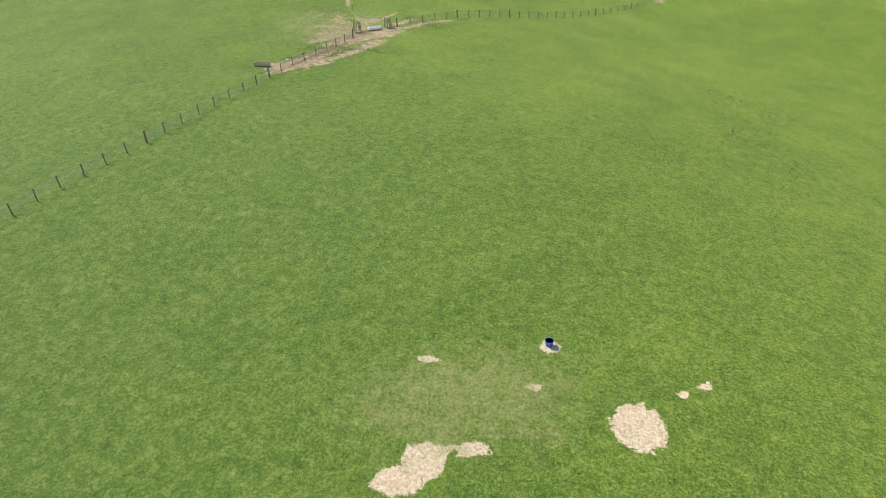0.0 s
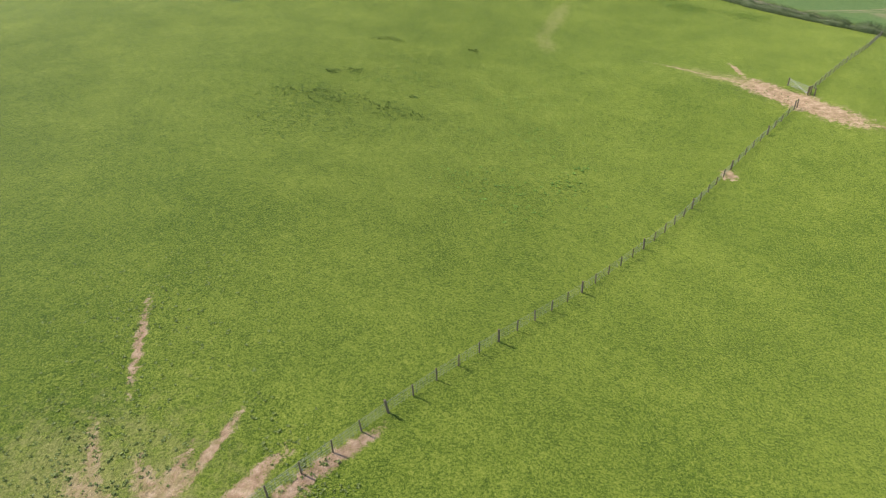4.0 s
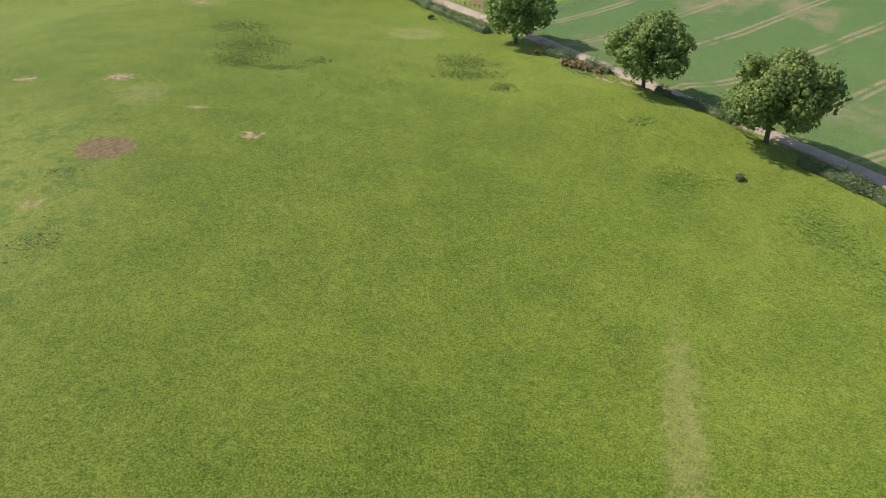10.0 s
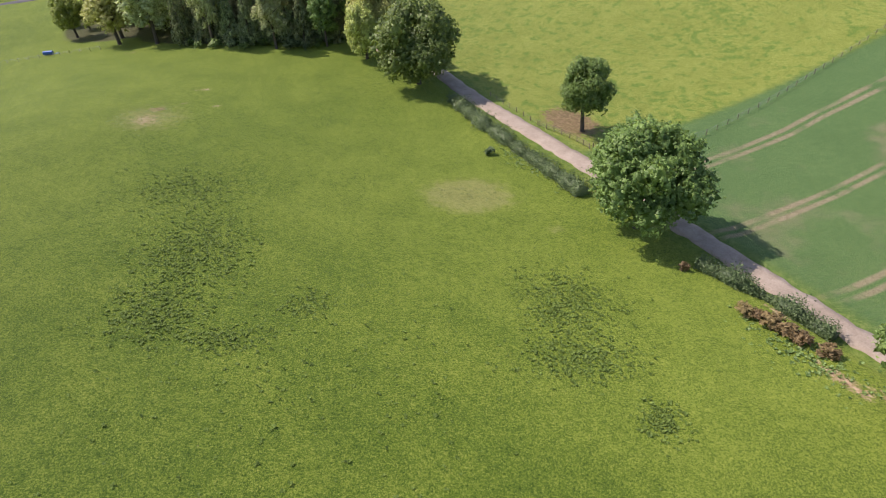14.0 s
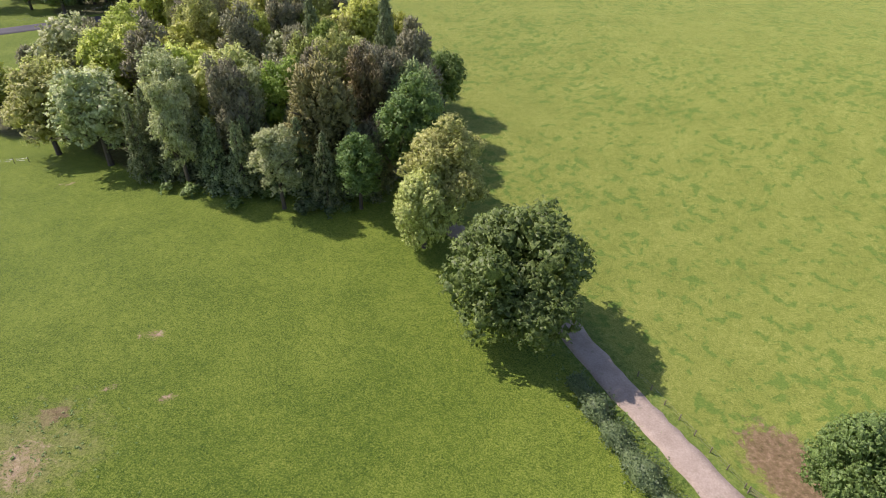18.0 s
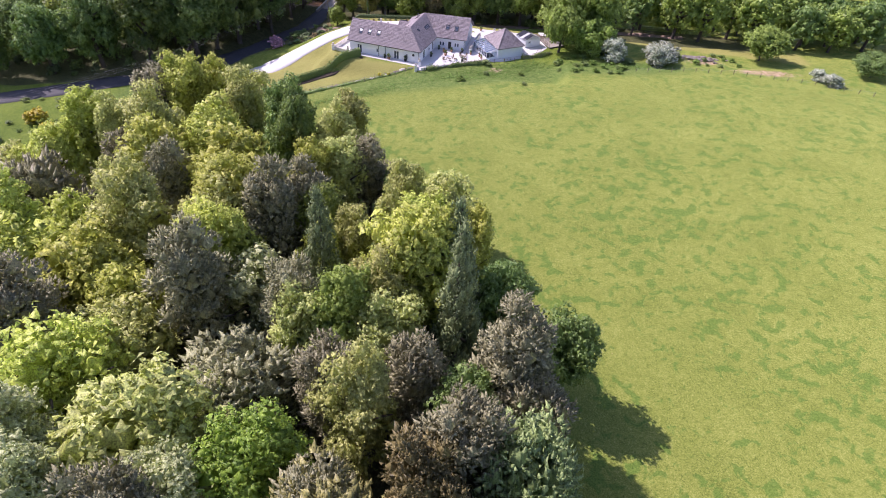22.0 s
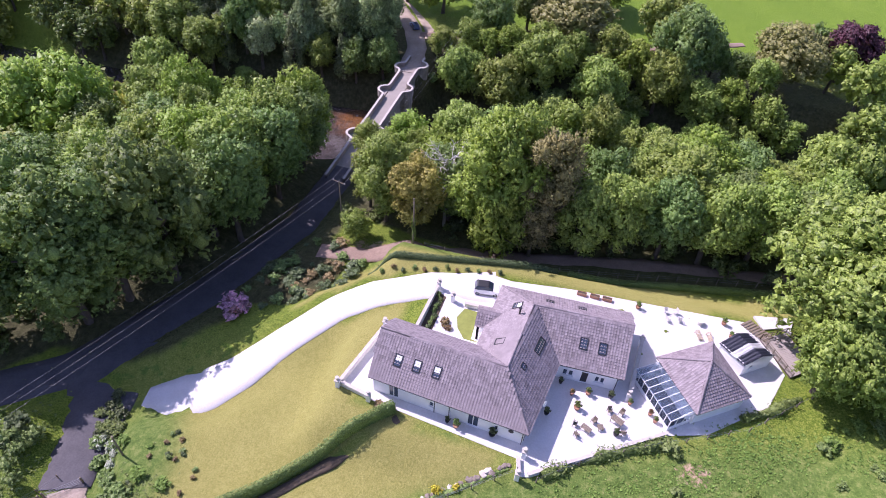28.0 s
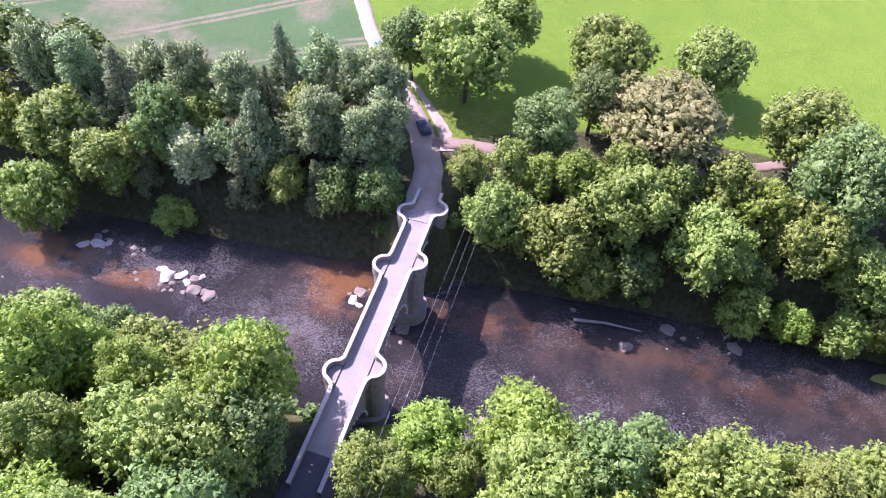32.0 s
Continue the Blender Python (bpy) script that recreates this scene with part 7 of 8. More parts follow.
def build_fountain():
    f = tagged(empty("fountain", -127.2, 581.0, 2.05), "tiered pale stone garden fountain on gravel", "fountain")
    part("basin", tube_bm([(0, 0, 0), (0, 0, 0.35), (0, 0, 0.36), (0, 0, 0.2)], 0, 16, None, (1.15, 1.25, 1.05, 1.0)), COPING, f)
    part("stem", tube_bm([(0, 0, 0.2), (0, 0, 0.6), (0, 0, 1.3)], 0, 10, None, (0.22, 0.13, 0.1)), COPING, f)
    part("bowl", tube_bm([(0, 0, 0.75), (0, 0, 0.9), (0, 0, 0.95)], 0, 14, None, (0.12, 0.5, 0.48)), COPING, f)
    part("upper_bowl", tube_bm([(0, 0, 1.2), (0, 0, 1.32), (0, 0, 1.35)], 0, 12, None, (0.08, 0.28, 0.26)), COPING, f)
    for z, r in ((0.30, 1.05), (0.94, 0.47), (1.34, 0.25)):
        part("water", tube_bm([(0, 0, z - 0.03), (0, 0, z)], r, 16), FOUNTAIN_WATER, f, "still pale water")


build_fountain()


def pot(x, y, r=0.28, tall=0.45, mat=None, kind="hedge"):
    p = tagged(empty("plant_pot", x, y, GARDEN_Z), "round garden pot with a small leafy plant", "plant pot", "pots on the terrace")
    part("pot", tube_bm([(0, 0, 0), (0, 0, tall * 0.85), (0, 0, tall), (0, 0, tall - 0.05)], 0, 10, None, (r * 0.7, r, r * 1.08, r * 0.85)), mat or TERRACOTTA, p)
    leaves = part("plant", CROWNS[kind][0], None, p)
    leaves.matrix_basis = Matrix.Translation((0, 0, tall - 0.1)) @ Matrix.Diagonal((r * 1.5, r * 1.5, r * 1.6, 1))


for x, y, k in ((-93.9, 607.0, "rust"), (-92.0, 607.6, "hedge"), (-95.4, 608.3, "bush"), (-89.3, 607.9, "bush"), (-87.0, 607.6, "hedge"), (-107.4, 599.2, "bush"), (-106.3, 598.9, "hedge"), (-102.1, 599.0, "bush"), (-93.1, 605.2, "hedge"), (-96.5, 603.5, "bush"), (-84.6, 606.8, "rust"), (-84.0, 606.0, "hedge"), (-88.4, 603.0, "bush"), (-75.2, 623.9, "hedge"), (-74.4, 621.9, "hedge"), (-86.6, 623.4, "hedge")):
    pot(x, y, 0.26 + 0.06 * (int(x * 10) % 3), 0.45, DARK if k == "bush" else None, k)


def garden_table(x, y, turn, wide=1.5, deep=0.85, tall=0.73, label="dark wooden garden table on the terrace"):
    t = tagged(empty("garden_table", x, y, GARDEN_Z, turn), label, "table")
    for k in range(6):
        part("slat", box_bm(wide, deep / 6 - 0.015, 0.03, 0, (k - 2.5) * deep / 6, tall - 0.03, 0.006), POSTWOOD, t)
    for sx in (-1, 1):
        for sy in (-1, 1):
            part("leg", box_bm(0.07, 0.07, tall - 0.03, sx * (wide / 2 - 0.1), sy * (deep / 2 - 0.08), 0), POSTWOOD, t)


def garden_chair(x, y, turn, mat, label, group):
    c = tagged(empty("garden_chair", x, y, GARDEN_Z, turn), label, "chair", group)
    part("seat", box_bm(0.5, 0.5, 0.05, 0, 0, 0.42, 0.015), mat, c)
    back = box_bm(0.5, 0.05, 0.55, 0, 0.24, 0.48, 0.015)
    part("backrest", back, mat, c)
    for sx in (-1, 1):
        part("armrest", box_bm(0.06, 0.5, 0.04, sx * 0.25, 0, 0.64, 0.01), mat, c)
        for sy in (-1, 1):
            part("leg", box_bm(0.05, 0.05, 0.42 if sy > 0 else 0.64, sx * 0.23, sy * 0.22, 0), mat, c)


garden_table(-88.4, 604.6, -30)
garden_table(-91.8, 602.6, -30, 1.2, 0.7, 0.6, "low wooden table on the terrace")
garden_table(-90.2, 603.3, 20, 0.7, 0.7, 0.45, "small square wooden side table")
for x, y, a in ((-92.8, 601.6, 140), (-93.1, 602.9, 80), (-91.0, 603.9, -40), (-87.6, 603.3, 200), (-89.3, 605.8, 20), (-87.9, 605.9, -30)):
    garden_chair(x, y, a, POSTWOOD, "wooden garden chair on the sunny terrace", "chairs on the terrace")
PALEWICKER = plain("pale_wicker", (0.62, 0.60, 0.57), 0.8, 9.0, 0.2, 0.3)
for x, y, a in ((-82.9, 623.6, 10), (-81.6, 623.9, -60), (-81.1, 622.7, 190), (-82.6, 622.3, 130)):
    garden_chair(x, y, a, PALEWICKER, "pale wicker armchair in the back yard", "wicker armchairs")
part_table = tagged(empty("round_table", -78.4, 623.1, GARDEN_Z), "round wicker table in the back yard", "table")
part("tabletop", tube_bm([(0, 0, 0.68), (0, 0, 0.72)], 0.55, 16), PALEWICKER, part_table)
part("pedestal", tube_bm([(0, 0, 0), (0, 0, 0.3), (0, 0, 0.68)], 0, 12, None, (0.42, 0.3, 0.45)), PALEWICKER, part_table)
for x in (-94.3, -92.5, -90.8):
    b = tagged(empty("planter", x, 623.6, GARDEN_Z, -4), "long rust-red wooden planter by the lawn", "planter", "red planters")
    for sx, sy, w, d in ((0, -0.24, 1.3, 0.05), (0, 0.24, 1.3, 0.05), (-0.63, 0, 0.05, 0.43), (0.63, 0, 0.05, 0.43)):
        part("side", box_bm(w, d, 0.45, sx, sy, 0), TERRACOTTA, b)
    part("soil", box_bm(1.2, 0.42, 0.36, 0, 0, 0.01), SOIL, b)
for x, y, a in ((-78.6, 620.9, 20), (-77.2, 620.9, 12)):
    lounger = tagged(empty("sun_lounger", x, y, GARDEN_Z, a), "slatted wooden sun lounger in the back yard", "sun lounger", "sun loungers")
    for k in range(9):
        part("slat", box_bm(0.6, 0.13, 0.025, 0, -0.8 + k * 0.16, 0.33 + max(0, k - 5) * 0.07, 0), PALEWOOD, lounger)
    for sx in (-0.28, 0.28):
        part("rail", box_bm(0.05, 1.5, 0.06, sx, -0.15, 0.26), PALEWOOD, lounger)
        for sy in (-0.8, 0.5):
            part("leg", box_bm(0.05, 0.05, 0.26, sx, sy, 0), PALEWOOD, lounger)


def build_deck():
    deck = tagged(empty("timber_deck", -67.3, 621, GARDEN_Z - 0.1), "weathered timber deck with open railings", "deck")
    c = [Vector((-70.6, 622.5, 0)), Vector((-67.2, 624.6, 0)), Vector((-63.8, 619.9, 0)), Vector((-67.4, 617.2, 0))]
    for k in range(26):
        a, b = c[0].lerp(c[3], (k + 0.03) / 26), c[1].lerp(c[2], (k + 0.03) / 26)
        a2, b2 = c[0].lerp(c[3], (k + 0.94) / 26), c[1].lerp(c[2], (k + 0.94) / 26)
        wpart("plank", prism_bm([(a.x, a.y), (a2.x, a2.y), (b2.x, b2.y), (b.x, b.y)], 5.52, 5.58), GREYBOARDS, deck)
    wpart("frame", prism_bm([(p.x, p.y) for p in (c[0], c[3], c[2], c[1])], 4.6, 5.515), BARK, deck)
    for i, j in ((3, 0), (0, 1), (1, 2)):
        n = 5
        for k in range(n + 1):
            p = c[i].lerp(c[j], k / n)
            wpart("post", box_bm(0.09, 0.09, 1.0, p.x, p.y, 5.58), POSTWOOD, deck)
        for z in (6.05, 6.5):
            p, q = c[i], c[j]
            wpart("rail", tube_bm([(p.x, p.y, z), (q.x, q.y, z)], 0.04, 4), POSTWOOD, deck)
    steps = tagged(empty("timber_steps", -71, 623.8, GARDEN_Z), "row of red-brown timber treads beside the deck", "steps")
    for k in range(9):
        p = Vector((-72.1, 625.1, 0)).lerp(Vector((-69.6, 622.8, 0)), k / 8)
        wpart("tread", box_bm(1.9, 0.30, 0.08, p.x, p.y, GARDEN_Z + 0.02 + 0.03 * k, 0.01, 42), POSTWOOD, steps)


build_deck()
flat("white_slab", [(-71.0, 626.6), (-70.0, 624.4), (-67.6, 625.4), (-66.4, 624.6), (-65.8, 627.6)], 4.2, 5.5, CONCRETE, "pale concrete slab beside the deck", "slab")


def car(x, y, turn, colour, long, label, name="car"):
    """A parked hatchback: body with a rounded cabin, glass, lamps and wheels."""
    z = ground_z(x, y) if x < -110 else GARDEN_Z
    c = tagged(empty(name, x, y, z + 0.08, turn), label, "car")
    w = long * 0.23
    body = bmesh.new()
    rows = [(-0.5, 0.30, 0.62, 0.82), (-0.47, 0.22, 0.86, 0.95), (-0.2, 0.2, 0.92, 1.0), (0.2, 0.2, 0.88, 1.0), (0.42, 0.22, 0.74, 0.95), (0.5, 0.32, 0.58, 0.8)]
    prev = None
    for fx, lo, hi, ww in rows:
        r = [body.verts.new((fx * long, sy * w * ww * k, zz)) for sy, zz, k in ((-1, lo, 1), (-1, (lo + hi) / 2, 1.03), (-1, hi, 0.93), (1, hi, 0.93), (1, (lo + hi) / 2, 1.03), (1, lo, 1))]
        if prev:
            for k in range(6):
                body.faces.new((prev[k], prev[(k + 1) % 6], r[(k + 1) % 6], r[k]))
        else:
            body.faces.new(r)
        prev = r
    body.faces.new(prev[::-1])
    bmesh.ops.recalc_face_normals(body, faces=body.faces)
    mat = paint(name + "_paint", colour)
    part("body", body, mat, c)
    cabin = bmesh.new()
    low = [cabin.verts.new((a * long, s * w * 0.88, 0.88)) for a, s in ((-0.46, -1), (0.22, -1), (0.22, 1), (-0.46, 1))]
    high = [cabin.verts.new((a * long, s * w * 0.72, 1.42)) for a, s in ((-0.38, -1), (0.06, -1), (0.06, 1), (-0.38, 1))]
    for k in range(4):
        cabin.faces.new((low[k], low[(k + 1) % 4], high[(k + 1) % 4], high[k]))
    cabin.faces.new(high)
    cabin.faces.new(low[::-1])
    part("cabin_glass", cabin, GLASS, c)
    roof = bmesh.new()
    r0 = [roof.verts.new((a * long, s * w * 0.73, 1.425)) for a, s in ((-0.385, -1), (0.065, -1), (0.065, 1), (-0.385, 1))]
    r1 = [roof.verts.new((a * long, s * w * 0.6, 1.49)) for a, s in ((-0.34, -1), (0.02, -1), (0.02, 1), (-0.34, 1))]
    for k in range(4):
        roof.faces.new((r0[k], r0[(k + 1) % 4], r1[(k + 1) % 4], r1[k]))
    roof.faces.new(r1)
    part("roof", roof, DARK if name == "white_car" else mat, c)
    for s in (-1, 1):
        for a in (-0.33, 0.31):
            wheel = part("wheel", tube_bm([(a * long, s * w * 0.82, 0.24), (a * long, s * w * 1.0, 0.24)], 0.3, 14), TYRE, c)
            part("rim", tube_bm([(a * long, s * w * 1.0, 0.24), (a * long, s * (w * 1.0 + 0.015), 0.24)], 0.18, 10), STEEL, wheel)
        part("headlight", box_bm(0.06, 0.26, 0.14, 0.475 * long, s * w * 0.62, 0.55, 0.02), WHITEPAINT, c)
        part("tail_light", box_bm(0.05, 0.16, 0.2, -0.482 * long, s * w * 0.68, 0.6, 0.02), TERRACOTTA, c)
        part("door_mirror", box_bm(0.12, 0.16, 0.1, 0.12 * long, s * (w + 0.05), 0.9, 0.02), mat, c)
    part("bumper", box_bm(0.08, w * 1.5, 0.18, 0.492 * long, 0, 0.3, 0.03), DARK, c)


car(-107.1, 620.3, 7, (0.78, 0.78, 0.78), 3.8, "small white hatchback with a dark soft top on the drive", "white_car")
car(-145.9, 717.4, 123, (0.03, 0.05, 0.13), 4.1, "dark blue car standing beside the road", "blue_car")
car(-160.9, 738.8, 123, (0.12, 0.42, 0.55), 3.9, "pale blue car standing on the road", "pale_car")

# ---- fences, gates, poles, weeds ----
POST_MESH = {}


def post_mesh(tall, r, sides=7):
    key = (tall, r)
    if key not in POST_MESH:
        bm = tube_bm([(0, 0, -0.3), (0, 0, tall - 0.04), (0, 0, tall)], 0, sides, None, (r, r * 0.95, r * 0.7))
        me = bpy.data.meshes.new("post")
        bm.to_mesh(me)
        bm.free()
        me.materials.append(POSTWOOD)
        POST_MESH[key] = me
    return POST_MESH[key]


def fence(line, spacing, tall, label, wires=(0.25, 0.5, 0.75, 1.0, 1.15), net=0.0, r=0.07, rails=False, strainer=0):
    pts = sample(line, spacing)
    z = height(pts[:, 0], pts[:, 1])
    rng = random.Random(int(pts[0, 0] * 13 + pts[0, 1]))
    f = tagged(empty("fence", pts[0, 0], pts[0, 1], z[0]), label, "fence")
    o = f.matrix_world.translation
    for k, (p, zz) in enumerate(zip(pts, z)):
        big = strainer and k % strainer == 0
        ob = new("post", post_mesh(tall + (0.2 if big else 0), r * (1.7 if big else 1)))
        ob.parent = f
        ob.matrix_basis = Matrix.Translation((p[0] - o.x, p[1] - o.y, zz - o.z)) @ Euler((rng.gauss(0, 0.035), rng.gauss(0, 0.035), rng.uniform(0, 6))).to_matrix().to_4x4()
    for h in wires:
        line3 = [(p[0], p[1], zz + h * tall / 1.2) for p, zz in zip(pts, z)]
        wpart("rail" if rails else "wire", tube_bm(line3, 0.045 if rails else 0.012, 4 if rails else 3), POSTWOOD if rails else WIRE, f)
    if net:
        fine = sample(line, net)
        fz = height(fine[:, 0], fine[:, 1])
        bm = bmesh.new()
        for p, zz in zip(fine, fz):
            tube_bm([(p[0], p[1], zz + 0.03), (p[0], p[1], zz + 0.85 * tall)], 0.011, 3, bm)
        wpart("netting", bm, WIRE, f)
    return f


fence([(-30.5, 52.0), (-28.4, 62.5), (-25.4, 72.4), (-23.4, 80.5), (-21.5, 88.7), (-20.4, 94.5), (-19.2, 100.5), (-17.5, 107.0), (-16.3, 115.0)], 2.75, 1.35, "long stock fence of wooden posts and wire netting", net=0.35, strainer=8)
fence([(-11.6, 123.9), (-6.5, 130.4), (0.0, 139.5), (4.6, 145.9), (12.1, 155.8), (18.2, 164.4), (26.0, 175.5), (33.4, 187.0), (39.1, 195.6), (44.5, 203.0), (49.9, 210.6)], 2.75, 1.35, "long stock fence of wooden posts and wire netting", net=0.35, strainer=5)
fence([(54.4, 217.6), (66.5, 235.0), (75.8, 248.4), (85.6, 265.0), (96.0, 282.0)], 2.75, 1.35, "stock fence running on beyond the gateway", net=0.35)
fence([(-130.1, 576.6), (-122.4, 579.5), (-114.6, 584.5), (-106.6, 590.1), (-98.6, 595.4)], 2.6, 1.15, "dark stob fence between garden and field", wires=(0.6, 1.0))
fence([(-96.4, 594.9), (-90.0, 599.6), (-82.4, 603.4), (-73.2, 607.8), (-65.2, 614.8)], 2.6, 1.15, "dark stob fence between garden and field", wires=(0.6, 1.0))
fence([(-0.8, 407.0), (15.8, 415.6), (29.6, 427.2), (44.8, 440.5), (75.0, 466.0)], 3.2, 1.2, "post and wire fence between corn and meadow")
fence([(-25.7, 433.6), (-15.7, 418.7)], 2.6, 1.1, "low fence beside the farm track", wires=(0.5, 1.0))
fence([(-15.5, 418.1), (-8.9, 412.9), (-6.3, 409.3)], 1.9, 1.25, "wooden rail fence beside the farm track", wires=(0.4, 0.75, 1.1), rails=True, r=0.08)
fence([(-46, 604), (-34, 607.5), (-22, 608.5), (-8, 606.0), (6, 600.0)], 3.0, 1.1, "field fence below the trees", wires=(0.6, 1.0))
fence([(-150.0, 584.0), (-153.1, 576.1), (-150.1, 566.1)], 2.5, 1.2, "old fence beside the farm lane", wires=(0.6, 1.0))
fence([(-118, 627.6), (-90, 631.6), (-66, 636)], 3.0, 1.2, "fence behind the garden hedge", wires=(0.6, 1.0))


def bar_gate(p0, p1, label, mat=None, bars=5, tall=1.15, lift=0.15):
    z = ground_z(*p0)
    gate = tagged(empty("field_gate", *p0, z), label, "gate")
    a, b = Vector((*p0, 0)), Vector((*p1, 0))
    zb = ground_z(*p1)
    for k in range(bars):
        h = lift + tall * k / (bars - 1)
        wpart("bar", tube_bm([(a.x, a.y, z + h), (b.x, b.y, zb + h)], 0.022, 6), mat or STEEL, gate)
    for t in (0.0, 0.5, 1.0):
        p = a.lerp(b, t)
        zz = z + (zb - z) * t
        wpart("upright", tube_bm([(p.x, p.y, zz + lift - 0.03), (p.x, p.y, zz + lift + tall + 0.03)], 0.022, 6), mat or STEEL, gate)
    wpart("brace", tube_bm([(a.x, a.y, z + lift), (b.x, b.y, zb + lift + tall)], 0.025, 6), mat or STEEL, gate)
    for p, zz in ((a, z), (b, zb)):
        d = (b - a).normalized() * (0.16 if p is b else -0.16)
        wpart("gatepost", box_bm(0.18, 0.18, 1.7, p.x + d.x, p.y + d.y, zz - 0.2, 0.02), POSTWOOD, gate)


bar_gate((54.0, 217.4), (52.0, 221.3), "open galvanised field gate at a muddy gateway")
bar_gate((-130.4, 569.1), (-130.8, 575.2), "pale galvanised field gate beside the farm lane", ZINC, 7)
bar_gate((-147.0, 584.2), (-149.6, 581.6), "galvanised gate across the farm lane")
bar_gate((-152.2, 579.3), (-150.0, 581.0), "weathered wooden gate beside the lane", POSTWOOD)
bar_gate((-5.6, 409.3), (-2.1, 406.2), "weathered wooden gate into the meadow", POSTWOOD)
for x, y in ((50.1, 210.9), (50.7, 211.6), (53.9, 216.8), (54.6, 217.4), (54.9, 216.4)):
    p = tagged(new("gatepost", post_mesh(1.6, 0.11)), "stout wooden gatepost at the muddy gateway", "post", "posts of the gateway")
    p.matrix_world = pose(x, y, ground_z(x, y), 3, -4, 0)


def build_trough(x, y, turn, long, label, mat):
    t = tagged(empty("feed_trough", x, y, ground_z(x, y), turn), label, "trough")
    for sy in (-1, 1):
        side_bm = box_bm(long, 0.05, 0.42, 0, sy * 0.28, 0.12, 0.01)
        part("side", side_bm, mat, t)
    for sx in (-1, 1):
        part("end", box_bm(0.05, 0.51, 0.42, sx * (long / 2 - 0.025), 0, 0.12, 0.01), mat, t)
        part("foot", box_bm(0.12, 0.6, 0.115, sx * (long / 2 - 0.25), 0, 0), POSTWOOD, t)
    part("bottom", box_bm(long - 0.1, 0.51, 0.05, 0, 0, 0.125), mat, t)


build_trough(-24.0, 98.4, 4, 2.4, "long grey-brown feed trough on bare earth", PALEWOOD)
build_trough(-14.6, 120.6, 40, 2.2, "pale water trough set into the fence", WHITEPAINT)


def hurdle(x, y, turn, lean):
    h = tagged(empty("hurdle", x, y, ground_z(x, y), turn), "broken wooden hurdle leaning at the trough", "hurdle", "hurdles at the trough")
    m = Matrix.Rotation(radians(lean), 4, "X")
    for k in range(4):
        ob = part("rail", box_bm(1.5, 0.05, 0.10, 0, 0, 0.35 + 0.38 * k, 0.01), POSTWOOD, h)
        ob.matrix_basis = m
    for sx in (-0.7, 0, 0.7):
        ob = part("upright", box_bm(0.1, 0.08, 1.75, sx, 0.07, -0.03, 0.01), POSTWOOD, h)
        ob.matrix_basis = m


hurdle(-17.2, 118.1, 130, 8)
hurdle(-16.4, 118.8, 128, -6)
hurdle(-13.1, 122.3, 130, 7)
hurdle(-12.4, 123.0, 126, -8)
for (x0, y0), (x1, y1) in (((-16.9, 117.6), (-15.2, 119.8)), ((-14.6, 120.3), (-12.7, 122.6)), ((-12.8, 121.9), (-11.6, 124.2))):
    z0, z1 = ground_z(x0, y0), ground_z(x1, y1)
    t = tagged(empty("timber_rail", x0, y0, z0), "loose weathered timber rail along the fence line", "rail", "loose rails")
    wpart("timber", tube_bm([(x0, y0, z0 + 0.14), (x1, y1, z1 + 0.16)], 0.08, 6), PALEWOOD, t)

for k, (x, y) in enumerate(((-22.5, 102.4), (-21.9, 103.1), (-20.8, 104.8), (-20.2, 102.8), (-19.4, 103.4), (-21.7, 101.8), (-22.9, 102.0), (-21.1, 103.3))):
    ob = tagged(new("loose_stone", (ROCKS + PALEROCKS)[k % 6]), "small pale stone lying on worn turf", "stone", "loose stones by the fence")
    s = 0.14 + 0.05 * (k % 3)
    ob.matrix_world = Matrix.LocRotScale((x, y, ground_z(x, y) + 0.03), Euler((0, 0, k)), (s * 1.3, s, s))
tub = tagged(empty("feed_bucket", 23.1, 51.1, ground_z(23.1, 51.1), 20), "blue plastic feed bucket on trampled grass", "bucket")
part("tub", tube_bm([(0, 0, 0), (0, 0, 0.42), (0, 0, 0.46), (0, 0, 0.46), (0, 0, 0.12)], 0, 14, None, (0.24, 0.32, 0.34, 0.29, 0.24)), BLUEPLASTIC, tub)
part("lick", tube_bm([(0, 0, 0.13), (0, 0, 0.30)], 0.22, 12), WHITEPAINT, tub)
tarp = tagged(empty("blue_tank", -158.6, 474.4, ground_z(-158.6, 474.4), 15), "blue plastic tank beside the far fence", "tank")
part("tank", tube_bm([(-1.4, 0, 0.62), (-1.3, 0, 0.62), (1.3, 0, 0.62), (1.4, 0, 0.62)], 0, 12, None, (0.4, 0.6, 0.6, 0.4)), BLUEPLASTIC, tarp)
part("sheet", box_bm(1.6, 1.2, 0.06, 2.4, 0.3, 0.02, 0.02), BLUEPLASTIC, tarp)
fence([(-196.3, 460.1), (-158.7, 471.0), (-141.7, 474.6)], 3.0, 1.2, "fence at the edge of the wood", wires=(0.6, 1.0))


# overhead line
def pole(x, y, tall, label, arm=False):
    p = tagged(empty("utility_pole", x, y, ground_z(x, y)), label, "utility pole", "poles of the overhead line")
    part("shaft", tube_bm([(0, 0, -0.4), (0, 0, tall)], 0, 8, None, (0.14, 0.10)), POSTWOOD, p)
    if arm:
        part("cross_arm", box_bm(2.4, 0.12, 0.12, 0, 0, tall - 0.25, 0, -15), POSTWOOD, p)
        for s in (-1.1, 0, 1.1):
            part("insulator", tube_bm([(s * 0.966, -s * 0.26, tall - 0.13), (s * 0.966, -s * 0.26, tall + 0.08)], 0.06, 6), WHITEPAINT, p)
    return p


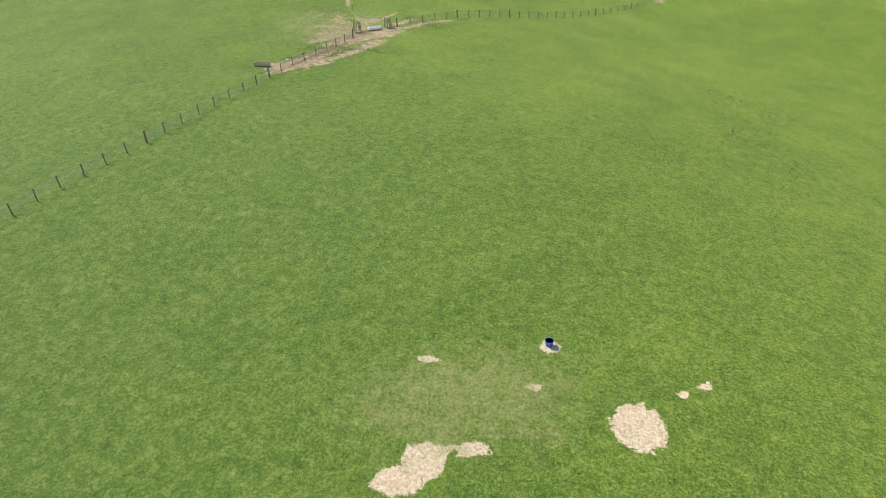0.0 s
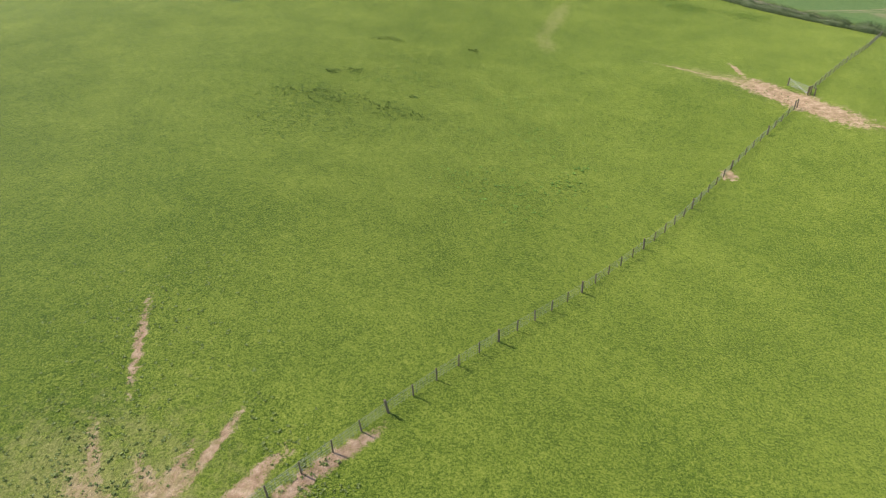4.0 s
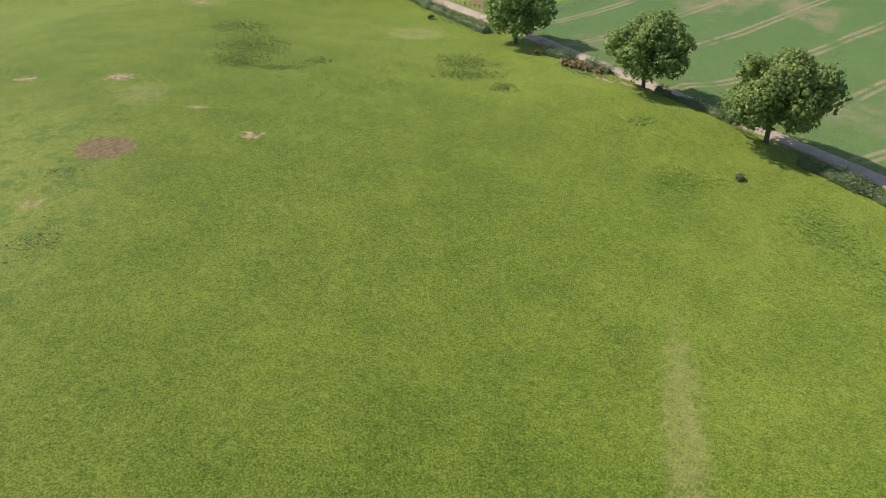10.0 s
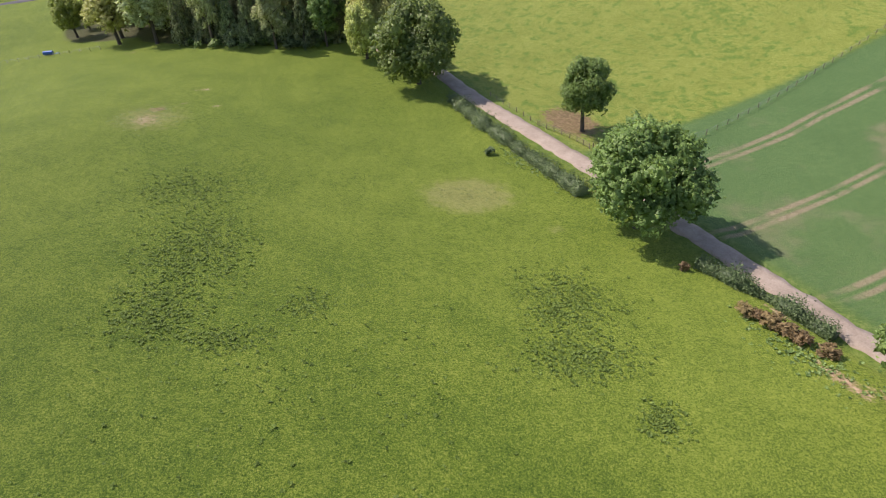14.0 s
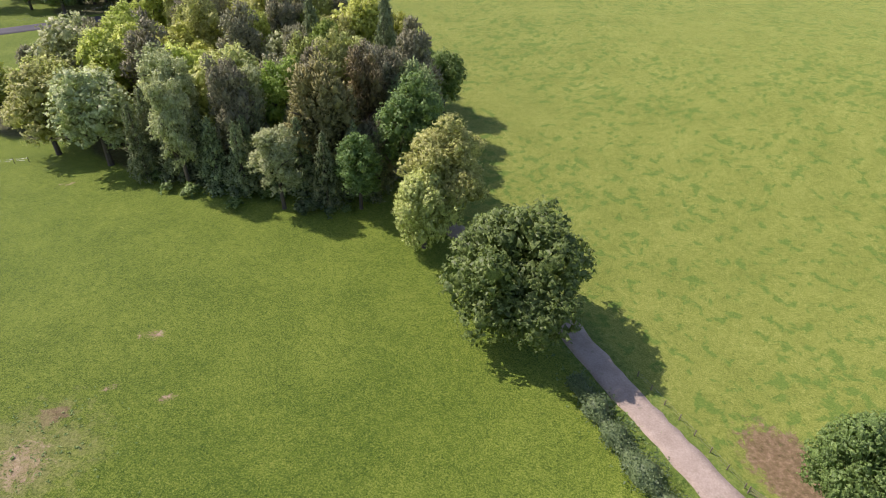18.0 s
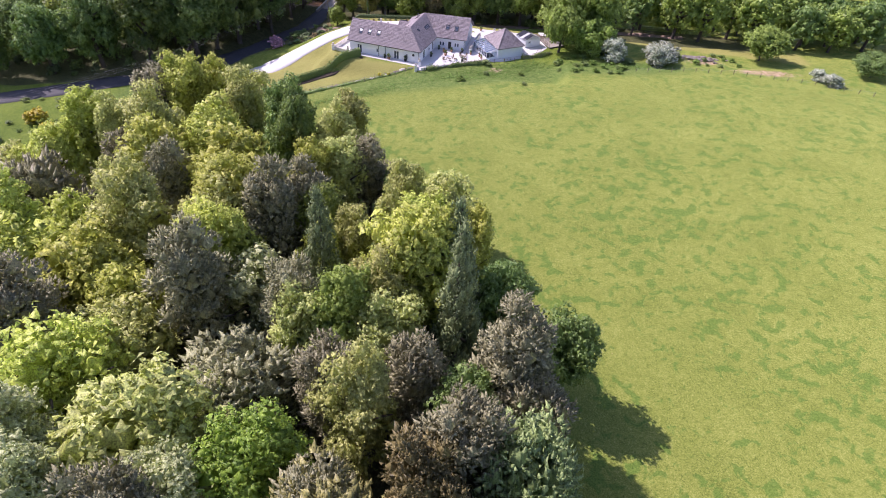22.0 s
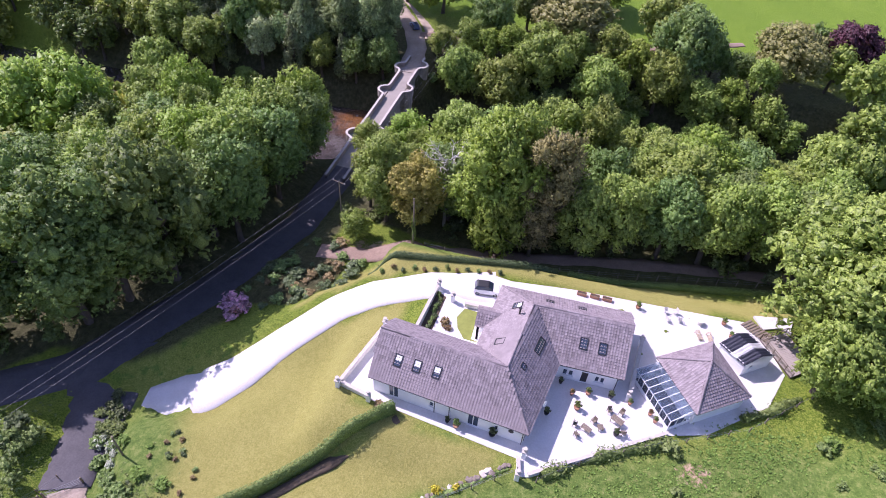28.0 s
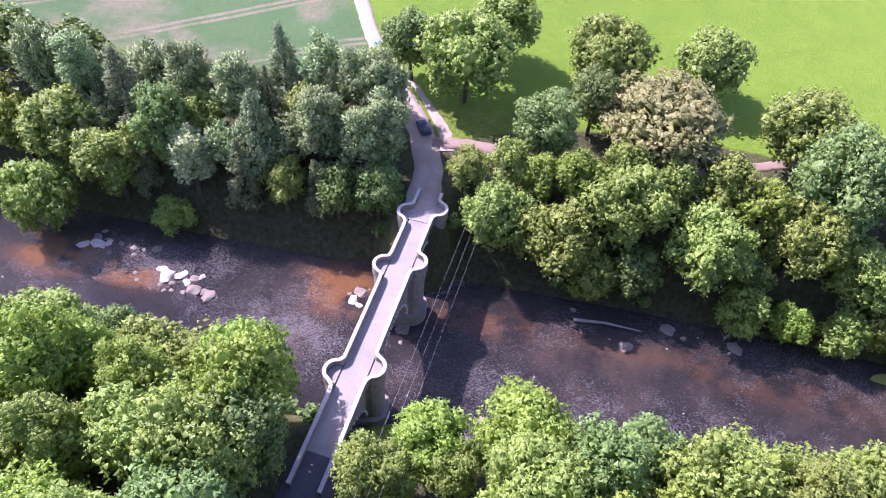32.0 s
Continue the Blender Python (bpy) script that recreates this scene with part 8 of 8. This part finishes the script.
pole(-119.95, 627.9, 9.5, "ivy-clad wooden pole behind the garden hedge")
pole(-130.1, 709.6, 7.1, "wooden pole carrying three wires", True)
pole(-134.1, 634.3, 9.8, "wooden pole carrying three wires", True)
pole(-157.8, 578.5, 8.7, "wooden pole carrying three wires", True)
pole(-143.6, 587.9, 4.2, "short leaning post in the garden slope")
hedge_leaf = CROWNS["hedge"][0]
ivy = tagged(new("ivy", hedge_leaf), "ivy climbing a wooden pole", "ivy")
ivy.matrix_world = Matrix.LocRotScale((-119.95, 627.9, ground_z(-119.95, 627.9)), None, (0.45, 0.45, 3.2))
LINE = [(-130.1, 709.6, 7.2), (-134.1, 634.3, 9.9), (-157.8, 578.5, 8.8), (-190, 540, 9.6)]
for (x0, y0, h0), (x1, y1, h1) in zip(LINE, LINE[1:]):
    z0, z1 = ground_z(x0, y0) + h0, ground_z(x1, y1) + h1
    for s in (-1.1, 0, 1.1):
        pts = []
        for k in range(13):
            t = k / 12
            pts.append((x0 + (x1 - x0) * t + s * 0.966, y0 + (y1 - y0) * t - s * 0.26, z0 + (z1 - z0) * t - 2.2 * 4 * t * (1 - t) * 0.35))
        me = bpy.data.meshes.new("overhead_wire")
        bm = tube_bm(pts, 0.009, 4)
        bm.to_mesh(me)
        bm.free()
        me.materials.append(CABLE)
        tagged(new("overhead_wire", me), "thin overhead wire strung between wooden poles", "wire", "overhead wires")


# stone edging of the garden border, and the bare bed under the lawn hedge
edge_rng = random.Random(33)
for k, p in enumerate(sample([(-126.5, 579.2), (-121.6, 580.9), (-114.2, 585.8), (-106.3, 591.3), (-99.6, 596.0)], 0.62)):
    if edge_rng.random() < 0.86:
        x, y, s = p[0] + edge_rng.gauss(0, 0.12), p[1] + edge_rng.gauss(0, 0.12), edge_rng.uniform(0.24, 0.40)
        ob = tagged(new("edging_stone", (ROCKS + PALEROCKS)[k % 6]), "rough pinkish stone edging a garden border", "stone", "stones of the border")
        ob.matrix_world = Matrix.LocRotScale((x, y, ground_z(x, y) + 0.08), Euler((0, 0, edge_rng.uniform(0, 6))), (s * 1.5, s * 1.1, s))
strip("flower_bed", laid((-112.9, 598.0), (-118.5, 592.4), (-124.1, 586.5), (-128.3, 582.9)), 0.55, SOIL, 0.16, "dark soil bed at the foot of the hedge", "flower bed", 0.15, 17)


# rubble, logs
pile_rng = random.Random(17)
for k in range(46):
    x, y = -28.5 + pile_rng.gauss(0, 2.6), 619.6 + pile_rng.gauss(0, 1.1)
    lift = max(0, 1.0 - math.hypot((x + 28.5) / 4, (y - 619.6) / 2)) * 1.0
    s = pile_rng.uniform(0.25, 0.6)
    ob = tagged(new("rubble_stone", pile_rng.choice(ROCKS)), "broken stone thrown on a heap of rubble", "stone", "stones of the rubble heap")
    ob.matrix_world = Matrix.LocRotScale((x, y, ground_z(x, y) + lift * 0.8), Euler((pile_rng.uniform(-0.6, 0.6), pile_rng.uniform(-0.6, 0.6), pile_rng.uniform(0, 6))), (s * 1.5, s, s))
for k in range(7):
    x, y, a = -29.5 + pile_rng.uniform(-3, 4), 618.6 + pile_rng.uniform(-0.7, 1.2), pile_rng.uniform(-20, 20)
    ob = tagged(empty("log", x, y, ground_z(x, y) + 0.2, a), "bare grey log on the rubble heap", "log", "logs on the rubble heap")
    part("timber", tube_bm([(-1.8, 0, 0.1), (0, 0.06, 0.22), (1.8, 0, 0.25)], 0, 7, None, (0.22, 0.2, 0.16)), DEADWOOD, ob)


for x, y, s in ((-178.2, 683.0, 1.0), (-180.4, 682.2, 1.3), (-181.9, 683.4, 0.8), (-176.6, 681.9, 0.7), (-195.0, 685.4, 1.2), (-197.2, 684.6, 0.9), (-193.4, 686.0, 0.7), (-149.2, 686.1, 0.9), (-147.9, 685.4, 0.6), (-174.8, 683.6, 0.6)):
    ob = tagged(new("boulder", PALEROCKS[int(x) % 2]), "sunlit pale boulder in the shallow river", "rock", "pale boulders in the river")
    ob.matrix_world = Matrix.LocRotScale((x, y, max(WATER_Z - 0.05, ground_z(x, y))), Euler((0, 0, x)), (s * 1.4, s, s * 0.9))


def bare_tree(x, y, tall, label):
    """A standing dead tree: a trunk with forking bleached boughs and twigs."""
    t = tagged(empty("dead_tree", x, y, ground_z(x, y)), label, "dead tree")
    rng = random.Random(8)
    bole, boughs, twigs = bmesh.new(), bmesh.new(), bmesh.new()
    tube_bm([(0, 0, -0.3), (0.1, 0.1, tall * 0.4), (-0.1, 0.2, tall * 0.72)], 0, 7, bole, (0.30, 0.22, 0.10))
    for k in range(13):
        h = tall * (0.40 + 0.32 * k / 12)
        a = k * 2.4
        d = Vector((math.cos(a), math.sin(a), rng.uniform(0.45, 1.0))).normalized()
        p = Vector((0, 0.12, h))
        run = tall * rng.uniform(0.17, 0.29)
        joints = [p]
        for j in range(4):
            d = (d + Vector([rng.gauss(0, 0.28) for _ in range(3)])).normalized()
            joints.append(joints[-1] + d * run / 4)
        tube_bm(joints, 0, 5, boughs, (0.10, 0.085, 0.07, 0.05, 0.025))
        for q in joints[1:]:
            for _ in range(4):
                e = (d + Vector([rng.gauss(0, 0.75) for _ in range(3)])).normalized()
                m = q + e * rng.uniform(0.5, 0.9)
                tube_bm([q, m, m + (e + Vector([rng.gauss(0, 0.5) for _ in range(3)])).normalized() * rng.uniform(0.5, 0.9)], 0, 4, twigs, (0.04, 0.032, 0.015))
    part("trunk", bole, DEADWOOD, t)
    part("boughs", boughs, BLEACHED, t)
    part("twigs", twigs, BLEACHED, t, "bleached bare twigs")


bare_tree(-117.6, 638.2, 19.0, "bleached bare dead tree among leafy bank trees")


def dead_tree(x, y, z, turn, label):
    t = tagged(empty("dead_tree", x, y, z, turn), label, "dead tree")
    bm = bmesh.new()
    rng = random.Random(int(x))
    tube_bm([(0, 0, -0.3), (0.3, 0, 1.2), (0.9, 0.2, 2.4)], 0, 7, bm, (0.24, 0.17, 0.08))
    for k in range(9):
        a, h = k * 2.1, 0.5 + 0.2 * k
        q = Vector((0.3 * h, 0.05 * h, h))
        d = Vector((math.cos(a), math.sin(a), 0.5))
        tube_bm([q, q + d * 0.7, q + d * 1.2 + Vector((0, 0, rng.uniform(-0.2, 0.4)))], 0, 5, bm, (0.07, 0.045, 0.015))
    part("wood", bm, DEADWOOD, t)


dead_tree(-88.6, 695.6, ground_z(-88.6, 695.6), 20, "bleached dead tree caught at the river edge")
fallen = tagged(empty("fallen_trunk", -108, 692.6, -18.7, 4), "long fallen trunk lying along the river bank", "log")
part("timber", tube_bm([(-5, 0, 0.1), (0, 0.3, 0.25), (6, 0, 0.1)], 0, 7, None, (0.3, 0.24, 0.1)), DEADWOOD, fallen)


islet = tagged(new("grass_islet", rock_mesh("grass_islet", 12, LAWN)), "low grassy islet at the edge of the river", "islet")
islet.matrix_world = Matrix.LocRotScale((-60.0, 694.6, WATER_Z - 0.05), None, (6.5, 1.7, 0.7))


# docks and rough tufts in the pasture
def weeds(name, patches, label, kind="dock", leaf=0.15, seed=1):
    rng = np.random.default_rng(seed)
    spots = []
    for cx, cy, rx, ry, turn, count in patches:
        g = rng.normal(0, 0.48, (count, 2)) * (rx, ry)
        c, s = math.cos(radians(turn)), math.sin(radians(turn))
        spots.append(np.stack([cx + g[:, 0] * c - g[:, 1] * s, cy + g[:, 0] * s + g[:, 1] * c], 1))
    p = np.concatenate(spots)
    z = height(p[:, 0], p[:, 1])
    n, k = len(p), 6
    size = rng.uniform(0.5, 1.5, n) ** 1.2
    a = rng.uniform(0, 2 * math.pi, (n, k))
    reach = leaf * size[:, None] * rng.uniform(0.7, 1.5, (n, k))
    up = leaf * size[:, None] * rng.uniform(0.25, 1.0, (n, k))
    base = np.stack([p[:, 0], p[:, 1], z], 1)[:, None] + np.zeros((n, k, 3))
    tip = base + np.stack([np.cos(a) * reach, np.sin(a) * reach, up], -1)
    w = reach * 0.42
    mid = base + (tip - base) * 0.55 + np.stack([0 * a, 0 * a, up * 0.35], -1)
    sidev = np.stack([-np.sin(a) * w, np.cos(a) * w, 0 * a], -1)
    quad = np.stack([base + np.array([0, 0, 0.01]), mid + sidev, tip, mid - sidev], 2).reshape(-1, 3)
    o = np.array([patches[0][0], patches[0][1], float(z[0])])
    ob = new(name, quick_mesh(name, quad - o, np.arange(len(quad)).reshape(-1, 4), [LEAF[kind]]))
    ob.matrix_world = Matrix.Translation(o)
    return tagged(ob, label, "weeds", kind="stuff")


weeds("dock_weeds", [(-28.6, 197.5, 9, 5, 9, 305), (-17.6, 197.0, 4.5, 3.5, 9, 116), (-12.8, 195.6, 4, 2, 9, 65), (-25.9, 211.1, 1.8, 1.8, 15, 43), (-29.5, 208.8, 2.4, 1.3, 11, 43), (-14.2, 203.9, 0.9, 0.9, 8, 17), (-24.4, 231.6, 4.4, 1.7, 14, 80), (-6.7, 232.9, 2.6, 1.3, 11, 36), (-20, 222, 14, 8, 0, 43), (-26, 188, 12, 8, 0, 189)], "patches of dark dock leaves in the pasture", leaf=0.155, seed=3)
weeds("dock_weeds", [(1.6, 209.0, 6.5, 4.5, 17, 109), (11.4, 181.0, 5, 5, 17, 94), (2.0, 176.0, 7, 8, 29, 189), (-17.4, 211.1, 12, 10, 35, 87), (13.9, 187.0, 1.7, 1.2, 15, 43), (6, 195, 10, 8, 20, 116)], "patches of dark dock leaves in the pasture", leaf=0.13, seed=11)
weeds("dock_weeds", [(-70.9, 380.0, 9, 9, 15, 672), (-62.0, 364.5, 8.5, 11, 14, 1280), (-60.9, 350.5, 6.5, 6, 11, 672), (-51.1, 347.8, 5, 2.6, 10, 240), (-44.7, 355.5, 3.8, 4, 9, 176), (-14.0, 361.0, 7, 8.5, 9, 992), (-12.8, 350.5, 7, 4.5, 8, 672), (-5.6, 342.5, 2.6, 2.8, 6, 224), (-40, 345, 24, 20, 0, 416)], "patches of dark dock leaves in the pasture", leaf=0.155, seed=4)
weeds("dock_weeds", [(21.0, 311.6, 8, 4.5, 11, 384), (39.2, 298.4, 6, 7, 10, 512), (41.5, 302.7, 6, 6, 19, 320), (44.4, 285.1, 6.5, 7, 11, 672), (59.4, 280.2, 8, 8, 10, 576), (18, 330, 5, 4, 0, 128)], "patches of dark dock leaves in the pasture", leaf=0.14, seed=12)
weeds("rough_tufts", [(-66, 298, 7, 5, 0, 160), (-58.8, 257.2, 2.3, 2.0, 5, 120), (-64.7, 249.1, 2.6, 1.3, 2, 110), (-67.8, 298.2, 3.2, 2.0, 4, 110), (-62.6, 282.4, 4.0, 3.4, 4, 170), (-66, 270, 12, 24, 0, 320), (-72, 318, 8, 12, 0, 240), (-90, 408, 8, 8, 0, 220)], "rough grass tufts round worn ground", "hedge", 0.11, seed=5)
weeds("rough_tufts", [(-23, 125, 9, 10, 40, 620), (-20, 108, 3, 9, 70, 360), (-13, 110, 2, 8, 72, 220), (-7, 128, 2, 9, 50, 200), (-28, 142, 12, 12, 0, 360), (46, 216, 12, 6, 130, 160), (-27.6, 389.5, 7, 5.5, 10, 200), (48, 112, 10, 10, 30, 300), (38.4, 119, 9, 9, 34, 240), (40.7, 95.5, 5, 5, 26, 120)], "rough grass tufts round worn ground", "hedge", 0.10, seed=6)
weeds("nettles", [(-85.0, 596.0, 15, 4.0, 25, 1500), (-111.8, 578.5, 15, 2.8, 33, 1200), (-50, 608, 14, 3.0, 10, 1300), (-73, 605, 8, 4, 20, 900)], "rank green nettles and weeds", "dock", 0.12, seed=7)
weeds("verge_plants", [(-30.0, 426.2, 3, 10, 30, 240), (-17.8, 404.0, 3, 9, 35, 240), (12.5, 354.5, 4, 8, 35, 260), (44.7, 324.2, 5, 9, 40, 220), (64.6, 298.8, 5, 14, 45, 300)], "tall verge plants along the hedge", "hedge", 0.18, seed=8)
weeds("rank_growth", [(-158.0, 578.0, 8, 13, 20, 2600), (-149.1, 567.1, 3, 10, 25, 1100), (-140.0, 581.0, 5, 5, 0, 800)], "rank dark green growth beside the farm lane", "hedge", 0.13, seed=9)
